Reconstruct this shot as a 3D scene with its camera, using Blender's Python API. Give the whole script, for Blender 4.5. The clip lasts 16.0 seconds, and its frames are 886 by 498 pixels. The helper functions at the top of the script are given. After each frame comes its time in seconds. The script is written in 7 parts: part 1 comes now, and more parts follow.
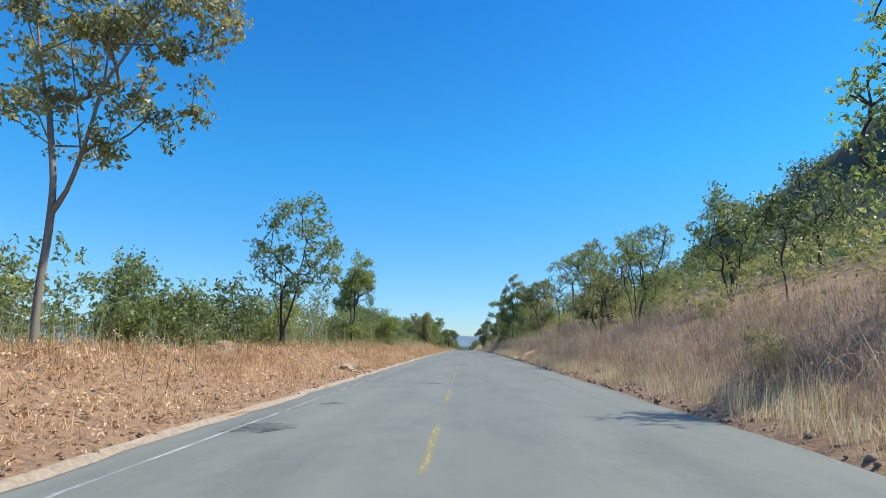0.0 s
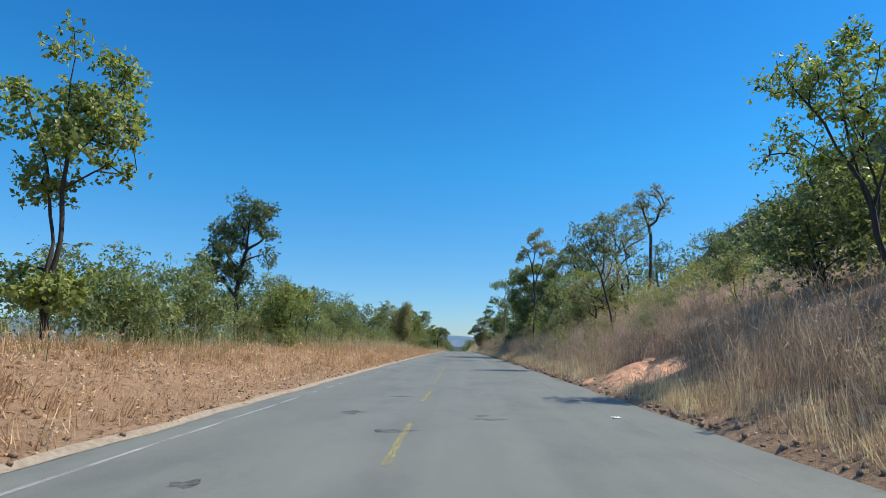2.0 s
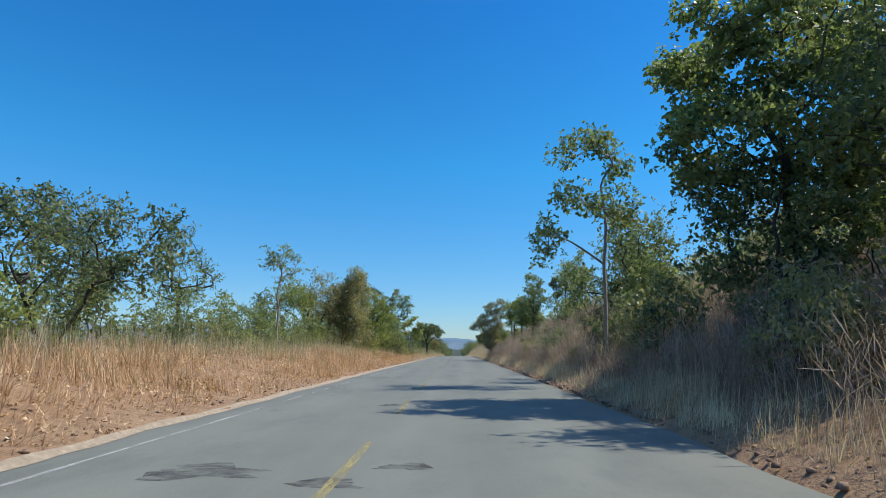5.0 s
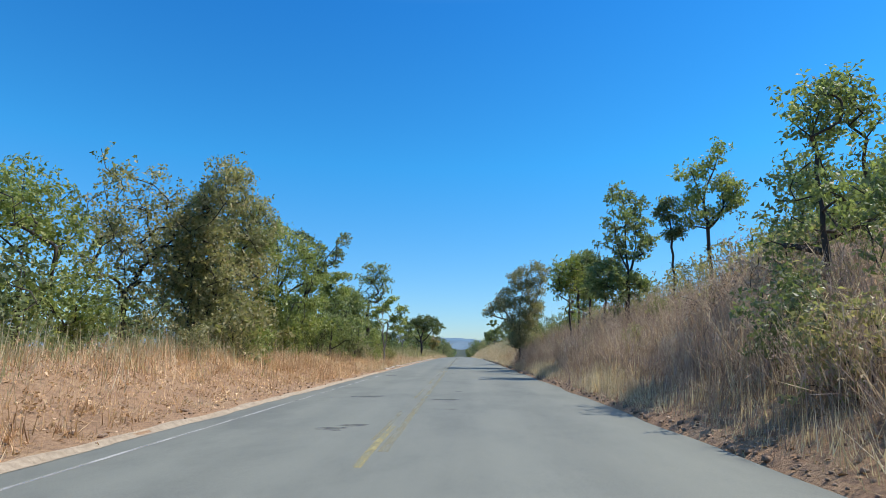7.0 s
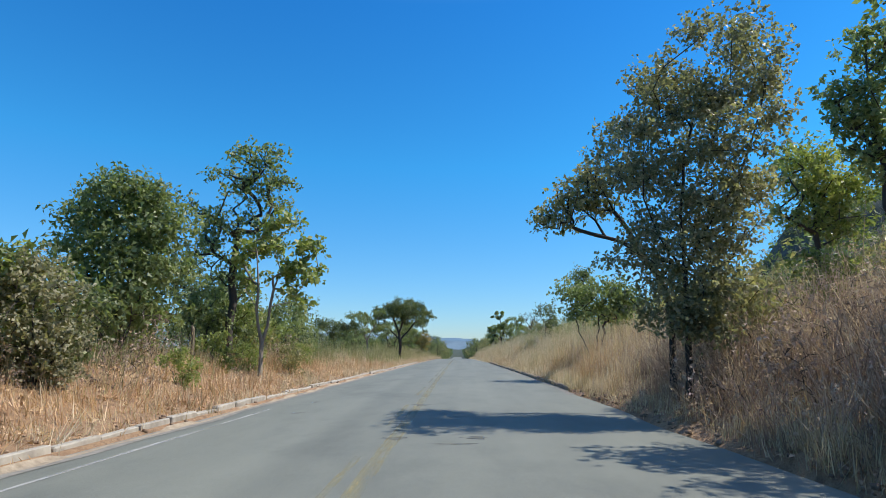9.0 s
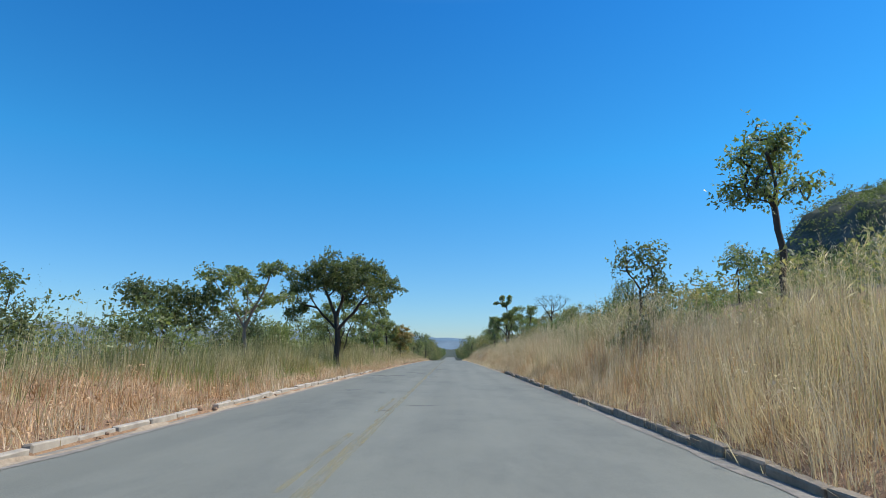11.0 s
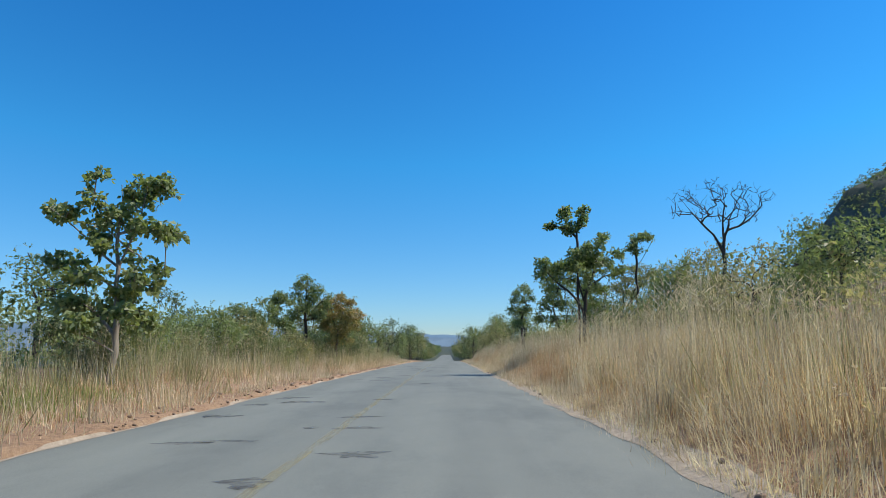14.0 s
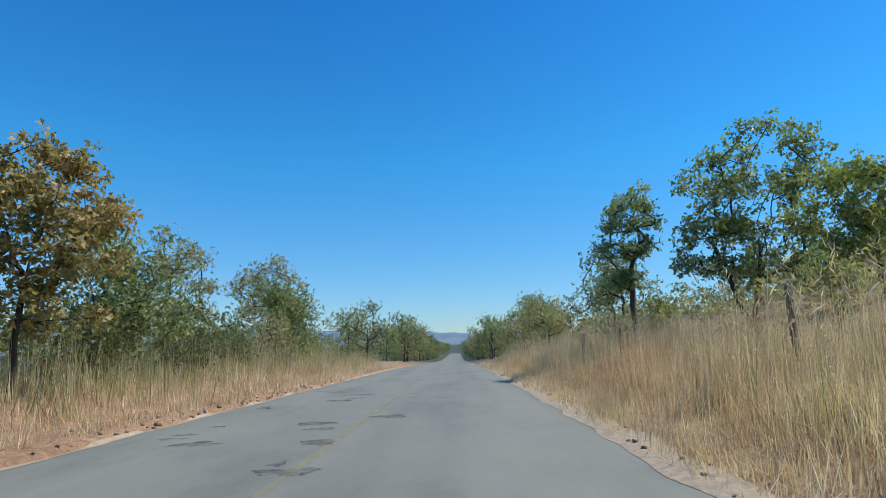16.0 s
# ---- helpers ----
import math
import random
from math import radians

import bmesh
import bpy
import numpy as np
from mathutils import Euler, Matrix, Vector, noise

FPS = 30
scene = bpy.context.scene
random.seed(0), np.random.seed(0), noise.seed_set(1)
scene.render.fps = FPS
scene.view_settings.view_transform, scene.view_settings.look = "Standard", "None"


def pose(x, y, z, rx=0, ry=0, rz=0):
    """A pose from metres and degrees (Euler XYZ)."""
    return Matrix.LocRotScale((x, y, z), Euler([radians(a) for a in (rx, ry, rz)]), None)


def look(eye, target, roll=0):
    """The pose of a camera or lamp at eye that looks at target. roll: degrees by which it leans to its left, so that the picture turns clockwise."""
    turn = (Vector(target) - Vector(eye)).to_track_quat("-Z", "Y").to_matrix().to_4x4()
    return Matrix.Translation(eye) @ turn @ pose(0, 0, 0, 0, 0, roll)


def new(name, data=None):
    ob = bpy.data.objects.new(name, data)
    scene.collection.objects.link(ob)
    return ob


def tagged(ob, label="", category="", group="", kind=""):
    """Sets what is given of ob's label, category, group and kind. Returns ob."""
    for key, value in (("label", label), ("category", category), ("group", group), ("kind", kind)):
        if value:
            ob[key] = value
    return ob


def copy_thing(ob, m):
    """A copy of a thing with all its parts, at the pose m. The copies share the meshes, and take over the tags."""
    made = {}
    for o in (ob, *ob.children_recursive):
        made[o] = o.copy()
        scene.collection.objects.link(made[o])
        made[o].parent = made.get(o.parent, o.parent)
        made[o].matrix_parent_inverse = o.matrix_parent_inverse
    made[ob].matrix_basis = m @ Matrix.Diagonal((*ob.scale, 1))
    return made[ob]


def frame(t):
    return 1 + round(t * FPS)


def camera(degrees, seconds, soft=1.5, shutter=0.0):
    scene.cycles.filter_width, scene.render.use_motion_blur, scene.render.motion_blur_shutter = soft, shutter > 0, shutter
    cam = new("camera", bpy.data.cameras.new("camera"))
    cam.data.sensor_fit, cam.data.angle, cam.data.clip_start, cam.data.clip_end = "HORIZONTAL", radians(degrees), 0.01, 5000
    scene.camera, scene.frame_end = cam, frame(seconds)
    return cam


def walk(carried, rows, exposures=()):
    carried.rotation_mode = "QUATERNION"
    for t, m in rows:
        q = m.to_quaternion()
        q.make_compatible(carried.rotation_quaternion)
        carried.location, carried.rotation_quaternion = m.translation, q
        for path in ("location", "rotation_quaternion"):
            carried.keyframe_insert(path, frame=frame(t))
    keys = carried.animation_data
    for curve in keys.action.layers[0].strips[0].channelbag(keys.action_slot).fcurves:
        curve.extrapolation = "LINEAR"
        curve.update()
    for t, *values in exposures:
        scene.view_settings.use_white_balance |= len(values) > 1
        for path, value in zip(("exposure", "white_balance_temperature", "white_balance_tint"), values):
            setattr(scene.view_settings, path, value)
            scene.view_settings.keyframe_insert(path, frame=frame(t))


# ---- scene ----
# the camera: seconds, x, y, z over the road datum, pitch, roll, yaw (a car driving along the road)
EYE = 1.30
PATH = [
    (0.0, 0.00, 0.0, 0.0, 9.62, 0.0, 2.23), (0.5, 0.09, 8.7, 0.0, 9.62, -0.1, 2.00), (1.0, 0.17, 17.4, 0.0, 9.62, -0.2, 1.80),
    (1.5, 0.26, 26.0, 0.0, 9.62, -0.2, 1.64), (2.0, 0.35, 34.6, 0.0, 9.62, -0.3, 1.55), (2.5, 0.44, 43.2, 0.0, 9.64, -0.4, 1.45),
    (3.0, 0.53, 51.7, 0.0, 9.68, -0.4, 1.43), (3.5, 0.61, 60.1, 0.0, 9.73, -0.3, 1.42), (4.0, 0.68, 68.5, 0.0, 9.80, -0.2, 1.40),
    (4.5, 0.74, 76.9, 0.0, 9.87, -0.1, 1.39), (5.0, 0.79, 85.2, 0.0, 9.90, -0.1, 1.45), (6.2, 0.80, 105.1, 0.0, 9.90, -0.1, 1.75),
    (7.5, 0.70, 126.7, 0.0, 9.90, -0.1, 1.88), (8.0, 0.68, 135.0, 0.0, 9.90, -0.1, 1.80), (8.5, 0.66, 143.3, 0.0, 9.90, -0.2, 1.70),
    (9.0, 0.70, 151.6, 0.0, 9.90, -0.1, 1.54), (10.2, 0.92, 171.3, 0.0, 9.90, 0.0, 1.08), (11.5, 1.20, 192.6, 0.0, 9.90, 0.0, 0.76),
    (12.0, 1.28, 200.8, 0.0, 9.87, -0.1, 0.73), (12.5, 1.36, 209.3, 0.0, 9.77, 0.0, 0.64), (13.0, 1.44, 217.7, 0.0, 9.66, 0.0, 0.57),
    (13.5, 1.52, 226.4, 0.0, 9.62, 0.3, 0.50), (14.0, 1.59, 235.1, 0.0, 9.62, 0.5, 0.50), (14.5, 1.62, 244.0, 0.0, 9.63, 0.8, 0.56),
    (15.0, 1.63, 253.1, 0.0, 9.64, 0.9, 0.80), (15.5, 1.63, 262.1, 0.0, 9.56, 1.1, 1.20), (16.0, 1.62, 270.9, 0.0, 9.46, 1.3, 1.43),
]


def road_slope(y):
    return float(np.interp(y, [40, 140, 235, 300, 360, 420, 490, 700, 900], [0, -0.0066, -0.0102, -0.018, -0.028, -0.028, -0.012, -0.005, 0.0]))


_RY = np.arange(-200, 1401, 2.0)
_RZ = np.concatenate([[0.0], np.cumsum([2.0 * road_slope(v + 1.0) for v in _RY[:-1]])])
_RZ -= np.interp(0.0, _RY, _RZ)


def road_z(y):
    """Height of the road's crown at y; works on arrays."""
    return np.interp(y, _RY, _RZ)


cam = camera(76.4, 16.0, soft=0.65)
walk(cam, [(t, pose(x, y, float(road_z(y)) + EYE + dz, 90 + p, r, yw)) for t, x, y, dz, p, r, yw in PATH],
     [(0.0, 0.26), (0.5, 0.05), (1.2, 0.0), (3.5, 0.0), (5.0, 0.0), (7.3, 0.18), (8.0, 0.16), (9.2, 0.12), (11.3, 0.0), (16.0, 0.0)])

# ---- light ----
SUN_FROM = Vector((0.57, 0.05, 0.80)).normalized()
scene.view_settings.exposure = 0.0
world = bpy.data.worlds.new("sky")
scene.world = world
world.use_nodes = True
nt = world.node_tree
sky = nt.nodes.new("ShaderNodeTexSky")
sky.sky_type = "NISHITA"
sky.sun_disc = False
sky.sun_elevation = math.asin(SUN_FROM.z)
sky.sun_rotation = math.atan2(SUN_FROM.x, SUN_FROM.y)
sky.altitude, sky.air_density, sky.dust_density, sky.ozone_density = 900, 1.0, 0.3, 2.5
direction = nt.nodes.new("ShaderNodeTexCoord")
split = nt.nodes.new("ShaderNodeSeparateXYZ")
nt.links.new(direction.outputs["Generated"], split.inputs[0])
deepen = nt.nodes.new("ShaderNodeValToRGB")
stops = [(0.0, (0.28, 0.345, 0.433)), (0.055, (0.256, 0.378, 0.478)), (0.31, (0.115, 0.50, 0.68)), (0.55, (0.075, 0.44, 0.72)), (0.72, (0.52, 0.68, 0.80)), (1.0, (0.86, 0.90, 0.94))]
for _ in stops[2:]:
    deepen.color_ramp.elements.new(0.5)
for e, (p, c) in zip(deepen.color_ramp.elements, stops):
    e.position, e.color = p, (*c, 1)
nt.links.new(split.outputs["Z"], deepen.inputs[0])
tint = nt.nodes.new("ShaderNodeMix")
tint.data_type, tint.blend_type = "RGBA", "MULTIPLY"
tint.inputs[0].default_value = 1.0
nt.links.new(sky.outputs["Color"], tint.inputs[6])
nt.links.new(deepen.outputs[0], tint.inputs[7])
lift = nt.nodes.new("ShaderNodeVectorMath")
lift.operation = "SCALE"
lift.inputs["Scale"].default_value = 1.8
nt.links.new(tint.outputs[2], lift.inputs[0])
nt.links.new(lift.outputs[0], nt.nodes["Background"].inputs["Color"])
nt.nodes["Background"].inputs["Strength"].default_value = 0.15
sun = new("sun", bpy.data.lights.new("sun", "SUN"))
sun.data.energy, sun.data.angle, sun.data.color = 5.0, radians(0.5), (1.0, 0.94, 0.84)
sun.matrix_world = look((60, -30, 60), Vector((60, -30, 60)) - SUN_FROM)

# ---- materials ----


def material(name):
    m = bpy.data.materials.new(name)
    m.use_nodes = True
    return m, m.node_tree.nodes, m.node_tree.links


def ramp(nodes, links, source, stops):
    r = nodes.new("ShaderNodeValToRGB")
    els = r.color_ramp.elements
    while len(els) < len(stops):
        els.new(0.5)
    for e, (p, c) in zip(els, stops):
        e.position, e.color = p, (*c, 1)
    links.new(source, r.inputs[0])
    return r.outputs[0]


def noise_tex(nodes, links, scale, detail=6, rough=0.6, coords=None, stretch=None):
    n = nodes.new("ShaderNodeTexNoise")
    n.inputs["Scale"].default_value, n.inputs["Detail"].default_value, n.inputs["Roughness"].default_value = scale, detail, rough
    if coords is not None:
        if stretch:
            mp = nodes.new("ShaderNodeMapping")
            mp.inputs["Scale"].default_value = stretch
            links.new(coords, mp.inputs["Vector"])
            coords = mp.outputs[0]
        links.new(coords, n.inputs["Vector"])
    return n.outputs["Fac"]


def mix_colour(nodes, links, fac, a, b, mode="MIX"):
    m = nodes.new("ShaderNodeMix")
    m.data_type, m.blend_type = "RGBA", mode
    for sock, v in ((m.inputs[0], fac), (m.inputs[6], a), (m.inputs[7], b)):
        if isinstance(v, (int, float)):
            sock.default_value = v
        elif isinstance(v, tuple):
            sock.default_value = (*v, 1)
        else:
            links.new(v, sock)
    return m.outputs[2]


def bump(nodes, links, height, bsdf, strength, distance):
    b = nodes.new("ShaderNodeBump")
    b.inputs["Strength"].default_value, b.inputs["Distance"].default_value = strength, distance
    links.new(height, b.inputs["Height"])
    links.new(b.outputs[0], bsdf.inputs["Normal"])


def leaf_material(name, stops, trans=0.40, gloss=0.46, patch=0.45, sway=1.2):
    """Thin leaves or blades: colour varies leaf by leaf and over the plant; light shines through."""
    m, n, l = material(name)
    bsdf = n["Principled BSDF"]
    geo = n.new("ShaderNodeNewGeometry")
    big = noise_tex(n, l, patch, 3, 0.6, geo.outputs["Position"])
    add = n.new("ShaderNodeMath")
    add.operation = "MULTIPLY_ADD"
    l.new(geo.outputs["Random Per Island"], add.inputs[0])
    add.inputs[1].default_value = 0.62
    sub = n.new("ShaderNodeMath")
    sub.operation = "MULTIPLY_ADD"
    l.new(big, sub.inputs[0])
    sub.inputs[1].default_value, sub.inputs[2].default_value = sway, 0.19 - sway * 0.5
    l.new(sub.outputs[0], add.inputs[2])
    col = ramp(n, l, add.outputs[0], stops)
    l.new(col, bsdf.inputs["Base Color"])
    bsdf.inputs["Roughness"].default_value = gloss
    bsdf.inputs["Specular IOR Level"].default_value = 0.42 if gloss < 0.5 else 0.3
    tr = n.new("ShaderNodeBsdfTranslucent")
    warm = mix_colour(n, l, 1.0, col, (1.5, 1.6, 0.85) if gloss < 0.55 else (1.35, 1.38, 0.92), "MULTIPLY")
    l.new(warm, tr.inputs["Color"])
    mx = n.new("ShaderNodeMixShader")
    mx.inputs[0].default_value = trans
    l.new(bsdf.outputs[0], mx.inputs[1])
    l.new(tr.outputs[0], mx.inputs[2])
    l.new(mx.outputs[0], n["Material Output"].inputs["Surface"])
    return m


GREEN = leaf_material("mid_green_leaves", [(0.0, (0.072, 0.099, 0.045)), (0.45, (0.179, 0.221, 0.095)), (0.85, (0.294, 0.329, 0.153)), (1.0, (0.439, 0.410, 0.227))])
DARK = leaf_material("dark_green_leaves", [(0.0, (0.046, 0.066, 0.033)), (0.5, (0.117, 0.149, 0.068)), (0.85, (0.221, 0.246, 0.117)), (1.0, (0.379, 0.339, 0.184))])
FRESH = leaf_material("yellow_green_leaves", [(0.0, (0.089, 0.125, 0.040)), (0.5, (0.226, 0.27, 0.086)), (1.0, (0.441, 0.43, 0.179))])
OLIVE = leaf_material("olive_brown_leaves", [(0.0, (0.112, 0.116, 0.062)), (0.5, (0.269, 0.263, 0.134)), (0.8, (0.381, 0.330, 0.185)), (1.0, (0.504, 0.398, 0.241))])
SILVER = leaf_material("grey_green_leaves", [(0.0, (0.12, 0.12, 0.075)), (0.5, (0.24, 0.235, 0.15)), (1.0, (0.44, 0.39, 0.28))])
RUST = leaf_material("rusty_leaves", [(0.0, (0.105, 0.105, 0.045)), (0.45, (0.25, 0.225, 0.09)), (0.75, (0.36, 0.25, 0.115)), (1.0, (0.48, 0.285, 0.15))])
GREY = leaf_material("dry_grey_brown_twigs", [(0.0, (0.17, 0.12, 0.105)), (0.5, (0.38, 0.28, 0.24)), (1.0, (0.66, 0.53, 0.45))], 0.35, 0.8, 1.1, 1.8)
STRAW = leaf_material("straw_grass", [(0.0, (0.285, 0.215, 0.142)), (0.5, (0.58, 0.465, 0.33)), (1.0, (0.85, 0.745, 0.59))], 0.36, 0.7, 1.3, 1.9)
RUSSET = leaf_material("russet_dry_grass", [(0.0, (0.27, 0.155, 0.085)), (0.5, (0.54, 0.35, 0.205)), (1.0, (0.84, 0.66, 0.47))], 0.3, 0.75, 1.3, 1.9)
GREENGRASS = leaf_material("green_straw_grass", [(0.0, (0.15, 0.155, 0.07)), (0.5, (0.33, 0.31, 0.16)), (1.0, (0.70, 0.63, 0.42))], 0.4, 0.6, 1.0, 1.6)
LITTER = leaf_material("fallen_dry_leaves", [(0.0, (0.20, 0.11, 0.06)), (0.5, (0.42, 0.26, 0.15)), (1.0, (0.68, 0.50, 0.35))], 0.1, 0.8)


def bark_material(name, dark, light):
    m, n, l = material(name)
    bsdf = n["Principled BSDF"]
    tc = n.new("ShaderNodeTexCoord")
    f = noise_tex(n, l, 3.0, 8, 0.7, tc.outputs["Object"], (4, 4, 0.7))
    g = noise_tex(n, l, 0.8, 3, 0.6, tc.outputs["Object"])
    c = ramp(n, l, f, [(0.25, dark), (0.75, light)])
    c = mix_colour(n, l, g, c, tuple(v * 1.15 for v in light), "MIX")
    l.new(c, bsdf.inputs["Base Color"])
    bsdf.inputs["Roughness"].default_value = 0.9
    bump(n, l, f, bsdf, 0.7, 0.03)
    return m


BARK = bark_material("grey_brown_bark", (0.016, 0.013, 0.011), (0.064, 0.054, 0.045))
PALEBARK = bark_material("pale_grey_bark", (0.10, 0.085, 0.07), (0.27, 0.24, 0.20))


def asphalt_material():
    m, n, l = material("worn_grey_asphalt")
    bsdf = n["Principled BSDF"]
    pos = n.new("ShaderNodeNewGeometry").outputs["Position"]
    fine = noise_tex(n, l, 60, 4, 0.7, pos)
    mid = noise_tex(n, l, 1.6, 6, 0.65, pos, (1, 0.5, 1))
    tracks = noise_tex(n, l, 0.9, 3, 0.5, pos, (1, 0.02, 1))
    c = ramp(n, l, mid, [(0.25, (0.140, 0.150, 0.125)), (0.75, (0.185, 0.195, 0.162))])
    c = mix_colour(n, l, 0.35, c, ramp(n, l, fine, [(0.3, (0.055, 0.057, 0.050)), (0.7, (0.27, 0.275, 0.24))]))
    c = mix_colour(n, l, 0.4, c, ramp(n, l, tracks, [(0.3, (0.122, 0.130, 0.110)), (0.7, (0.212, 0.222, 0.184))]))
    wide = noise_tex(n, l, 0.5, 7, 0.7, pos, (1, 0.45, 1))
    c = mix_colour(n, l, 1.0, c, ramp(n, l, wide, [(0.30, (0.74, 0.75, 0.77)), (0.50, (1.0, 1.0, 1.0)), (0.70, (1.08, 1.07, 1.05))]), 'MULTIPLY')
    l.new(c, bsdf.inputs["Base Color"])
    bsdf.inputs["Roughness"].default_value = 0.82
    bump(n, l, fine, bsdf, 0.25, 0.008)
    return m


def ground_material():
    m, n, l = material("red_earth_and_dry_litter")
    bsdf = n["Principled BSDF"]
    pos = n.new("ShaderNodeNewGeometry").outputs["Position"]
    fine = noise_tex(n, l, 14, 8, 0.7, pos)
    mid = noise_tex(n, l, 0.7, 6, 0.65, pos)
    big = noise_tex(n, l, 0.06, 4, 0.6, pos)
    c = ramp(n, l, mid, [(0.3, (0.30, 0.155, 0.072)), (0.55, (0.38, 0.23, 0.115)), (0.75, (0.45, 0.32, 0.175))])
    c = mix_colour(n, l, 0.5, c, ramp(n, l, fine, [(0.3, (0.15, 0.085, 0.05)), (0.7, (0.46, 0.32, 0.2))]))
    bits = noise_tex(n, l, 5.0, 6, 0.75, pos)
    c = mix_colour(n, l, ramp(n, l, bits, [(0.48, (0.0, 0.0, 0.0)), (0.62, (0.75, 0.75, 0.75))]), c, (0.17, 0.10, 0.06))
    far = ramp(n, l, big, [(0.35, (0.026, 0.040, 0.024)), (0.65, (0.060, 0.066, 0.036))])
    sep = n.new("ShaderNodeSeparateXYZ")
    l.new(pos, sep.inputs[0])
    ab = n.new("ShaderNodeMath")
    ab.operation = "ABSOLUTE"
    l.new(sep.outputs["X"], ab.inputs[0])
    rng = n.new("ShaderNodeMapRange")
    rng.inputs["From Min"].default_value, rng.inputs["From Max"].default_value = 14, 26
    l.new(ab.outputs[0], rng.inputs["Value"])
    rng2 = n.new("ShaderNodeMapRange")
    rng2.inputs["From Min"].default_value, rng2.inputs["From Max"].default_value = 330, 420
    l.new(sep.outputs["Y"], rng2.inputs["Value"])
    mx = n.new("ShaderNodeMath")
    mx.operation = "MAXIMUM"
    l.new(rng.outputs[0], mx.inputs[0])
    l.new(rng2.outputs[0], mx.inputs[1])
    c = mix_colour(n, l, mx.outputs[0], c, far)
    nz = n.new("ShaderNodeSeparateXYZ")
    l.new(n.new("ShaderNodeNewGeometry").outputs["Normal"], nz.inputs[0])
    steep = n.new("ShaderNodeMapRange")
    steep.inputs["From Min"].default_value, steep.inputs["From Max"].default_value = 0.62, 0.36
    l.new(nz.outputs["Z"], steep.inputs["Value"])
    crag = ramp(n, l, noise_tex(n, l, 0.25, 8, 0.7, pos, (1, 1, 2.5)), [(0.3, (0.05, 0.05, 0.045)), (0.7, (0.20, 0.18, 0.155))])
    c = mix_colour(n, l, steep.outputs[0], c, crag)
    l.new(c, bsdf.inputs["Base Color"])
    bsdf.inputs["Roughness"].default_value = 0.95
    bump(n, l, fine, bsdf, 0.9, 0.06)
    return m


def plain_material(name, dark, light, scale=8.0, rough=0.85, depth=0.02):
    m, n, l = material(name)
    bsdf = n["Principled BSDF"]
    tc = n.new("ShaderNodeNewGeometry").outputs["Position"]
    f = noise_tex(n, l, scale, 8, 0.65, tc)
    l.new(ramp(n, l, f, [(0.28, dark), (0.72, light)]), bsdf.inputs["Base Color"])
    bsdf.inputs["Roughness"].default_value = rough
    bump(n, l, f, bsdf, 0.6, depth)
    return m


def worn_coat(name, dark, light, scale, cover, stretch=(1, 0.1, 1)):
    """A thin coat on the asphalt, worn through in places; cover: how much of it is left."""
    m, n, l = material(name)
    bsdf = n["Principled BSDF"]
    pos = n.new("ShaderNodeNewGeometry").outputs["Position"]
    f = noise_tex(n, l, scale, 8, 0.75, pos, stretch)
    l.new(ramp(n, l, noise_tex(n, l, scale * 3, 6, 0.6, pos), [(0.3, dark), (0.7, light)]), bsdf.inputs["Base Color"])
    bsdf.inputs["Roughness"].default_value = 0.85
    edge = n.new("ShaderNodeMapRange")
    edge.inputs["From Min"].default_value, edge.inputs["From Max"].default_value = 0.56 - 0.26 * cover, 0.84 - 0.26 * cover
    edge.inputs["To Max"].default_value = min(1.0, 0.35 + cover * 0.65)
    l.new(f, edge.inputs["Value"])
    l.new(edge.outputs[0], bsdf.inputs["Alpha"])
    return m


ASPHALT = asphalt_material()
EARTH = ground_material()
SAND = plain_material("pale_sandy_earth", (0.24, 0.185, 0.125), (0.44, 0.36, 0.26), 9.0, 0.95, 0.05)
STONE = plain_material("brown_stone", (0.16, 0.105, 0.07), (0.35, 0.25, 0.175), 9.0, 0.95, 0.05)
ROCK = plain_material("tan_rock", (0.30, 0.19, 0.11), (0.62, 0.47, 0.33), 6.0)
CONCRETE = plain_material("weathered_concrete", (0.24, 0.21, 0.17), (0.50, 0.45, 0.37), 3.0)
DIRTYCONCRETE = plain_material("dirty_concrete", (0.15, 0.12, 0.085), (0.36, 0.30, 0.22), 4.0)
GUTTER = plain_material("dusty_gutter", (0.15, 0.14, 0.12), (0.29, 0.265, 0.225), 5.5, 0.95, 0.02)
TARDARK = worn_coat("dark_tar_patch", (0.06, 0.06, 0.06), (0.105, 0.105, 0.10), 5.0, 0.66, (0.7, 1.6, 1))
WHITEPAINT = worn_coat("worn_white_paint", (0.36, 0.36, 0.34), (0.52, 0.51, 0.48), 9.0, 0.92)
YELLOWPAINT = worn_coat("worn_yellow_paint", (0.33, 0.285, 0.125), (0.46, 0.395, 0.17), 14.0, 0.80)
FAINT = worn_coat("faded_white_paint", (0.30, 0.30, 0.29), (0.42, 0.42, 0.40), 4.0, 0.35)
FAINTYELLOW = worn_coat("faded_yellow_paint", (0.28, 0.25, 0.145), (0.37, 0.325, 0.165), 12.0, 0.60)
REDEARTH = plain_material("orange_red_earth", (0.46, 0.20, 0.10), (0.78, 0.46, 0.27), 4.5, 0.95, 0.16)
PAPER = plain_material("dirty_white_paper", (0.6, 0.6, 0.58), (0.85, 0.84, 0.8), 30.0)
WOODPOST = plain_material("grey_brown_wood", (0.07, 0.05, 0.035), (0.20, 0.155, 0.115), 12.0)

# ---- mesh helpers ----


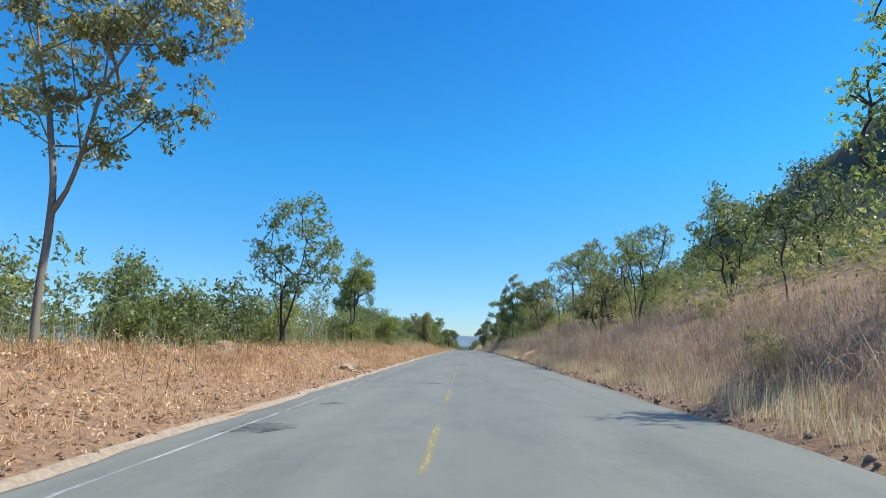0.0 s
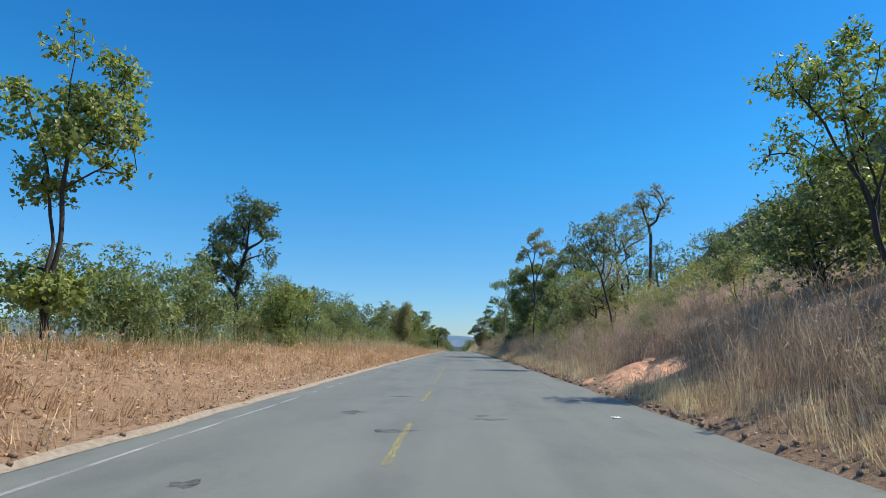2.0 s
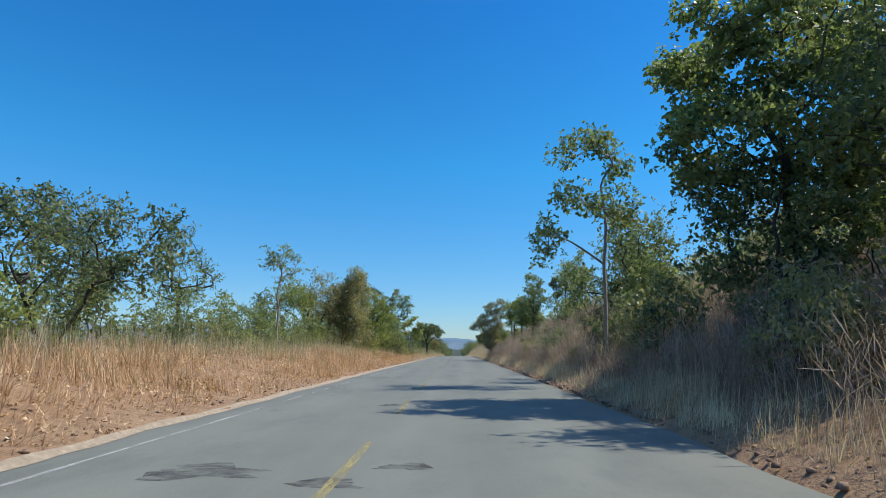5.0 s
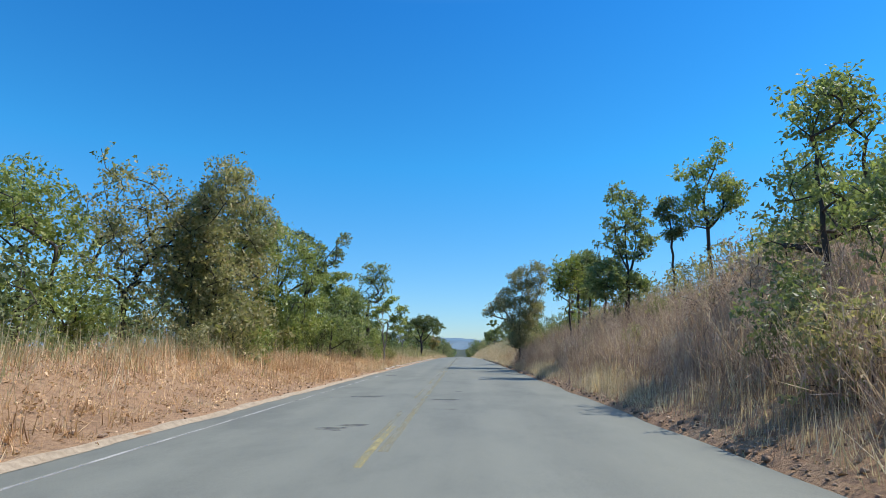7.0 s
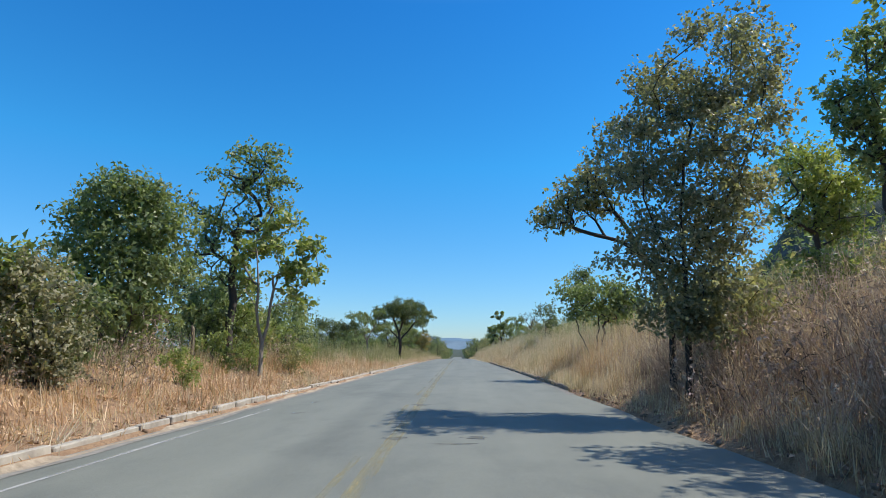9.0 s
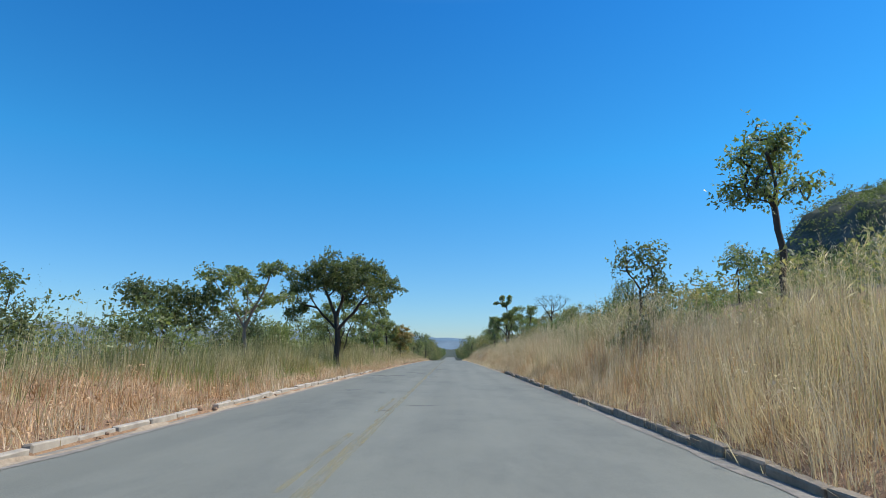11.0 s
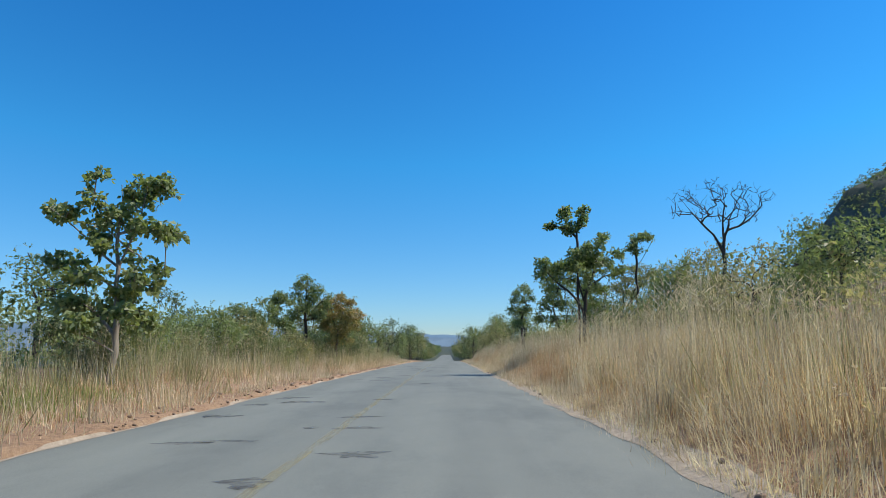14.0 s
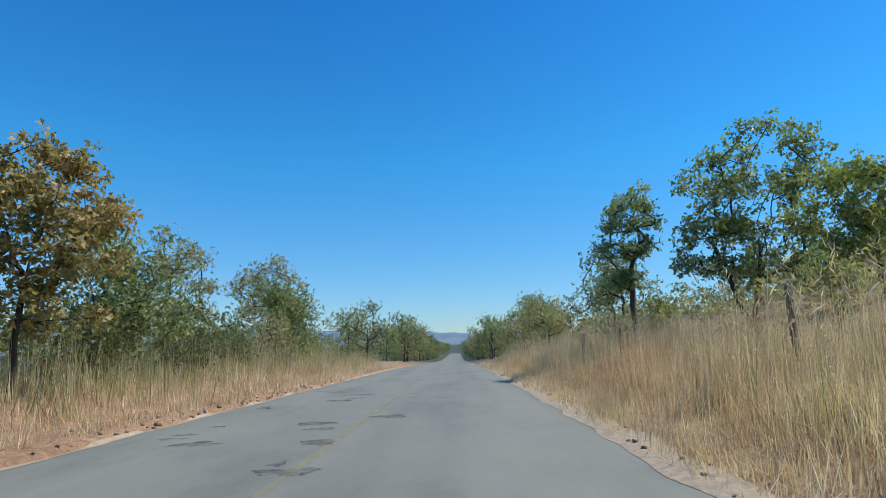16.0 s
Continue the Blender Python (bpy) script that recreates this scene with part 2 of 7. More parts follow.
def mesh_np(name, verts, quads, mat, smooth=False):
    verts = np.asarray(verts, np.float32)
    quads = np.asarray(quads, np.int32)
    me = bpy.data.meshes.new(name)
    me.vertices.add(len(verts))
    me.vertices.foreach_set("co", verts.ravel())
    me.loops.add(quads.size)
    me.loops.foreach_set("vertex_index", quads.ravel())
    me.polygons.add(len(quads))
    me.polygons.foreach_set("loop_start", np.arange(0, quads.size, quads.shape[1], dtype=np.int32))
    me.update(calc_edges=True)
    if smooth:
        me.polygons.foreach_set("use_smooth", np.ones(len(quads), bool))
    me.materials.append(mat)
    return me


def part(name, me, parent, label=""):
    ob = new(name, me)
    ob.parent = parent
    if label:
        tagged(ob, label)
    return ob


def smooth_noise(x, y, seed=0.0):
    """Cheap smooth noise on arrays, about -1 to 1."""
    s = seed * 1.7
    return (np.sin(x * 1.0 + 1.3 * np.sin(y * 0.7 + s) + s) + np.sin(y * 1.1 + 1.1 * np.sin(x * 0.9 - s) + 2.1 * s) + 0.7 * np.sin(1.9 * x - 1.4 * y + s)) / 2.7


# ---- the land ----
def left_edge(y):
    return np.interp(y, [-50, 60, 150, 200, 235, 250, 290, 600], [-4.3, -4.3, -4.25, -4.2, -4.1, -4.05, -4.1, -4.0]) + 0.10 * smooth_noise(np.asarray(y) * 0.8, 0.0, 3)


def right_edge(y):
    return np.interp(y, [-50, 60, 110, 200, 225, 242, 258, 275, 290, 600], [4.35, 4.3, 4.25, 4.5, 4.45, 4.25, 4.1, 3.88, 3.88, 3.8]) + 0.10 * smooth_noise(np.asarray(y) * 0.8, 4.0, 5)


def ground_z(x, y):
    """Height of the ground sheet; works on arrays."""
    x, y = np.asarray(x, float), np.asarray(y, float)
    z = road_z(y)
    b = np.interp(y, [-40, 0, 40, 72, 97, 140, 160, 185, 225, 250, 285, 500], [1.7, 1.8, 1.8, 2.2, 2.4, 2.6, 2.2, 1.5, 1.6, 1.3, 0.9, 0.4])
    r = np.clip((x - 4.5) / 4.5, 0, 1)
    z = z + b * r * (0.55 + 0.45 * r)
    k = np.interp(y, [-100, 0, 60, 110, 140, 165, 190, 230, 300, 420], [0.33, 0.33, 0.33, 0.36, 0.42, 0.3, 0.2, 0.24, 0.25, 0.1])
    z = z + k * np.clip(x - 9, 0, 16) + 0.4 * k * np.clip(x - 25, 0, 35)
    lb = np.interp(y, [-40, 0, 130, 170, 205, 300, 500], [1.1, 1.1, 1.05, 0.8, 0.5, 0.5, 0.3])
    q = np.clip((-4.7 - x) / 4.3, 0, 1)
    z = z + lb * q * q * (3 - 2 * q)
    h = np.interp(y, [-400, 60, 175, 200, 226, 273, 296, 318, 340, 370, 2000], [64, 63, 62, 61, 56, 50, 46, 34, 20, 9, 0])
    q = np.clip((x - 50) / 75, 0, 1)
    cliff = np.clip((x - 98) / 10, 0, 1)
    ridge = np.maximum(h - 9, 0) * (0.80 * q * q * (3 - 2 * q) + 0.20 * cliff * cliff * (3 - 2 * cliff)) * (1 + 0.10 * smooth_noise(y * 0.045, x * 0.03, 2))
    z = z + ridge * np.clip(1 - (x - 170) / 500, 0, 1)
    # a rocky hill farther off, ending in a steep shoulder
    rise = np.interp(x + 5 * smooth_noise(y * 0.05, x * 0.05, 5), [140, 208, 236, 242, 254, 274, 304, 420, 700, 1400], [0, 40, 70, 84, 99, 107, 118, 135, 105, 0])
    z = z + rise * np.interp(y, [330, 400, 480, 585, 600, 660, 720], [0, 0.45, 0.85, 1, 0.9, 0.2, 0]) * (1 + 0.03 * smooth_noise(y * 0.12, x * 0.14, 8))
    z = z + np.where(x > 8, 0.25, 0.10) * smooth_noise(x * 0.35, y * 0.3, 1) * np.clip((np.abs(x) - 5) / 4, 0, 1)
    off = np.maximum(left_edge(y) - x, x - right_edge(y))
    return z + np.where(off > 0.05, 0.05 * np.clip(off / 0.6, 0, 1), -0.25)


def axis(stops):
    out = []
    for (a, b, n) in stops:
        out.extend(np.linspace(a, b, n, endpoint=False))
    return np.array(out + [stops[-1][1]])


gx = axis([(-4000, -400, 14), (-400, -60, 16), (-60, -12, 18), (-12, -3, 26), (-3, 3, 3), (3, 14, 30), (14, 60, 20), (60, 180, 30), (180, 300, 40), (300, 600, 10), (600, 4000, 14)])
gy = axis([(-1500, -60, 20), (-60, 0, 40), (0, 310, 190), (310, 500, 70), (500, 680, 45), (680, 1300, 32), (1300, 3000, 50), (3000, 4500, 8)])
GX, GY = np.meshgrid(gx, gy)
gv = np.stack([GX, GY, ground_z(GX, GY)], -1).reshape(-1, 3)
idx = np.arange(len(gy) * len(gx)).reshape(len(gy), len(gx))
gq = np.stack([idx[:-1, :-1], idx[:-1, 1:], idx[1:, 1:], idx[1:, :-1]], -1).reshape(-1, 4)
ground = tagged(new("ground", mesh_np("ground", gv, gq, EARTH, True)), "red-brown dry earth with litter and scrub", "ground", kind="structure")


# hills on the horizon: self-glowing backdrop, blue haze put into its colour
HILL, hn, hl = material("hills_haze_glow")
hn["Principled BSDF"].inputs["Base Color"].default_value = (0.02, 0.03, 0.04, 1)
# haze blue goes into the emission, so sun and sky barely shade it
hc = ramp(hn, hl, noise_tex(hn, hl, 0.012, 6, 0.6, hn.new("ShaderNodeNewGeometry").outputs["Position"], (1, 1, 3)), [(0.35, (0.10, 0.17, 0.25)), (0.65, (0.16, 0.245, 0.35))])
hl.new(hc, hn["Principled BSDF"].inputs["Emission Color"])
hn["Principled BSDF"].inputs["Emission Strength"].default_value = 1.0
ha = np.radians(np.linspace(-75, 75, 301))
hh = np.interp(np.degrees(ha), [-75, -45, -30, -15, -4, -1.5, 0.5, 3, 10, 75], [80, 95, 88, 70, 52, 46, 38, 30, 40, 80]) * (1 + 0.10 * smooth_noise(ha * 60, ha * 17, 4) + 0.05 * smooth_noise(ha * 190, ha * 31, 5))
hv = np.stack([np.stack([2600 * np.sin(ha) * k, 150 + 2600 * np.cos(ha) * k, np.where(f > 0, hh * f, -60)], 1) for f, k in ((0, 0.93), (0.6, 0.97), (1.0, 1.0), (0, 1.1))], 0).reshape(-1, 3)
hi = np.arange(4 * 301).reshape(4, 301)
tagged(new("backdrop", mesh_np("backdrop", hv, np.stack([hi[:-1, :-1], hi[:-1, 1:], hi[1:, 1:], hi[1:, :-1]], -1).reshape(-1, 4), HILL, True)), "glowing backdrop of distant hills with blue haze painted in", "hills", kind="structure")


def strip(name, xl, xr, ys, dz, mat, n=6, crown=0.0):
    """A strip along the road between two edges given as functions of y."""
    ys = np.asarray(ys, float)
    f = np.linspace(0, 1, n)
    xs = xl(ys)[:, None] * (1 - f) + xr(ys)[:, None] * f
    Y = np.repeat(ys[:, None], n, 1)
    z = road_z(Y) + dz - crown * np.abs(xs / 4.3) ** 2
    v = np.stack([xs, Y, z], -1).reshape(-1, 3)
    i = np.arange(len(ys) * n).reshape(len(ys), n)
    return mesh_np(name, v, np.stack([i[:-1, :-1], i[:-1, 1:], i[1:, 1:], i[1:, :-1]], -1).reshape(-1, 4), mat, True)


ys = np.concatenate([np.arange(-60, 320, 0.5), np.arange(320, 700, 4.0)])
road = tagged(new("road", strip("road", left_edge, right_edge, ys, 0.0, ASPHALT, 9, 0.03)), "worn grey asphalt two-lane road", "road", kind="structure")

# ---- plants ----


def rounded(pts, rad):
    """Rounds the corners of a thick limb's line."""
    if len(pts) < 4 or rad.max() < 0.045:
        return pts, rad
    p = np.concatenate([2 * pts[:1] - pts[1:2], pts, 2 * pts[-1:] - pts[-2:-1]])
    a, b, c, d = p[:-3], p[1:-2], p[2:-1], p[3:]
    out = np.empty((2 * len(pts) - 1, 3))
    out[::2], out[1::2] = pts, (9 * (b + c) - a - d) / 16
    r = np.empty(len(out))
    r[::2], r[1::2] = rad, (rad[:-1] + rad[1:]) / 2
    return out, r


def tubes(paths, sides=5):
    """Tapered tubes along polylines: (points n x 3, radii n)."""
    V, Q, base = [], [], 0
    ang = np.linspace(0, 2 * math.pi, sides, endpoint=False)
    for pts, rad in paths:
        pts, rad = rounded(np.asarray(pts, float), np.asarray(rad, float))
        n = len(pts)
        t = np.gradient(pts, axis=0)
        t /= np.linalg.norm(t, axis=1)[:, None] + 1e-9
        ref = np.array([1.0, 0, 0]) if abs(t[0, 0]) < 0.8 else np.array([0, 1.0, 0])
        u = np.cross(t, ref)
        u /= np.linalg.norm(u, axis=1)[:, None] + 1e-9
        w = np.cross(t, u)
        ring = pts[:, None, :] + np.asarray(rad)[:, None, None] * (np.cos(ang)[None, :, None] * u[:, None, :] + np.sin(ang)[None, :, None] * w[:, None, :])
        V.append(ring.reshape(-1, 3))
        i = base + np.arange(n * sides).reshape(n, sides)
        j = np.roll(i, -1, 1)
        Q.append(np.stack([i[:-1], j[:-1], j[1:], i[1:]], -1).reshape(-1, 4))
        base += n * sides
    return np.concatenate(V), np.concatenate(Q)


def leaves(rng, centres, count, spread, size, droop=0.25, long=1.5, tri=False, tuft=5):
    """Folded leaf blades round the centres, in small tufts; they turn their faces to the light."""
    tufts = max(1, round(count / tuft))
    c = np.repeat(np.asarray(centres, float), tufts, 0)
    c = c + np.clip(rng.normal(0, 1, c.shape), -1.7, 1.7) * np.array([spread, spread, spread * 0.72])
    n = len(c) * tuft
    a = rng.normal(0, 1, (n, 3))
    a[:, 2] -= droop * 2
    a /= np.linalg.norm(a, axis=1)[:, None]
    s = size * rng.uniform(0.6, 1.35, n)[:, None]
    c = np.repeat(c, tuft, 0) + a * s * long * 0.55 + rng.normal(0, spread * 0.10, (n, 3))
    nrm = np.repeat(rng.normal(0, 0.9, (n // tuft, 3)) + np.array([0.45, 0.0, 0.75]), tuft, 0) + rng.normal(0, 0.35, (n, 3))
    b = np.cross(a, nrm)
    b /= np.linalg.norm(b, axis=1)[:, None] + 1e-9
    k = np.cross(b, a)
    p0 = c - a * s * long * 0.5
    p2 = c + a * s * long * 0.5
    p1 = c + b * s * 0.5 + k * s * 0.18
    p3 = c - b * s * 0.5 + k * s * 0.18
    if tri:
        return np.stack([p0, p1 + b * s * 0.22, p2], 1).reshape(-1, 3), np.arange(3 * n).reshape(n, 3)
    v = np.stack([p0, p1, p2, p3], 1).reshape(-1, 3)
    return v, np.arange(4 * n).reshape(n, 4)


def fallen(rng, x, y, size):
    """Dry leaves lying nearly flat on the ground."""
    n = len(x)
    t = rng.uniform(0, 2 * math.pi, n)
    s = size * rng.uniform(0.5, 1.4, n)
    c = np.stack([x, y, ground_z(x, y) + 0.012], 1)
    a = np.stack([np.cos(t), np.sin(t), rng.normal(0, 0.25, n)], 1) * s[:, None]
    b = np.stack([-np.sin(t), np.cos(t), rng.normal(0, 0.25, n)], 1) * s[:, None] * 0.55
    v = np.stack([c - a, c + b, c + a, c - b], 1)
    v[:, 1::2, 2] += 0.012
    return v.reshape(-1, 3), np.arange(4 * n).reshape(n, 4)


def skeleton_of(rng, height, width, clear, lean, tips, flat, stems, lobes, wob, fork, ang0, opening, shape, limbs=None):
    """Branch paths and tip places of one tree that fills a lobed crown."""
    bx, by = lean
    top = height * (clear + (1 - clear) * 0.55)
    nodes, par = [], []
    for k, line in enumerate(limbs or []):
        line = np.array(line, float)
        at = np.concatenate([[0], np.cumsum(np.linalg.norm(np.diff(line, axis=0), axis=1))])
        m = max(4, int(at[-1] / (height * 0.07)))
        f = np.linspace(0, at[-1], m)
        ax, up = np.interp(f, at, line[:, 0]), np.interp(f, at, line[:, 1])
        ax[1:-1], up[1:-1] = (ax[:-2] + 2 * ax[1:-1] + ax[2:]) / 4, (up[:-2] + 2 * up[1:-1] + up[2:]) / 4
        bow = rng.uniform(-1, 1) * 0.25 * at[-1] * (k > 0)
        foot = -1 if k == 0 else int(np.argmin([math.hypot(p[0] - ax[0], p[2] - up[0]) for p in nodes]))
        deep = nodes[foot][1] if k else 0.0
        for i in range(0 if k == 0 else 1, m):
            par.append(foot if i == (0 if k == 0 else 1) else len(nodes) - 1)
            nodes.append((ax[i] + rng.normal(0, wob * 0.3) * (i > 0), deep + bow * i / (m - 1) + rng.normal(0, wob * 0.3) * (i > 0), up[i]))
    for s in range(0 if limbs else stems):
        ang = 2 * math.pi * (s + rng.uniform(0, 0.6)) / stems if ang0 is None else ang0 + 2 * math.pi * s / stems
        spread = 0.0 if stems == 1 else (opening or width * 0.20)
        n0, m, tall = len(nodes), 8, rng.uniform(0.8, 1.0)
        w = rng.normal(0, wob, (m, 2)) * (np.linspace(0, 1, m) if fork == 0 else np.clip(np.linspace(-fork, 1, m), 0, 1))[:, None]
        for i in range(m):
            f = i / (m - 1)
            g = max(0.0, (f - fork) / (1 - fork)) ** (0.8 if fork == 0 else 0.62)
            nodes.append((bx * f ** 1.6 + math.cos(ang) * spread * g + w[i, 0], by * f ** 1.6 + math.sin(ang) * spread * g + w[i, 1], top * f * (1 if s == 0 or f <= fork else tall)))
            par.append(-1 if i == 0 else n0 + i - 1)
    trunk_n = len(nodes)
    zc, zr = height * (clear + (1 - clear) * 0.5), height * (1 - clear) * 0.5
    centres = []
    for i in range(lobes):
        d = rng.normal(0, 1, 3)
        d /= np.linalg.norm(d)
        centres.append(d * rng.uniform(0.4, 0.85))
    pts = []
    if shape:
        x0, x1 = min(s[0] - s[2] for s in shape), max(s[0] + s[2] for s in shape)
        share = np.array([s[2] for s in shape]) ** 2
        for (sx, sz, r, *back), n in zip(shape, np.maximum(3, tips * share / share.sum()).astype(int)):
            deep = math.sqrt(max(0.05, 1 - ((2 * sx - x0 - x1) / (x1 - x0)) ** 2)) * (x1 - x0) * 0.42
            sy = rng.uniform(-1, 1) * max(0.0, deep - r) if not back else 0.0
            for i in range(n):
                d = rng.normal(0, 1, 3)
                d = d / np.linalg.norm(d) * rng.uniform(0.15, 1) ** 0.45 * r * 0.76
                if i % 4 == 3:
                    ox, oz, o_r = min(shape, key=lambda o: abs(math.hypot(o[0] - sx, o[1] - sz) - 1.3 * r) + rng.uniform(0, r))[:3]
                    mid = rng.uniform(0.3, 0.7)
                    d += np.array([(ox - sx) * mid, 0, (oz - sz) * mid / 0.85])
                pts.append((sx + d[0], by + (sy if i % 2 else -sy) + (back[0] if back else 0.0) + d[1], max(0.2, sz + d[2] * 0.85)))
    k = 0
    while not shape and len(pts) < tips:
        c = centres[k % lobes]
        k += 1
        d = rng.normal(0, 1, 3)
        d = d / np.linalg.norm(d) * rng.uniform(0.25, 1) ** 0.45 * rng.uniform(0.2, 0.4)
        q = c + d
        if flat and q[2] < -0.35:
            q[2] = -0.35 + rng.uniform(0, 0.3)
        pts.append((bx + q[0] * width * 0.5, by + q[1] * width * 0.5, zc + q[2] * zr))
    pts = np.array(pts)
    if not shape:
        lo, hi = pts[:, 2].min(), pts[:, 2].max()
        pts[:, 2] = zc - zr * 0.96 + (pts[:, 2] - lo) / (hi - lo) * zr * 1.88
        mid = np.array([bx, by])
        off = pts[:, :2] - mid
        pts[:, :2] = mid + off * (width * 0.47 / np.quantile(np.hypot(off[:, 0], off[:, 1]), 0.95))
    order = np.argsort(np.linalg.norm((pts - np.array([bx, by, zc - zr * 0.6])) * np.array([1, 1, 0.8]), axis=1))
    N = [np.array(p) for p in nodes]
    for i in order:
        p = pts[i]
        A = np.array(N)
        d = p - A
        dist = np.linalg.norm(d, axis=1)
        cost = dist + 0.9 * np.maximum(0, A[:, 2] - p[2] + 0.35 * np.hypot(d[:, 0], d[:, 1])) + np.where(A[:, 2] < height * clear * 0.8, 50, 0)
        j = int(np.argmin(cost))
        length = dist[j]
        prev = j
        m = max(1, int(length / (height * 0.09)))
        for s in range(1, m + 1):
            f = s / m
            q = A[j] + d[j] * f + (rng.normal(0, 0.05 * length, 3) if s < m else 0) + np.array([0, 0, 0.10 * length * math.sin(math.pi * f)])
            N.append(q)
            par.append(prev)
            prev = len(N) - 1
    P = np.array(N)
    load = np.zeros(len(P))
    kids = [[] for _ in P]
    for i, q in enumerate(par):
        if q >= 0:
            kids[q].append(i)
    for i in range(len(P) - 1, -1, -1):
        load[i] = max(1, sum(load[c] for c in kids[i]))
    if fork > 0 and stems > 1 and not limbs:
        whole = sum(load[s * 8] for s in range(stems))
        for s in range(stems):
            for i in range(8):
                if i / 7 <= fork:
                    load[s * 8 + i] = whole
    tip_ids = [i for i in range(trunk_n, len(P)) if not kids[i]]
    paths = []
    for i in range(len(P)):
        if par[i] == -1 or (kids[par[i]] and kids[par[i]][int(np.argmax([load[c] for c in kids[par[i]]]))] != i):
            chain = [par[i], i] if par[i] >= 0 else [i]
            while kids[chain[-1]]:
                ks = kids[chain[-1]]
                chain.append(ks[int(np.argmax([load[c] for c in ks]))])
            if len(chain) > 1:
                paths.append(chain)
    return P, load, paths, P[tip_ids], pts


def tree(x, y, height, width, leaf=None, bark=None, clear=0.3, lean=(0, 0), tips=90, per=28, spread=0.34, size=0.125, flat=False, stems=1,
         lobes=9, girth=1.0, wob=0.10, fork=0.0, ang0=None, opening=0.0, shape=None, limbs=None, tri=False, seed=1, name="tree", label="", category="tree", group="", sink=0.15, sides=4):
    """A tree or shrub on the ground at x, y: trunk with its limbs, and a crown of single leaves.
    shape: the crown's lobes as (across, up, radius) from the foot, and how far it hangs forward; limbs: lines of (across, up) for the trunk and main limbs."""
    rng = np.random.default_rng(seed)
    leaf, bark = leaf or GREEN, bark or BARK
    P, load, paths, ends, pts = skeleton_of(rng, height, width, clear, lean, int(tips * 1.25), flat, stems, lobes, wob, fork, ang0, opening, shape, limbs)
    r0 = 0.017 * height * girth / max(load.max(), 1) ** 0.5 * (1 if stems == 1 else 0.7)
    tub = []
    for c in paths:
        rad = np.maximum(r0 * load[c] ** 0.5, 0.008)
        rad[0] = min(rad[0], rad[1] * 1.5)
        if P[c[0]][2] < 0.01:
            rad[0] *= 1.35
        if (sides == 3 or (tips > 100 and per > 19)) and load[c[-1]] <= 1 and len(c) < 4 and len(tub) % 2:
            continue
        tub.append((P[c], rad))
    root = new(name)
    root.location = (x, y, float(ground_z(x, y)) - sink)
    v, q = tubes(tub, sides)
    part("trunk", mesh_np("trunk", v, q, bark, True), root)
    if per:
        v, q = leaves(rng, pts, int(per * (1.9 if tri else 2.0)), spread * 0.84, size * (0.80 if tri else 0.70), tri=tri)
        part("crown", mesh_np("crown", v, q, leaf), root)
    return tagged(root, label or "leafy roadside tree", category, group)


def place(ob, x, y, turn, scale, sink=0.12, tall=1.0):
    m = Matrix.LocRotScale((x, y, float(ground_z(x, y)) - sink), Euler((0, 0, turn)), (scale, scale, scale * tall))
    return copy_thing(ob, m)


def blades(rng, x, y, height, lean=0.3, width=0.014, per=6, radius=0.10, pieces=1):
    """Grass tufts rooted at x, y (arrays): tapered blades in one straight or two bent pieces."""
    n = len(x) * per
    bx = np.repeat(x, per) + rng.normal(0, radius, n)
    by = np.repeat(y, per) + rng.normal(0, radius, n)
    h = np.repeat(height, per) * rng.uniform(0.4, 1.15, n)
    bz = ground_z(bx, by) - 0.04
    a = 5 * smooth_noise(bx * 0.7, by * 0.5, 3) + rng.normal(0, 1.0, n)
    le = h * np.abs(rng.normal(0, lean, n))
    dx, dy = np.cos(a) * le, np.sin(a) * le
    w = width * rng.uniform(0.6, 1.5, n)
    t = rng.uniform(0, math.pi, n)
    W = np.stack([np.cos(t) * w / 2, np.sin(t) * w / 2, np.zeros(n)], 1)
    b = np.stack([bx, by, bz], 1)
    e = b + np.stack([dx, dy, h * np.sqrt(np.maximum(0.2, 1 - (le / np.maximum(h, 0.01)) ** 2))], 1)
    if pieces == 1:
        return np.stack([b - W, b + W, e], 1).reshape(-1, 3), np.arange(3 * n).reshape(n, 3)
    m = b + np.stack([dx * 0.3, dy * 0.3, h * 0.6], 1)
    v = np.stack([b - W, b + W, m, m - W * 0.7, m + W * 0.7, e], 1).reshape(-1, 3)
    return v, np.arange(6 * n).reshape(2 * n, 3)

# ---- trees beside the road ----
LT = "roadside trees"


def lefty(x, y, h, w, leaf, label, seed, **k):
    k.setdefault("tri", abs(x) > 9.4 or y > 280)
    return tree(x, y, h, w, leaf, label=label, seed=seed, group=LT, **k)


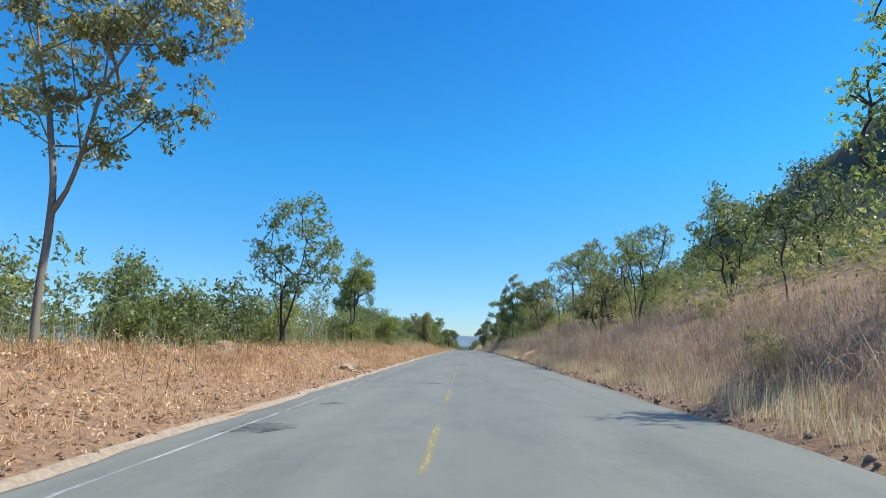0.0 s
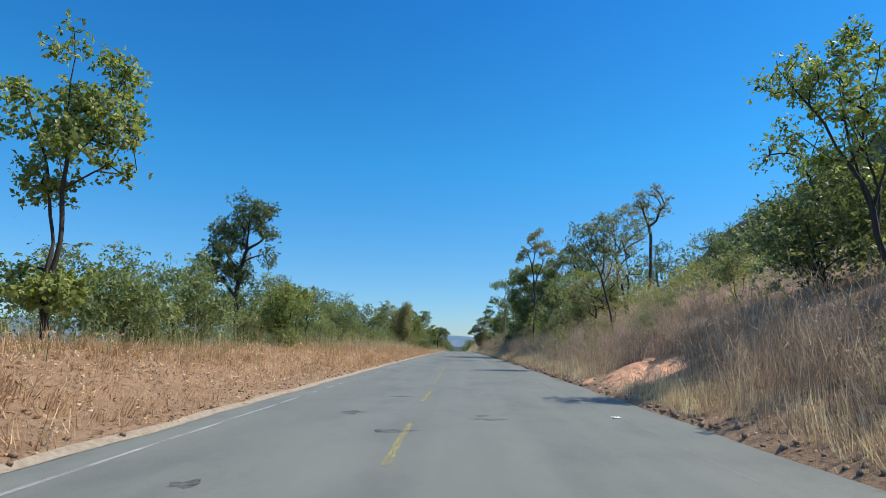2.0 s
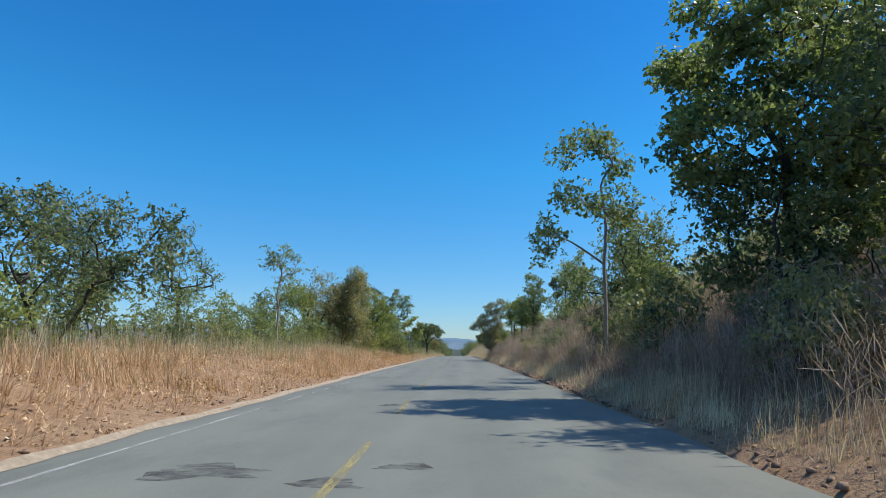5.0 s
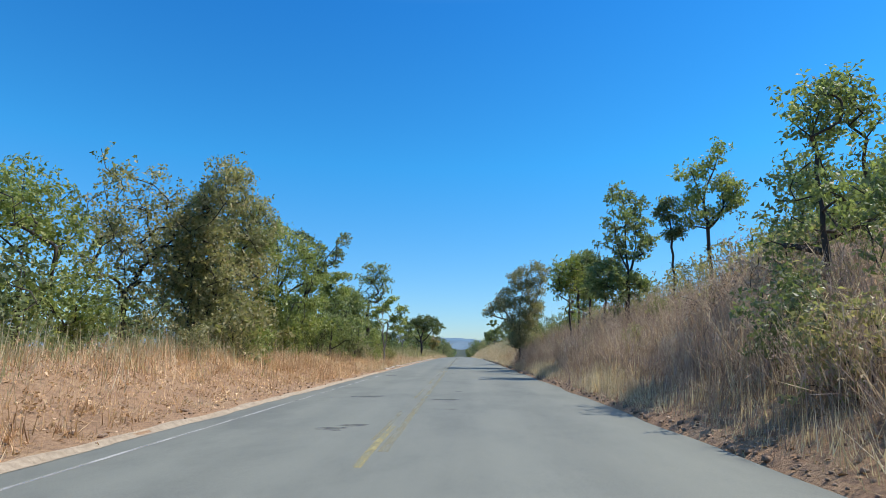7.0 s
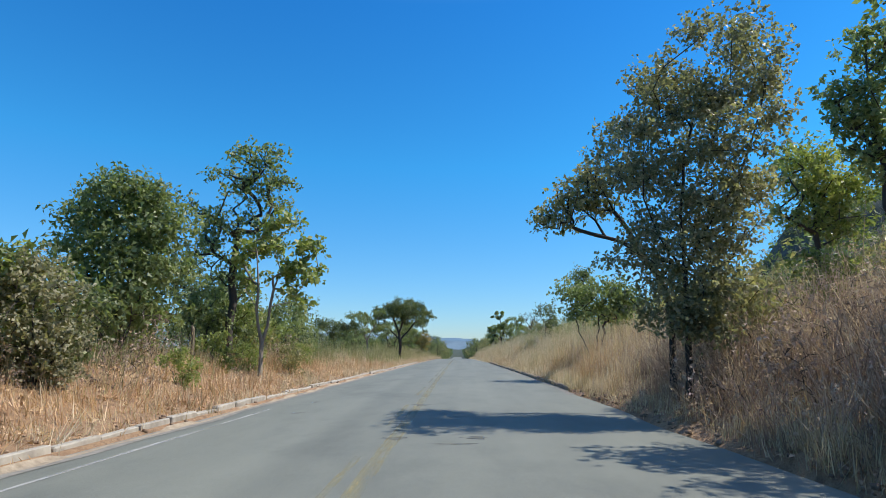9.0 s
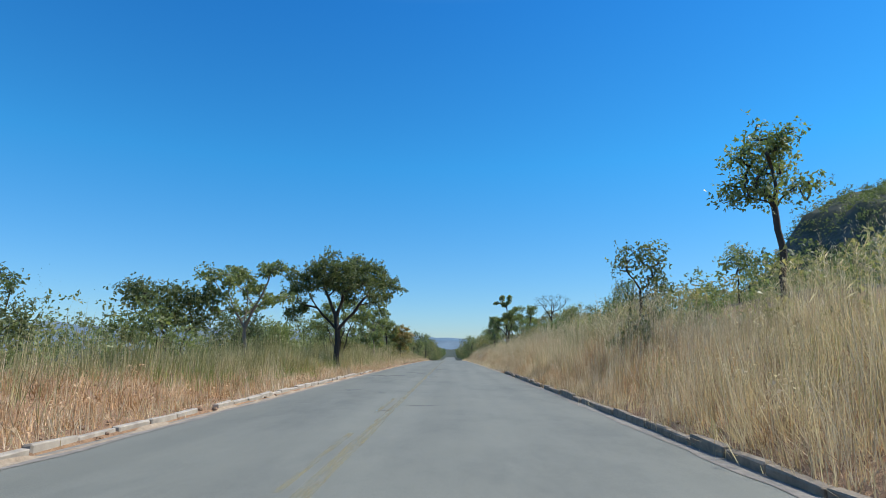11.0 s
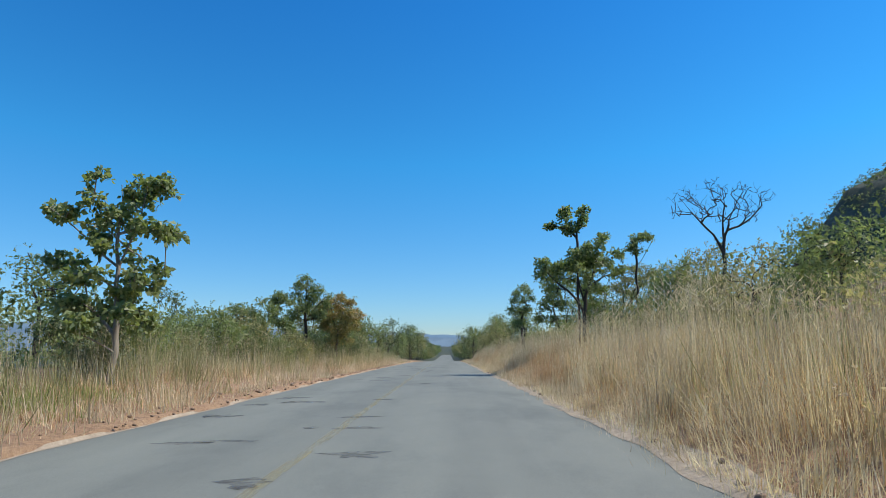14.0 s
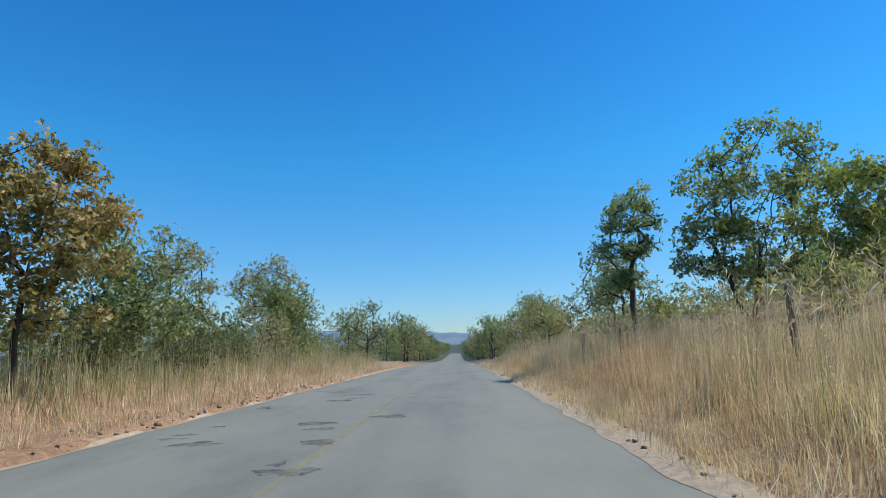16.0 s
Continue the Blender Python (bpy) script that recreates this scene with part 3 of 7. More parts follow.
# left of the road
lefty(-9.45, 12.2, 10.2, 5.8, OLIVE, "tall slender sparse tree leaning over the verge", 1, tips=230, per=20, spread=0.2, size=0.125, girth=0.6, bark=PALEBARK, clear=0.45,
      shape=[(0.3, 8.0, 0.79), (-0.4, 7.9, 0.6), (-1.0, 8.3, 0.53), (-1.1, 7.4, 0.37), (-0.6, 6.1, 0.5), (-0.2, 6.2, 0.5), (0.0, 5.3, 0.53), (-0.7, 5.3, 0.37), (1.0, 5.0, 0.37), (1.2, 4.7, 0.3), (0.4, 6.7, 0.5), (1.0, 7.7, 0.66), (1.9, 5.8, 0.48), (1.9, 5.3, 0.34), (2.5, 5.9, 0.48), (2.7, 6.8, 0.42), (2.9, 7.9, 0.66), (3.6, 8.2, 0.56), (4.0, 8.0, 0.3), (2.1, 7.6, 0.6), (0.9, 8.7, 0.79), (2.3, 9.1, 0.79), (-0.6, 9.4, 0.79), (3.4, 9.3, 0.66)],
      limbs=[[(-0.0, 0.0), (-0.1, 1.7), (0.0, 3.0), (-0.0, 4.0), (-0.2, 5.1), (-0.6, 6.7), (-1.0, 8.3), (-1.3, 9.6)], [(0.0, 3.0), (0.5, 3.9), (0.7, 4.8), (1.1, 5.9), (1.4, 7.1), (1.4, 8.6), (1.4, 9.5)], [(1.1, 5.9), (1.7, 7.2), (2.5, 8.4)], [(0.7, 4.8), (0.5, 6.1), (0.4, 7.7)]])
lefty(-9.35, 28.7, 8.2, 5.4, GREEN, "green tree with an open oval crown", 2, clear=0.27, stems=3, fork=0.2, opening=1.0, tips=150, per=20, spread=0.26, girth=0.9,
      shape=[(0.2, 7.5, 0.75), (1.6, 7.2, 0.86), (-0.6, 6.5, 0.75), (1.2, 6.1, 0.97), (2.6, 5.3, 0.78), (-1.2, 5.1, 0.78), (0.0, 4.9, 0.9), (1.6, 4.5, 0.86), (-1.0, 4.0, 0.65), (0.8, 3.5, 0.78), (2.2, 3.7, 0.78), (0.0, 3.0, 0.78)])
lefty(-9.2, 48.1, 8.2, 3.9, FRESH, "slim upright tree with thin twin stems", 3, tips=150, per=22, spread=0.24, size=0.14, girth=0.8, clear=0.3,
      shape=[(-0.1, 7.9, 0.34), (0.8, 7.3, 0.48), (0.1, 7.1, 0.43), (-0.4, 6.4, 0.67), (-0.7, 5.7, 0.62), (-1.3, 5.4, 0.48), (-1.9, 6.7, 0.48), (0.9, 6.2, 0.53), (1.2, 5.5, 0.34), (0.3, 5.7, 0.53), (0.7, 4.7, 0.34), (-1.1, 4.2, 0.53), (-0.1, 5.1, 0.48), (-0.8, 4.5, 0.38), (-1.0, 1.7, 0.81), (-0.1, 1.6, 0.72)],
      limbs=[[(-0.4, 0.0), (-0.6, 2.3), (-0.7, 4.1), (-1.2, 5.5), (-1.8, 6.6)], [(-0.5, 1.4), (-0.2, 2.9), (-0.2, 4.5), (-0.1, 6.4), (-0.1, 8.0)], [(-0.1, 4.5), (0.5, 5.7), (0.8, 7.1)], [(-0.2, 4.1), (0.9, 4.7)]])
lefty(-13.0, 70.2, 10.1, 5.4, DARK, "tall dark tree with tufted layers of leaves", 4, tips=200, per=30, spread=0.28, size=0.14, clear=0.4,
      shape=[(-0.5, 9.5, 0.64), (0.3, 8.8, 1.05), (1.1, 8.9, 0.59), (-0.7, 8.3, 1.0), (-1.8, 7.6, 1.0), (-1.0, 7.0, 0.76), (-2.1, 6.6, 0.94), (-2.7, 5.7, 1.0), (-1.1, 5.9, 0.73), (-1.6, 4.8, 1.11), (-0.4, 4.6, 0.73), (-2.8, 4.7, 0.73), (1.2, 7.3, 0.53), (1.1, 6.1, 0.53), (1.3, 5.4, 0.35), (0.5, 7.7, 0.64)],
      limbs=[[(-0.6, 0.0), (-0.9, 2.9), (-0.8, 4.9), (-0.3, 6.3), (-0.3, 8.0), (-0.3, 9.4)], [(-0.8, 4.9), (-1.7, 5.9), (-2.3, 6.9)], [(-0.3, 6.3), (0.7, 6.8), (1.3, 7.6)], [(-0.9, 3.2), (-2.0, 4.6), (-2.9, 5.4)]])
lefty(-13.6, 71.6, 4.6, 5.2, GREEN, "dense green bushy tree under the tall tree", 205, clear=0.03, tips=130, per=26, lobes=12)
lefty(-10.8, 76.0, 3.8, 4.2, GREEN, "low dense green bushy tree", 206, clear=0.03, tips=110, per=26, lobes=11)
lefty(-11.6, 54.6, 3.9, 4.6, GREEN, "dense green bushy tree behind the verge", 241, clear=0.03, tips=140, per=26, lobes=12)
lefty(-12.2, 59.2, 4.3, 4.6, GREEN, "dense leafy bushy tree behind the verge", 242, clear=0.03, tips=140, per=26, lobes=12)
lefty(-11.8, 20.5, 3.6, 4.2, GREEN, "green bushy tree beside the rocks", 243, clear=0.03, tips=120, per=26, lobes=11)
lefty(-12.4, 35.5, 3.8, 4.6, FRESH, "yellow-green bushy tree in the scrub", 244, clear=0.03, tips=120, per=26, lobes=11)
lefty(-8.7, 64.6, 3.6, 2.9, FRESH, "dense rounded yellow-green small tree at the grass edge", 204, clear=0.02, tips=90, per=26, spread=0.3, lobes=10)
lefty(-10.6, 40.0, 4.8, 3.6, GREEN, "small airy tree with pale limbs", 104, clear=0.3, stems=3, tips=50, per=14, lobes=11, bark=PALEBARK)
lefty(-13.2, 76.8, 5.6, 4.6, GREEN, "green tree behind the tall grass", 5, clear=0.2, tips=70, per=28)
lefty(-13.0, 83.5, 5.2, 4.0, GREEN, "small rounded green tree in the scrub", 6, clear=0.2, tips=70, per=26)
lefty(-12.0, 93.5, 4.9, 4.4, GREEN, "leafy green tree behind the tall grass", 7, clear=0.27, tips=120, per=26,
      shape=[(0.0, 4.2, 0.71), (1.2, 4.2, 0.64), (-0.3, 3.2, 0.89), (1.0, 3.2, 0.8), (0.3, 2.2, 0.89), (1.5, 2.2, 0.64), (-1.3, 3.5, 0.98)])
lefty(-12.2, 103.0, 6.1, 7.7, DARK, "broad dark tree with gaps in its crown", 8, clear=0.29, stems=2, tips=120, per=24, spread=0.3,
      shape=[(-0.8, 5.4, 0.73), (-2.1, 4.3, 0.96), (0.0, 4.3, 0.96), (1.6, 4.6, 0.96), (3.1, 4.3, 0.84), (-2.9, 4.6, 0.51), (-1.3, 3.0, 1.01), (0.8, 3.0, 1.01), (2.3, 2.8, 1.01), (3.6, 3.3, 0.73)])
lefty(-17.2, 111.4, 7.6, 6.2, DARK, "dark green tree with spreading tufts", 9, clear=0.25, tips=110, per=28, lobes=13)
lefty(-17.1, 121.0, 8.6, 6.0, GREEN, "tall airy tree with small grey-green leaves", 10, clear=0.3, tips=100, per=20, lobes=13)
lefty(-10.8, 121.5, 7.4, 2.6, GREEN, "thin young tree with a pale stem", 12, clear=0.35, tips=42, per=18, spread=0.24, lobes=7, bark=PALEBARK, girth=0.6)
lefty(-14.2, 137.0, 7.2, 6.4, FRESH, "broad yellow-green tree at the edge of the thicket", 213, clear=0.05, tips=200, per=26, lobes=14)
lefty(-10.7, 141.8, 8.9, 3.8, OLIVE, "tall dense tree with olive-brown leaves", 13, clear=0.03, tips=290, per=28,
      shape=[(1.1, 8.3, 0.71), (1.7, 7.8, 0.62), (0.8, 7.5, 0.71), (1.4, 7.0, 0.62), (0.3, 6.6, 0.9), (-0.5, 6.0, 0.9), (0.8, 5.5, 0.97), (-0.3, 4.8, 1.07), (0.9, 4.2, 1.07), (-0.5, 3.4, 1.07), (0.8, 2.8, 1.07), (0.0, 1.9, 1.07), (1.4, 1.7, 0.71), (1.8, 3.4, 0.71)])
lefty(-11.0, 145.8, 8.5, 4.7, OLIVE, "broad tree with brown and green leaves", 14, clear=0.03, tips=270, per=28,
      shape=[(1.1, 7.9, 0.7), (-0.0, 7.4, 0.89), (1.7, 7.2, 0.79), (0.3, 6.5, 1.03), (1.5, 6.1, 1.03), (-0.6, 6.1, 0.89), (-1.2, 4.8, 0.89), (0.5, 4.8, 1.14), (1.7, 4.4, 1.03), (-0.6, 3.4, 1.03), (0.9, 3.0, 1.14), (-0.8, 2.1, 0.89), (0.7, 1.7, 0.89), (-1.6, 6.9, 0.7)])
lefty(-9.7, 149.8, 8.5, 6.6, FRESH, "dense yellow-green tree with a sloping crown", 15, clear=0.03, tips=380, per=30,
      shape=[(-1.0, 7.8, 0.89), (0.0, 7.2, 0.89), (1.0, 6.6, 0.89), (1.9, 5.8, 0.82), (2.4, 4.6, 0.7), (-1.3, 6.5, 1.07), (-0.1, 5.8, 1.07), (1.0, 4.9, 1.07), (-0.7, 4.3, 1.07), (0.6, 3.4, 1.07), (1.9, 3.2, 0.82), (-1.2, 2.7, 1.07), (0.0, 2.1, 1.07), (1.3, 1.8, 0.89), (2.2, 2.1, 0.62), (-2.2, 7.2, 1.17), (-2.5, 5.3, 1.37), (-2.5, 3.1, 1.17)])
lefty(-8.0, 156.2, 4.6, 4.4, GREEN, "green bushy tree in the thicket", 116, clear=0.05, tips=110, per=26)
lefty(-13.4, 147.4, 7.2, 6.0, OLIVE, "tall olive tree behind the thicket", 117, clear=0.06, tips=170, per=26, lobes=14)
lefty(-12.8, 140.6, 8.4, 5.6, OLIVE, "leafy brownish tree behind the thicket", 119, clear=0.05, tips=180, per=26, lobes=14)
lefty(-10.2, 152.8, 8.2, 3.7, DARK, "sparse tree with feathery dark leaves", 16, tips=110, per=16, spread=0.16, size=0.11, girth=0.6, clear=0.55,
      shape=[(0.7, 7.8, 0.38), (1.3, 7.6, 0.3), (1.7, 7.3, 0.3), (1.1, 6.9, 0.38), (3.5, 7.2, 0.3), (3.3, 6.5, 0.38), (2.7, 6.7, 0.3), (3.7, 7.6, 0.3), (2.5, 5.9, 0.34), (2.0, 5.5, 0.38), (3.1, 5.9, 0.3), (1.6, 6.1, 0.34), (2.1, 6.5, 0.3)],
      limbs=[[(-0.4, 0.0), (1.2, 3.7), (1.9, 4.8), (2.5, 6.3), (3.6, 7.5)], [(1.4, 3.8), (1.2, 5.9), (0.7, 7.8)]])
lefty(-8.9, 158.7, 6.4, 3.9, FRESH, "leafy tree with a broad open crown in the thicket", 279, tips=170, per=22, spread=0.22, clear=0.3,
      shape=[(-1.3, 5.6, 0.45), (-0.5, 5.9, 0.52), (0.5, 5.8, 0.52), (1.3, 5.9, 0.36), (-1.7, 4.9, 0.52), (-0.1, 4.9, 0.65), (1.1, 4.8, 0.52), (-0.6, 4.0, 0.58), (0.8, 4.0, 0.52), (-1.4, 3.6, 0.49)],
      limbs=[[(-0.1, 0.0), (-0.3, 2.1), (-0.3, 3.7), (-0.1, 5.6)], [(-0.3, 2.1), (0.5, 3.7), (1.3, 5.6)], [(-0.4, 2.4), (-1.3, 4.1), (-1.4, 5.4)]])
lefty(-13.2, 163.8, 5.0, 3.4, GREEN, "green tree behind the fence line", 118, clear=0.2, tips=80, per=24, lobes=10)
lefty(-7.5, 162.6, 2.9, 2.2, SILVER, "feathery grey-green bushy tree beside the verge", 217, clear=0.03, stems=3, tips=110, per=30, spread=0.22, size=0.08,
      shape=[(-0.2, 2.5, 0.43), (-0.7, 2.0, 0.53), (0.3, 1.9, 0.47), (-0.1, 1.2, 0.59), (0.5, 1.1, 0.43), (-0.5, 0.4, 0.53), (0.3, 0.4, 0.43)])
lefty(-9.7, 168.5, 6.3, 4.3, GREEN, "dark dense rounded tree with an olive top", 17, clear=0.03, stems=2, fork=0.2, tips=280, per=32,
      shape=[(0.1, 5.6, 0.74), (-0.7, 5.5, 0.82), (0.8, 5.3, 0.82), (-1.4, 4.6, 0.82), (0.1, 4.5, 1.12), (1.3, 4.5, 0.92), (-0.9, 3.5, 0.92), (0.6, 3.3, 1.02), (-1.4, 2.4, 0.74), (-0.2, 2.1, 0.92), (1.5, 3.1, 0.74), (0.8, 1.8, 0.74)])
lefty(-8.6, 174.4, 9.8, 4.8, GREEN, "tall airy green tree", 18, clear=0.2, tips=150, per=22, spread=0.28,
      shape=[(0.2, 9.1, 0.89), (1.4, 8.8, 1.0), (2.0, 7.9, 0.65), (-0.5, 7.9, 1.0), (0.9, 7.5, 1.18), (-1.1, 6.6, 0.77), (1.8, 7.0, 0.77), (0.0, 5.9, 1.18), (1.4, 5.4, 1.06), (-1.4, 5.0, 1.06), (0.0, 3.8, 1.18)])
lefty(-6.6, 172.6, 6.6, 4.0, FRESH, "small tree with large yellow-green leaves", 19, clear=0.40, fork=0.3, stems=2, opening=0.5, tips=60, per=16, spread=0.22, size=0.19, bark=PALEBARK,
      shape=[(0.8, 5.9, 0.68), (-0.1, 5.2, 0.68), (1.6, 5.0, 0.68), (-0.9, 4.8, 0.59), (2.0, 4.0, 0.5), (0.8, 4.2, 0.68), (-0.5, 3.6, 0.59), (1.4, 3.1, 0.5)])
lefty(-12.5, 181.0, 6.5, 5.0, DARK, "dark green tree in the scrub", 20, clear=0.2, tips=90, per=26)
lefty(-12.5, 196.0, 5.6, 4.6, DARK, "dark bushy tree behind the tall grass", 21, clear=0.2, tips=80, per=26)
lefty(-12.0, 211.0, 4.6, 5.0, DARK, "dark bushy tree behind the tall green grass", 222, clear=0.37, stems=2, tips=130, per=26,
      shape=[(-1.1, 3.9, 0.69), (0.0, 3.6, 0.69), (0.9, 3.4, 0.69), (1.7, 3.6, 0.5), (-0.6, 2.7, 0.79), (0.7, 2.5, 0.79), (-2.0, 3.8, 0.79)])
lefty(-8.9, 212.0, 5.5, 4.7, GREEN, "small sparse tree with grey-green leaves", 22, tips=130, per=20, spread=0.2, bark=PALEBARK, clear=0.3,
      shape=[(-2.0, 4.7, 0.38), (-1.1, 4.8, 0.48), (-0.2, 4.7, 0.48), (0.8, 5.0, 0.48), (1.5, 5.0, 0.34), (-1.5, 3.9, 0.42), (-0.5, 3.9, 0.5), (0.5, 4.0, 0.46), (1.3, 3.5, 0.3), (2.0, 3.6, 0.3), (-1.0, 2.9, 0.36), (-0.1, 3.1, 0.38), (0.9, 3.3, 0.3)],
      limbs=[[(0.0, 0.0), (-0.1, 2.1), (-0.9, 3.3), (-1.8, 4.5)], [(-0.1, 2.1), (-0.1, 3.3), (-0.1, 4.7)], [(-0.1, 2.3), (0.5, 3.3), (1.2, 4.9)]])
lefty(-7.25, 222.5, 8.2, 8.2, DARK, "broad umbrella-crowned tree with dark forking limbs", 31, tips=430, per=28, spread=0.24, size=0.125, girth=1.35, wob=0.15, clear=0.35,
      shape=[(-2.1, 6.1, 0.95), (-0.7, 6.6, 0.95, -0.8), (0.3, 7.0, 1.01), (1.6, 7.2, 1.01, 0.8), (2.9, 6.8, 1.01, 1.6), (3.8, 6.1, 0.82, 2.0), (4.6, 5.6, 0.5, 2.2), (-2.4, 5.3, 0.72, -0.5), (-1.2, 5.7, 1.01), (-0.1, 6.2, 1.07, 1.5), (2.2, 5.6, 1.07, -1.6), (3.2, 5.6, 0.95, 1.0), (-2.3, 3.8, 0.63), (-2.7, 3.4, 0.38), (-1.9, 4.4, 0.63, 0.8), (-0.0, 5.9, 0.95, -1.5), (1.0, 5.0, 0.76, 1.8), (3.0, 4.7, 0.79, 0.3), (3.7, 4.9, 0.57, 1.8), (3.6, 3.8, 0.41, 1.0), (2.5, 6.4, 1.01, -0.5), (1.0, 6.5, 1.07, -1.0), (1.1, 5.6, 0.95, 0.0)],
      limbs=[[(0.7, 0.0), (0.7, 2.7), (0.6, 3.4)], [(0.7, 2.8), (-0.3, 3.4), (-1.0, 4.2), (-1.6, 5.3)], [(0.6, 3.4), (0.1, 4.8), (-0.8, 6.2)], [(0.6, 3.3), (1.0, 4.8), (0.8, 6.5)], [(0.7, 2.9), (1.8, 3.6), (2.5, 4.8), (3.7, 5.5)], [(1.8, 3.6), (1.9, 5.1), (2.0, 6.6)]])
lefty(-8.7, 234.0, 5.8, 5.3, GREEN, "vase-shaped multi-stemmed tree with fine leaves", 24, clear=0.40, stems=5, opening=1.1, tips=190, per=20, spread=0.24, girth=0.7,
      shape=[(-1.8, 4.2, 0.58), (-1.0, 4.9, 0.58), (0.0, 5.2, 0.58), (1.0, 5.1, 0.58), (2.0, 4.9, 0.53), (2.4, 4.2, 0.49), (-1.6, 3.1, 0.49), (-0.7, 3.9, 0.58), (0.5, 4.1, 0.58), (1.6, 3.9, 0.58), (2.3, 3.4, 0.42), (-0.3, 2.9, 0.49), (1.1, 2.8, 0.49)])
lefty(-8.3, 251.5, 6.3, 4.0, GREEN, "slim tree with tufts of large leaves", 25, tips=150, per=18, spread=0.18, size=0.17, bark=PALEBARK, clear=0.15,
      shape=[(0.1, 6.0, 0.3), (0.9, 6.0, 0.3), (1.5, 6.0, 0.3), (0.6, 5.5, 0.31), (-0.3, 5.4, 0.3), (-1.8, 5.2, 0.3), (-1.0, 5.0, 0.31), (0.1, 4.9, 0.35), (1.1, 4.7, 0.35), (1.6, 4.5, 0.3), (-0.4, 4.4, 0.3), (0.2, 4.0, 0.3), (-1.3, 3.7, 0.3), (-0.9, 3.2, 0.3), (-0.0, 3.2, 0.31), (1.0, 3.5, 0.3), (1.1, 3.0, 0.3), (0.5, 2.7, 0.35), (-1.1, 2.5, 0.3), (-0.5, 2.3, 0.31), (0.8, 2.0, 0.38), (0.0, 1.8, 0.38)],
      limbs=[[(0.3, 0.0), (0.2, 2.4), (0.1, 3.9), (0.1, 6.0)], [(0.1, 3.4), (-0.7, 4.4), (-1.7, 5.2)], [(0.1, 3.5), (0.8, 4.7), (1.0, 6.0)]])
lefty(-9.6, 281.0, 7.4, 4.0, GREEN, "tall airy tree with a dark leafy crown", 26, tips=150, per=24, spread=0.24, clear=0.25,
      shape=[(-0.5, 6.9, 0.48), (-0.9, 6.4, 0.54), (0.2, 6.2, 0.6), (-1.2, 5.5, 0.54), (-0.0, 5.3, 0.7), (0.8, 5.9, 0.36), (1.2, 4.8, 0.54), (1.6, 5.5, 0.3), (-0.5, 4.5, 0.82), (-1.4, 3.9, 0.7), (0.6, 3.9, 0.76)],
      limbs=[[(-0.2, 0.0), (-0.4, 4.6), (-0.3, 7.0)], [(-0.3, 3.7), (0.9, 5.1), (1.4, 5.5)], [(-0.4, 4.3), (-1.2, 5.7)]])
lefty(-11.4, 279.0, 5.8, 2.6, GREEN, "dark tree with tufted layers behind the straw", 277, tips=100, per=24, spread=0.24, clear=0.2,
      shape=[(-0.1, 5.2, 0.62), (-0.7, 4.9, 0.39), (0.8, 4.7, 0.39), (-0.3, 4.2, 0.45), (-0.6, 3.6, 0.45), (0.1, 3.2, 0.62), (0.9, 2.6, 0.62)])
lefty(-14.0, 274.0, 4.6, 4.0, GREEN, "pair of airy trees grown together behind the straw", 278, tips=110, per=20, spread=0.26, stems=2, clear=0.15,
      shape=[(1.2, 3.9, 0.61), (3.0, 4.2, 0.45), (2.1, 3.5, 0.61), (3.6, 3.8, 0.32), (0.5, 3.1, 0.61), (3.0, 2.8, 0.61), (1.4, 2.4, 0.68)])
lefty(-9.7, 218.9, 2.7, 2.6, GREEN, "low leafy bushy tree in the tall grass", 251, clear=0.03, tips=80, per=22, lobes=9)
lefty(-13.2, 222.5, 3.8, 5.2, DARK, "dark spreading bushy tree behind the tall grass", 252, clear=0.03, tips=140, per=24, lobes=11)
lefty(-12.6, 229.5, 3.7, 4.8, GREEN, "green spreading bushy tree behind the tall grass", 253, clear=0.03, tips=130, per=24, lobes=11)
lefty(-11.5, 266.0, 3.6, 4.6, GREEN, "low green bushy tree behind the straw", 227, clear=0.05, tips=140, per=24, lobes=11)
lefty(-11.2, 243.5, 2.9, 4.4, DARK, "low dark bushy tree behind the tall grass", 231, clear=0.04, tips=140, per=24, lobes=11)
lefty(-13.0, 250.0, 3.0, 4.6, GREEN, "rounded green bushy tree in the scrub", 232, clear=0.04, tips=140, per=24, lobes=11)
lefty(-12.6, 258.0, 3.2, 4.4, DARK, "dark rounded bushy tree in the scrub", 233, clear=0.04, tips=140, per=24, lobes=11)
lefty(-12.0, 273.0, 4.0, 5.0, OLIVE, "olive bushy tree in the scrub", 234, clear=0.04, tips=150, per=24, lobes=12)
lefty(-9.8, 288.5, 5.4, 5.2, GREEN, "green bushy tree beside the road", 228, clear=0.06, tips=110, per=24, lobes=11)
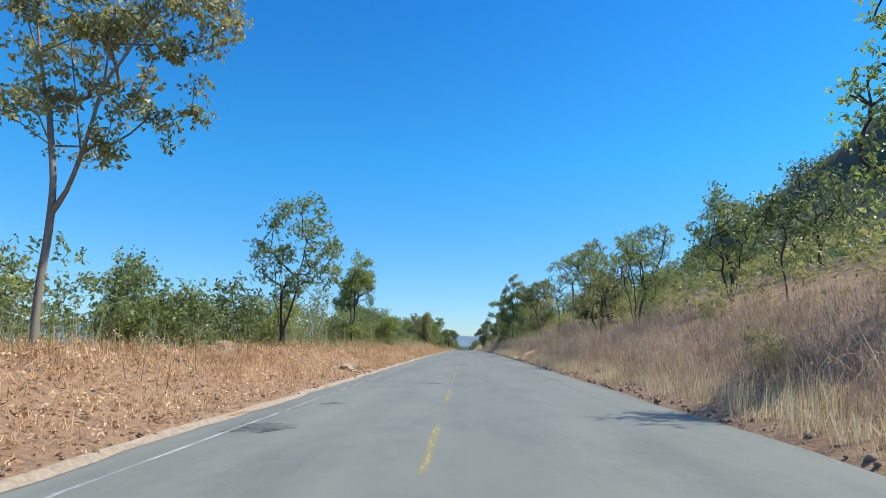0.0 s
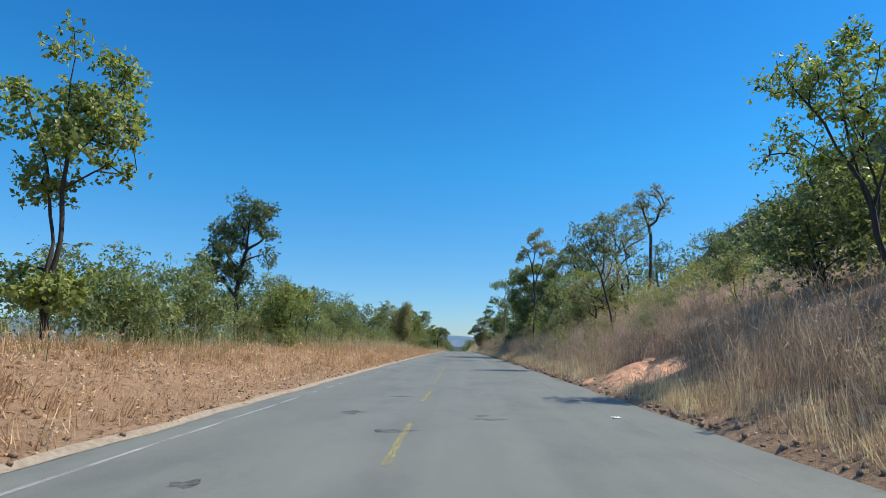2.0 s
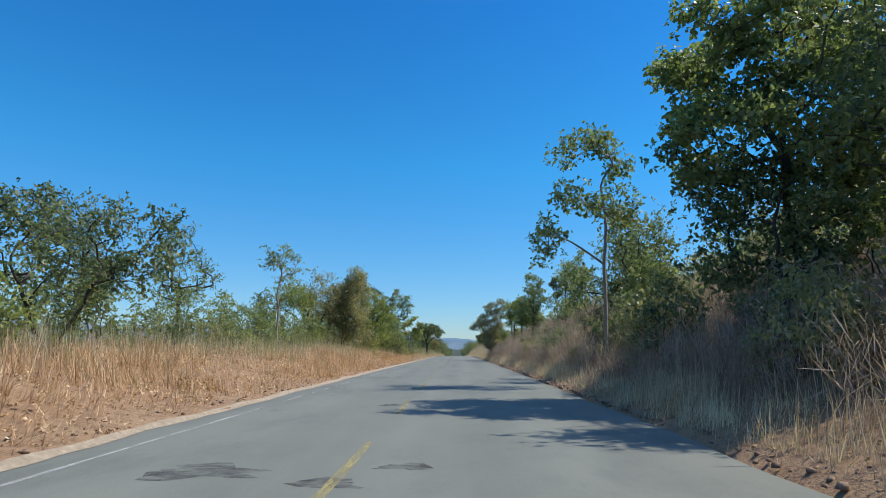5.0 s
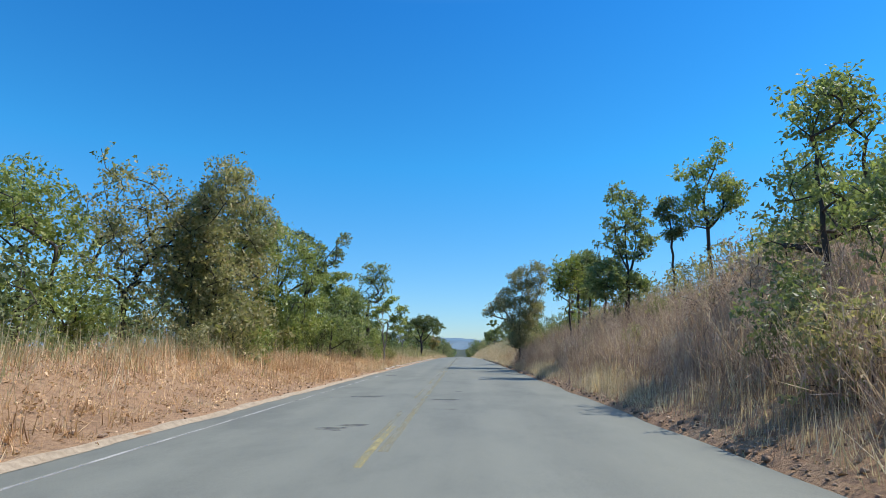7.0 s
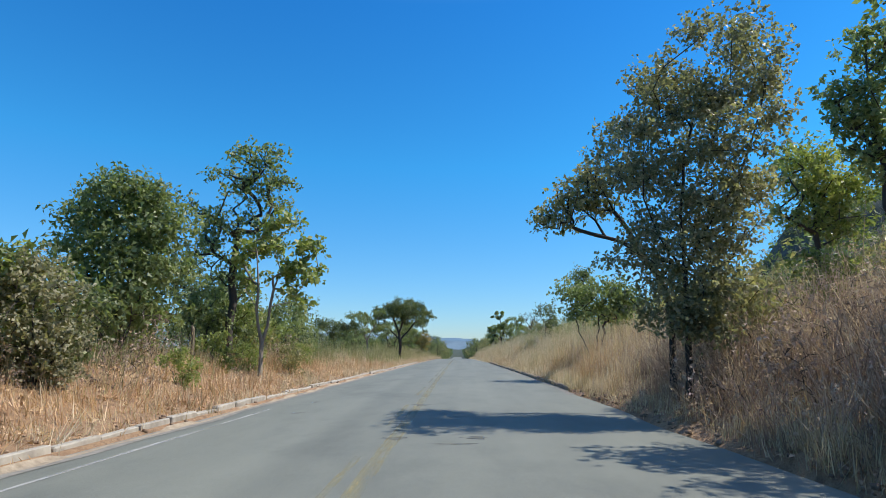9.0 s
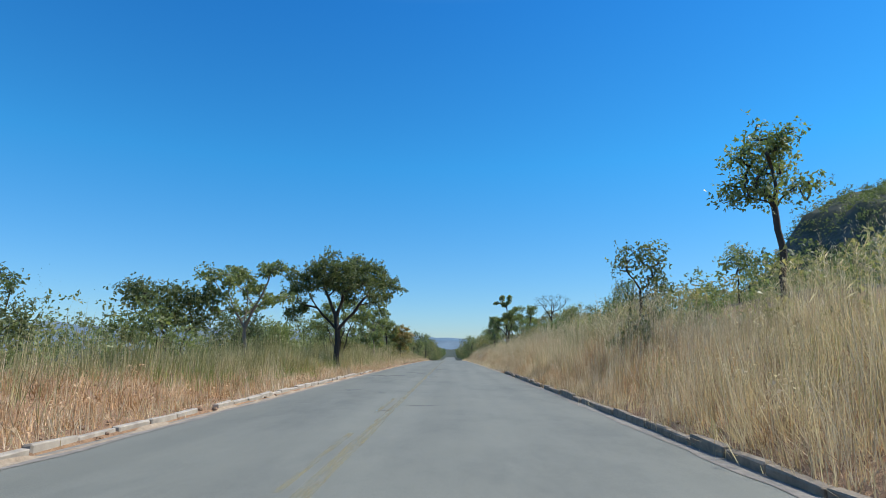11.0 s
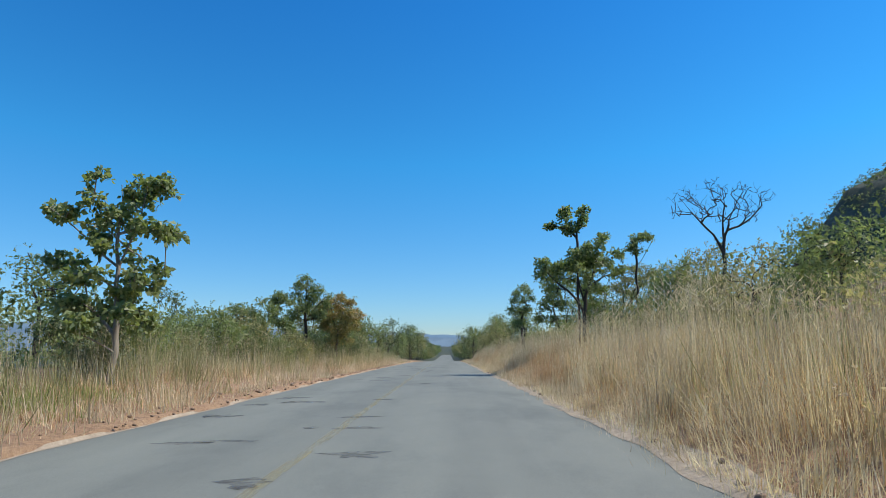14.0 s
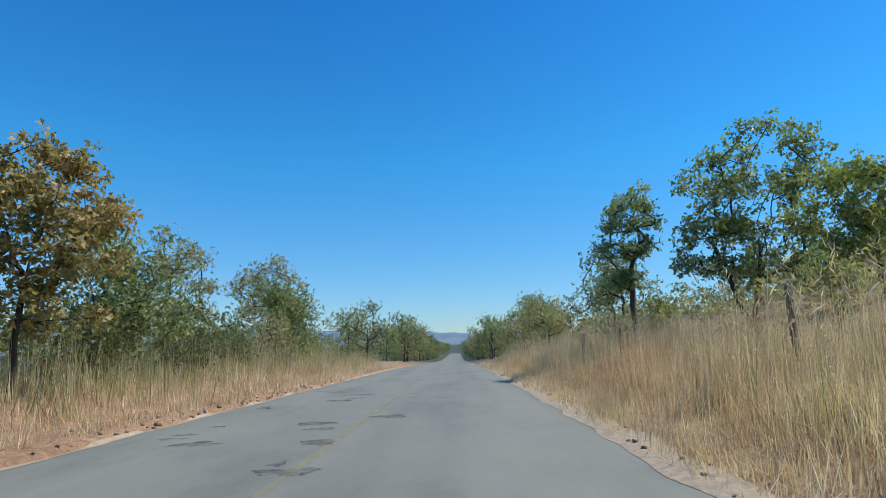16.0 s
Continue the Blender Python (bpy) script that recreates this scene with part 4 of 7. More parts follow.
lefty(-7.7, 282.7, 6.0, 4.2, RUST, "broad tree with reddish brown leaves", 28, tips=250, per=20, spread=0.22, girth=0.8, clear=0.2,
      shape=[(0.3, 5.7, 0.3), (-0.4, 5.4, 0.4), (0.8, 5.2, 0.4), (1.2, 5.3, 0.3), (0.1, 4.8, 0.5), (0.9, 4.5, 0.45), (1.5, 4.5, 0.3), (-0.2, 4.1, 0.5), (0.7, 3.9, 0.5), (1.5, 4.0, 0.37), (2.1, 4.1, 0.3), (0.2, 3.3, 0.45), (1.2, 3.3, 0.37), (1.8, 3.2, 0.3), (-0.1, 2.9, 0.37), (0.6, 2.8, 0.3), (-1.2, 4.6, 0.62), (-1.0, 3.4, 0.62), (0.3, 2.4, 0.37), (1.1, 2.1, 0.35), (-0.3, 1.9, 0.45)],
      limbs=[[(-0.0, 0.0), (-0.0, 2.2), (0.2, 3.4), (0.5, 4.7)], [(0.0, 2.5), (0.8, 3.3), (1.5, 4.0)], [(0.0, 2.7), (-0.3, 3.7), (-0.5, 5.1)]])
lefty(-14.0, 301.0, 8.1, 5.8, OLIVE, "dense olive-brown conical tree", 29, clear=0.21, tips=180, per=24,
      shape=[(0.2, 7.3, 0.81), (1.4, 6.4, 0.91), (-1.1, 6.1, 0.97), (0.2, 5.5, 1.13), (1.7, 4.9, 0.91), (-1.7, 4.6, 0.97), (-0.2, 3.7, 1.3), (1.7, 3.1, 0.97), (-2.0, 2.8, 1.13)])
lefty(-15.8, 323.0, 10.7, 7.7, OLIVE, "olive tree with a round crown", 30, clear=0.26, tips=170, per=22, spread=0.4, size=0.17,
      shape=[(-1.6, 8.6, 1.4), (0.5, 9.1, 1.57), (2.6, 7.8, 1.12), (-2.6, 7.3, 1.4), (0.0, 6.8, 1.68), (2.1, 5.7, 1.4), (-1.6, 5.2, 1.57), (1.0, 4.2, 1.4)])

lefty(-20.1, 100.0, 7.5, 4.8, GREEN, "dense rounded green tree behind the scrub", 281, tips=160, per=22, spread=0.3, size=0.15, clear=0.05,
      shape=[(-1.4, 6.4, 0.83), (-0.1, 6.7, 0.83), (0.6, 5.9, 0.73), (-1.9, 5.2, 0.9), (-0.2, 4.9, 1.03), (1.1, 4.2, 0.9), (-1.4, 3.6, 1.03), (0.7, 2.6, 1.03)])
lefty(-19.9, 108.0, 7.9, 6.3, DARK, "dense dark green tree behind the scrub", 282, tips=150, per=22, spread=0.3, size=0.15, clear=0.05,
      shape=[(-3.0, 6.6, 0.92), (-1.3, 7.0, 0.92), (0.7, 7.0, 0.92), (1.6, 6.2, 0.75), (-2.0, 5.2, 1.12), (0.5, 5.2, 1.12), (-0.6, 3.6, 1.29), (-2.7, 4.0, 1.12)])

# right of the road
lefty(9.8, 12.0, 6.6, 4.0, FRESH, "green tree on the bank", 51, clear=0.4, tips=50, per=22, lobes=9)
lefty(12.3, 22.0, 4.4, 1.9, DARK, "thin sapling with a few dark leaf tufts", 52, clear=0.55, tips=16, per=14, spread=0.2, size=0.18, lobes=6, girth=0.6)
lefty(13.5, 29.0, 6.0, 4.4, GREEN, "open green tree on the slope", 53, clear=0.3, stems=2, tips=70, per=22)
lefty(9.7, 32.5, 5.8, 3.6, GREEN, "green tree with several thin limbs", 54, clear=0.3, stems=3, tips=70, per=18, spread=0.28, lobes=11)
lefty(8.7, 37.2, 4.6, 3.0, OLIVE, "small brownish tree on the bank", 154, clear=0.25, stems=3, tips=60, per=16, spread=0.26, lobes=10)
lefty(10.6, 49.3, 7.9, 4.0, FRESH, "vase-shaped tree with many thin stems", 55, tips=110, per=18, spread=0.22, girth=0.7, clear=0.4,
      shape=[(0.6, 7.5, 0.4), (-0.1, 6.6, 0.63), (1.0, 6.5, 0.63), (-1.5, 6.4, 0.51), (-0.7, 6.0, 0.58), (1.5, 6.0, 0.45), (0.1, 5.5, 0.61), (1.0, 5.0, 0.61), (-0.7, 4.9, 0.45), (0.3, 4.2, 0.56), (1.1, 3.8, 0.45), (-0.3, 3.8, 0.4)],
      limbs=[[(1.0, 0.0), (0.5, 3.1), (-0.5, 5.1), (-1.5, 6.4)], [(0.7, 1.9), (0.3, 3.8), (0.3, 6.3)], [(1.0, 1.9), (0.9, 4.3), (1.1, 6.5)], [(0.7, 2.7), (1.4, 4.8), (1.7, 6.3)]])
lefty(12.0, 52.5, 4.8, 6.0, DARK, "dense dark green tree on the bank", 256, clear=0.03, stems=2, tips=190, per=26,
      shape=[(-0.4, 3.3, 0.77), (0.9, 3.8, 0.96), (-1.2, 2.6, 0.77), (0.2, 2.2, 0.96), (1.4, 2.4, 0.96), (-2.1, 1.8, 0.67), (-0.9, 1.3, 0.77), (0.5, 1.1, 0.96), (2.1, 3.1, 1.16)])
lefty(11.2, 44.0, 6.0, 3.6, OLIVE, "half-bare tree with purplish brown twigs", 56, clear=0.4, stems=3, tips=55, per=9, spread=0.24, lobes=11)
lefty(14.5, 55.0, 6.6, 4.6, GREEN, "green tree on the hillside", 57, clear=0.25, tips=80, per=24)
lefty(13.2, 78.0, 8.0, 5.2, GREEN, "tall sparse tree with light leaves", 59, clear=0.3, stems=2, tips=70, per=12, lobes=13)
lefty(8.9, 65.3, 6.7, 3.3, DARK, "sparse tree on the bank beside the road", 159, tips=170, per=9, spread=0.22, size=0.09, girth=0.5, clear=0.4,
      shape=[(-2.2, 5.7, 0.36), (-1.4, 5.5, 0.57), (-0.7, 6.2, 0.43), (0.1, 6.4, 0.3), (-2.4, 4.8, 0.48), (-1.2, 4.8, 0.62), (-0.5, 5.3, 0.48), (-1.9, 4.3, 0.43), (-0.4, 4.4, 0.48), (-1.1, 3.9, 0.53)],
      limbs=[[(-0.2, 0.0), (-0.7, 3.1), (-1.4, 4.3), (-2.2, 5.5)], [(-0.6, 3.0), (-0.5, 4.6), (-0.4, 6.2)], [(-1.3, 4.3), (-1.7, 5.3)], [(-0.6, 2.8), (-0.0, 4.4), (0.1, 6.2)]])
lefty(21.5, 98.2, 13.1, 4.9, OLIVE, "thin tree with a brownish crown", 60, tips=110, per=14, spread=0.26, girth=0.8, clear=0.5,
      shape=[(-0.1, 11.8, 0.72), (1.2, 12.4, 0.72), (1.9, 12.0, 0.64), (-0.7, 10.7, 0.64), (0.4, 10.7, 0.8), (2.0, 10.5, 0.72), (3.1, 11.3, 0.48), (2.5, 9.6, 0.48), (1.3, 9.4, 0.48)],
      limbs=[[(0.2, 0.0), (0.8, 7.2), (0.3, 9.3), (-0.3, 11.0)], [(0.9, 7.7), (1.9, 9.3), (2.4, 11.0)]])
lefty(10.7, 84.0, 5.4, 3.8, FRESH, "broad yellow-green tree on the bank", 280, tips=180, per=18, spread=0.26, clear=0.2,
      shape=[(-0.8, 4.2, 0.49), (-0.0, 4.7, 0.56), (0.9, 4.3, 0.62), (1.8, 4.8, 0.62), (-0.6, 3.2, 0.62), (0.4, 3.0, 0.69), (1.6, 3.1, 0.69), (-0.4, 2.0, 0.56), (0.8, 1.9, 0.62), (-1.0, 2.7, 0.42)],
      limbs=[[(-0.3, 0.0), (-0.1, 1.2), (0.4, 2.9), (1.0, 4.2)], [(-0.1, 1.2), (-0.5, 2.7), (-0.1, 4.5)]])
lefty(7.4, 86.0, 10.8, 3.5, OLIVE, "slender forked tree rising above the brush", 61, tips=120, per=16, spread=0.2, size=0.11, girth=0.4, clear=0.6,
      shape=[(0.4, 10.5, 0.35), (-0.3, 10.0, 0.49), (-0.9, 8.7, 0.49), (-1.3, 8.3, 0.35), (1.0, 9.4, 0.49), (1.4, 8.7, 0.44), (-0.0, 9.1, 0.52), (0.7, 8.4, 0.38), (-1.4, 7.9, 0.3)],
      limbs=[[(-0.3, 0.0), (-0.1, 5.9), (-0.4, 7.6), (-0.7, 8.9)], [(-0.1, 5.6), (0.6, 7.6), (1.3, 8.9)], [(-0.3, 7.1), (0.2, 8.8), (0.4, 10.5)]])
lefty(10.2, 75.5, 5.4, 5.0, OLIVE, "olive bushy tree on the bank", 162, clear=0.08, tips=90, per=24, lobes=11)
lefty(8.8, 82.0, 5.2, 5.0, GREEN, "green bushy tree on the bank", 163, clear=0.06, tips=90, per=24, lobes=11)
lefty(9.6, 95.4, 6.4, 5.0, DARK, "dense dark tree on the bank", 62, clear=0.12, tips=130, per=28, lobes=12)
lefty(8.4, 98.6, 5.0, 4.2, DARK, "dark bushy tree on the bank", 63, clear=0.1, tips=110, per=28, lobes=10)
lefty(14.8, 95.0, 8.0, 5.3, GREEN, "tall tree with a thick trunk high on the bank", 264, clear=0.55, lean=(-1.0, 0), stems=2, fork=0.4, opening=0.9, tips=110, per=20, spread=0.26, girth=1.4,
      shape=[(-4.5, 6.1, 0.62), (-3.4, 6.6, 0.78), (-2.3, 7.0, 0.78), (-1.1, 7.1, 0.88), (-1.6, 5.7, 0.78), (-2.7, 5.9, 0.7), (-3.8, 5.5, 0.62), (-0.7, 5.3, 0.88)])
lefty(9.2, 99.0, 8.7, 6.5, GREEN, "large shady tree over the bank", 64, tips=380, per=28, spread=0.28, size=0.14, girth=0.9, clear=0.3,
      shape=[(-2.4, 7.2, 0.65), (-1.7, 6.6, 0.73), (-2.9, 4.3, 0.47), (-2.2, 5.1, 0.67), (-1.1, 7.5, 0.8), (0.1, 7.8, 0.87), (-0.8, 5.7, 0.87), (0.5, 5.8, 1.02), (1.8, 7.2, 0.95), (2.3, 5.5, 0.87), (-1.5, 4.2, 0.58), (-0.4, 4.0, 0.67), (1.0, 4.0, 0.73), (2.1, 3.7, 0.73), (-2.6, 6.2, 0.47), (-2.1, 3.7, 0.38)],
      limbs=[[(-0.0, 0.0), (-0.2, 2.8), (-0.1, 5.1), (0.1, 7.3)], [(-0.2, 4.3), (-1.3, 5.4), (-2.2, 6.3)], [(-0.0, 4.8), (1.2, 5.8), (2.1, 7.2)], [(-0.1, 3.1), (-1.4, 4.0), (-2.8, 4.5)]])
lefty(12.5, 99.5, 8.8, 7.0, OLIVE, "dome-crowned tree with a forked trunk on the bank", 283, tips=170, per=20, spread=0.26, girth=1.0, clear=0.3,
      shape=[(-1.8, 7.1, 0.67), (-0.8, 7.2, 0.67), (0.2, 7.7, 0.67), (1.4, 8.0, 0.71), (2.5, 8.1, 0.71), (3.2, 7.4, 0.67), (-0.5, 5.9, 0.76), (1.0, 6.4, 0.81), (2.3, 6.2, 0.76), (-1.7, 5.5, 0.71), (0.1, 4.5, 0.67), (1.7, 4.7, 0.71), (-2.5, 6.4, 0.67)],
      limbs=[[(-0.7, 0.0), (-0.6, 2.1), (-1.0, 3.5), (-1.4, 5.7)], [(-0.6, 2.1), (0.6, 4.0), (1.5, 6.7)], [(-0.6, 1.9), (-0.1, 4.2), (0.0, 6.4)]])
lefty(18.8, 103.0, 13.2, 9.2, OLIVE, "flat-crowned tree high on the slope", 65, tips=240, per=20, spread=0.26, girth=0.6, clear=0.3,
      shape=[(-3.4, 9.1, 0.7), (-2.3, 10.2, 0.92), (-0.7, 10.8, 1.03), (0.9, 11.5, 1.08), (2.4, 12.1, 1.08), (3.8, 11.8, 1.03), (-1.4, 9.4, 0.92), (0.4, 9.9, 1.08), (2.3, 10.3, 1.08), (4.1, 10.3, 0.97), (-0.4, 8.4, 0.97), (1.6, 8.6, 1.08), (3.5, 8.6, 0.97), (-1.5, 7.4, 0.97), (0.5, 7.0, 1.08), (2.6, 7.0, 1.08)],
      limbs=[[(0.8, 0.0), (0.8, 6.6), (-0.4, 9.2), (-2.4, 10.1)], [(0.8, 6.0), (1.9, 9.2), (3.1, 11.7)], [(0.8, 6.3), (0.6, 9.2), (0.8, 11.4)]])
lefty(6.1, 105.6, 9.3, 4.4, GREEN, "tall slim tree with a crooked pale trunk", 66, clear=0.38, tips=100, per=20, spread=0.26, bark=PALEBARK, girth=0.42, wob=0.16,
      shape=[(-1.0, 8.4, 0.83), (0.1, 8.5, 0.83), (0.7, 7.5, 0.68), (-1.3, 6.4, 0.83), (0.1, 6.1, 0.99), (1.0, 5.5, 0.68), (-1.9, 5.0, 0.68), (-2.2, 4.1, 0.56)])
lefty(8.2, 110.0, 5.8, 5.0, DARK, "dark bushy tree beside the road", 67, clear=0.12, tips=120, per=28, lobes=11)
lefty(11.0, 118.0, 6.4, 5.0, GREEN, "green tree on the bank", 68, clear=0.15, tips=100, per=26)
lefty(9.8, 132.5, 6.0, 4.6, GREEN, "green tree on the steep bank", 69, clear=0.15, tips=90, per=26)
lefty(8.75, 146.6, 7.5, 3.9, GREEN, "slim leafy tree on the bank", 70, tips=170, per=24, spread=0.22, girth=0.9, clear=0.2,
      shape=[(-0.4, 6.9, 0.43), (0.3, 7.0, 0.54), (0.9, 6.4, 0.6), (-0.1, 5.8, 0.73), (0.8, 5.3, 0.86), (-0.5, 4.5, 0.54), (0.4, 4.1, 0.86), (1.3, 4.5, 0.47), (-1.1, 3.0, 0.82), (0.0, 2.8, 0.99), (0.8, 2.2, 0.78), (-1.4, 2.2, 0.73), (-0.4, 2.0, 0.73)],
      limbs=[[(0.2, 0.0), (0.3, 2.7), (0.3, 4.7), (0.3, 6.7)], [(0.3, 2.7), (0.9, 4.1), (0.9, 5.8)], [(0.2, 3.1), (-0.3, 4.7), (-0.4, 6.4)]])
lefty(14.0, 148.0, 8.3, 4.1, FRESH, "yellow-green tree on top of the bank", 71, tips=120, per=22, spread=0.24, size=0.14, girth=0.7, clear=0.38,
      shape=[(0.8, 7.8, 0.46), (0.4, 7.1, 0.51), (-1.0, 6.5, 0.6), (-0.3, 6.4, 0.46), (0.9, 5.9, 0.79), (1.5, 5.3, 0.65), (1.0, 4.7, 0.74), (-0.7, 5.3, 0.65), (-1.3, 4.8, 0.65), (-0.1, 4.1, 0.65), (-1.1, 3.7, 0.58)],
      limbs=[[(-0.2, 0.0), (-0.2, 3.4), (-0.3, 5.3), (0.4, 6.7), (0.8, 7.8)], [(-0.2, 3.2), (0.8, 4.1), (1.1, 5.5)], [(-0.3, 4.8), (-1.0, 6.4)]])
lefty(11.8, 148.0, 6.1, 1.6, DARK, "slim dark sapling on the hillside", 72, tips=50, per=22, spread=0.2, girth=0.6, clear=0.59,
      shape=[(-0.1, 5.6, 0.46), (0.1, 4.8, 0.46), (-0.5, 5.1, 0.37), (0.4, 4.1, 0.37), (-0.2, 4.0, 0.42)],
      limbs=[[(-0.0, 0.0), (0.1, 3.9), (-0.1, 5.6)]])
lefty(7.9, 155.9, 6.4, 2.6, FRESH, "slim upright tree with bright leaves", 73, girth=0.6, wob=0.05, clear=0.3, tips=80, per=26, spread=0.3, lobes=8)
lefty(9.1, 158.8, 6.2, 3.0, GREEN, "leafy tree on the bank over the road edge", 273, clear=0.5, tips=90, per=24, lobes=10)
lefty(6.0, 163.0, 8.0, 4.1, SILVER, "large dense grey-green tree over the road edge", 74, tips=360, per=46, spread=0.24, size=0.08, girth=0.5, clear=0.1,
      shape=[(0.7, 7.5, 0.5), (1.2, 7.3, 0.46), (0.1, 7.2, 0.5), (-0.7, 7.0, 0.46), (-1.2, 6.6, 0.5), (1.1, 6.5, 0.58), (0.2, 6.2, 0.7), (-0.7, 6.0, 0.7), (-1.6, 5.6, 0.5), (-2.0, 5.1, 0.43), (1.0, 5.5, 0.5), (0.0, 5.0, 0.79), (-1.1, 4.7, 0.79), (-1.8, 4.4, 0.5), (0.6, 4.2, 0.7), (-0.4, 3.8, 0.79), (-1.4, 3.5, 0.58), (0.1, 3.1, 0.7), (-0.9, 2.7, 0.7), (-0.4, 2.1, 0.58), (-1.4, 2.2, 0.46), (-1.9, 2.8, 0.41), (-1.1, 1.6, 0.48, -0.6), (-0.6, 1.3, 0.54, -0.6), (-1.3, 1.5, 0.36), (0.2, 1.8, 0.54)],
      limbs=[[(-0.8, 0.0), (-0.7, 2.3), (-0.8, 3.4), (-0.6, 4.6), (-0.3, 6.1), (0.2, 7.3)], [(-0.8, 2.6), (0.0, 3.7), (0.7, 4.9), (1.1, 6.4)], [(-0.8, 2.5), (-1.4, 3.4), (-1.6, 4.6), (-1.5, 5.6)]])
lefty(6.1, 164.4, 5.3, 2.2, OLIVE, "arching tree with thin drooping brownish twigs", 75, tips=120, per=16, spread=0.2, size=0.075, girth=0.8, clear=0.35,
      shape=[(-2.4, 4.9, 0.44), (-2.9, 4.4, 0.42), (-3.4, 3.9, 0.33), (-2.8, 3.8, 0.31), (-2.1, 4.2, 0.44), (-1.9, 4.9, 0.42), (-2.4, 4.4, 0.42), (-3.1, 4.2, 0.33)],
      limbs=[[(-0.7, 0.0), (-0.6, 2.2), (-1.2, 3.1), (-1.9, 3.5), (-2.5, 3.5), (-3.1, 3.9)], [(-1.2, 3.1), (-1.9, 4.1), (-2.4, 4.9)], [(-1.9, 3.5), (-2.4, 4.1), (-2.9, 4.5)]])
lefty(10.6, 168.5, 5.7, 3.4, FRESH, "bright green tree on the bank", 76, tips=120, per=24, clear=0.36,
      shape=[(0.6, 5.1, 0.59), (1.2, 4.9, 0.73), (0.2, 4.6, 0.62), (1.0, 4.1, 0.82), (2.0, 4.1, 0.92), (1.5, 3.0, 0.92), (0.2, 3.4, 0.73)],
      limbs=[[(0.8, 0.0), (0.9, 2.8), (1.0, 4.8)], [(0.9, 2.8), (1.8, 3.9)]])
lefty(11.0, 165.5, 7.2, 2.4, GREEN, "airy green tree behind the bank", 77, tips=110, per=20, spread=0.24, girth=0.8, clear=0.4,
      shape=[(0.4, 6.7, 0.51), (0.8, 6.4, 0.6), (-0.5, 5.4, 0.51), (0.2, 5.3, 0.6), (-0.3, 4.6, 0.54), (0.5, 4.6, 0.68), (0.4, 3.6, 0.75)],
      limbs=[[(0.3, 0.0), (0.4, 2.8), (0.3, 4.8), (0.4, 6.5)], [(0.4, 3.6), (-0.3, 4.8), (-0.6, 5.4)]])
lefty(12.0, 203.0, 7.0, 3.4, GREEN, "leafy tree on the grassy bank", 78, clear=0.55, tips=70, per=24)
lefty(9.6, 210.0, 4.6, 2.4, DARK, "small tree in the tall grass", 79, clear=0.2, tips=45, per=22)
lefty(24.5, 260.6, 6.2, 4.6, GREEN, "tree on the grassy slope", 80, clear=0.25, tips=70, per=24)
lefty(21.0, 307.0, 6.0, 5.0, OLIVE, "olive tree on the grassy slope", 180, clear=0.2, tips=70, per=24)
lefty(9.7, 267.3, 6.8, 5.2, GREEN, "leafy tree with large leaf tufts", 81, tips=150, per=24, spread=0.2, size=0.16, girth=1.0, clear=0.35,
      shape=[(0.9, 6.5, 0.35), (0.2, 6.0, 0.51), (-0.7, 5.6, 0.51), (-1.0, 5.0, 0.51), (-0.1, 5.2, 0.58), (0.6, 5.3, 0.51), (-2.6, 5.1, 0.34), (-2.7, 4.5, 0.34), (-1.9, 4.9, 0.43), (-1.9, 4.3, 0.4), (1.4, 5.4, 0.43), (1.9, 4.8, 0.31), (1.4, 4.4, 0.3), (0.4, 4.5, 0.4), (-0.6, 4.4, 0.4), (-2.3, 3.7, 0.3), (-2.2, 3.2, 0.3), (0.1, 3.6, 0.34)],
      limbs=[[(-0.4, 0.0), (-0.4, 2.2), (-0.0, 4.0), (0.8, 5.8)], [(-0.4, 2.2), (-1.0, 3.4), (-2.1, 4.0), (-2.6, 4.6)], [(-0.0, 4.0), (1.1, 4.4), (1.9, 4.8)], [(-0.3, 2.9), (-0.7, 4.1), (-0.8, 5.2)]])
lefty(9.2, 267.9, 8.9, 2.5, GREEN, "thin stem with leaf tufts on top", 82, tips=60, per=15, spread=0.16, size=0.16, girth=0.5, clear=0.6,
      shape=[(-0.6, 8.6, 0.3), (-0.6, 8.2, 0.3), (-1.4, 7.6, 0.32), (-0.6, 7.5, 0.3), (-0.4, 7.3, 0.3), (0.5, 8.5, 0.3), (0.2, 7.6, 0.3), (0.5, 8.1, 0.3)],
      limbs=[[(0.0, 0.0), (-0.0, 2.7), (0.1, 5.1), (0.1, 6.7), (0.1, 7.5)], [(0.1, 6.7), (-0.6, 7.7), (-0.6, 8.5)], [(0.1, 7.2), (0.5, 8.4)], [(-0.6, 7.4), (-1.4, 7.6)]])
lefty(14.3, 261.4, 6.9, 5.4, GREY, "bare dead tree with fine branching twigs", 83, tips=420, per=0, wob=0.2, girth=0.8, clear=0.5,
      shape=[(-1.5, 6.0, 0.57), (-0.6, 6.3, 0.64), (0.4, 6.2, 0.68), (1.5, 6.3, 0.64), (2.6, 6.0, 0.57), (-0.5, 5.3, 0.68), (0.8, 5.3, 0.68), (1.8, 5.0, 0.64), (-1.8, 5.1, 0.45)],
      limbs=[[(0.2, 0.0), (0.4, 3.7), (0.7, 4.8), (1.5, 6.2)], [(0.3, 3.5), (-0.6, 4.8), (-1.3, 5.9)], [(0.4, 3.9), (0.4, 5.0), (0.3, 6.2)], [(0.5, 4.2), (1.8, 4.8), (2.6, 5.9)]])
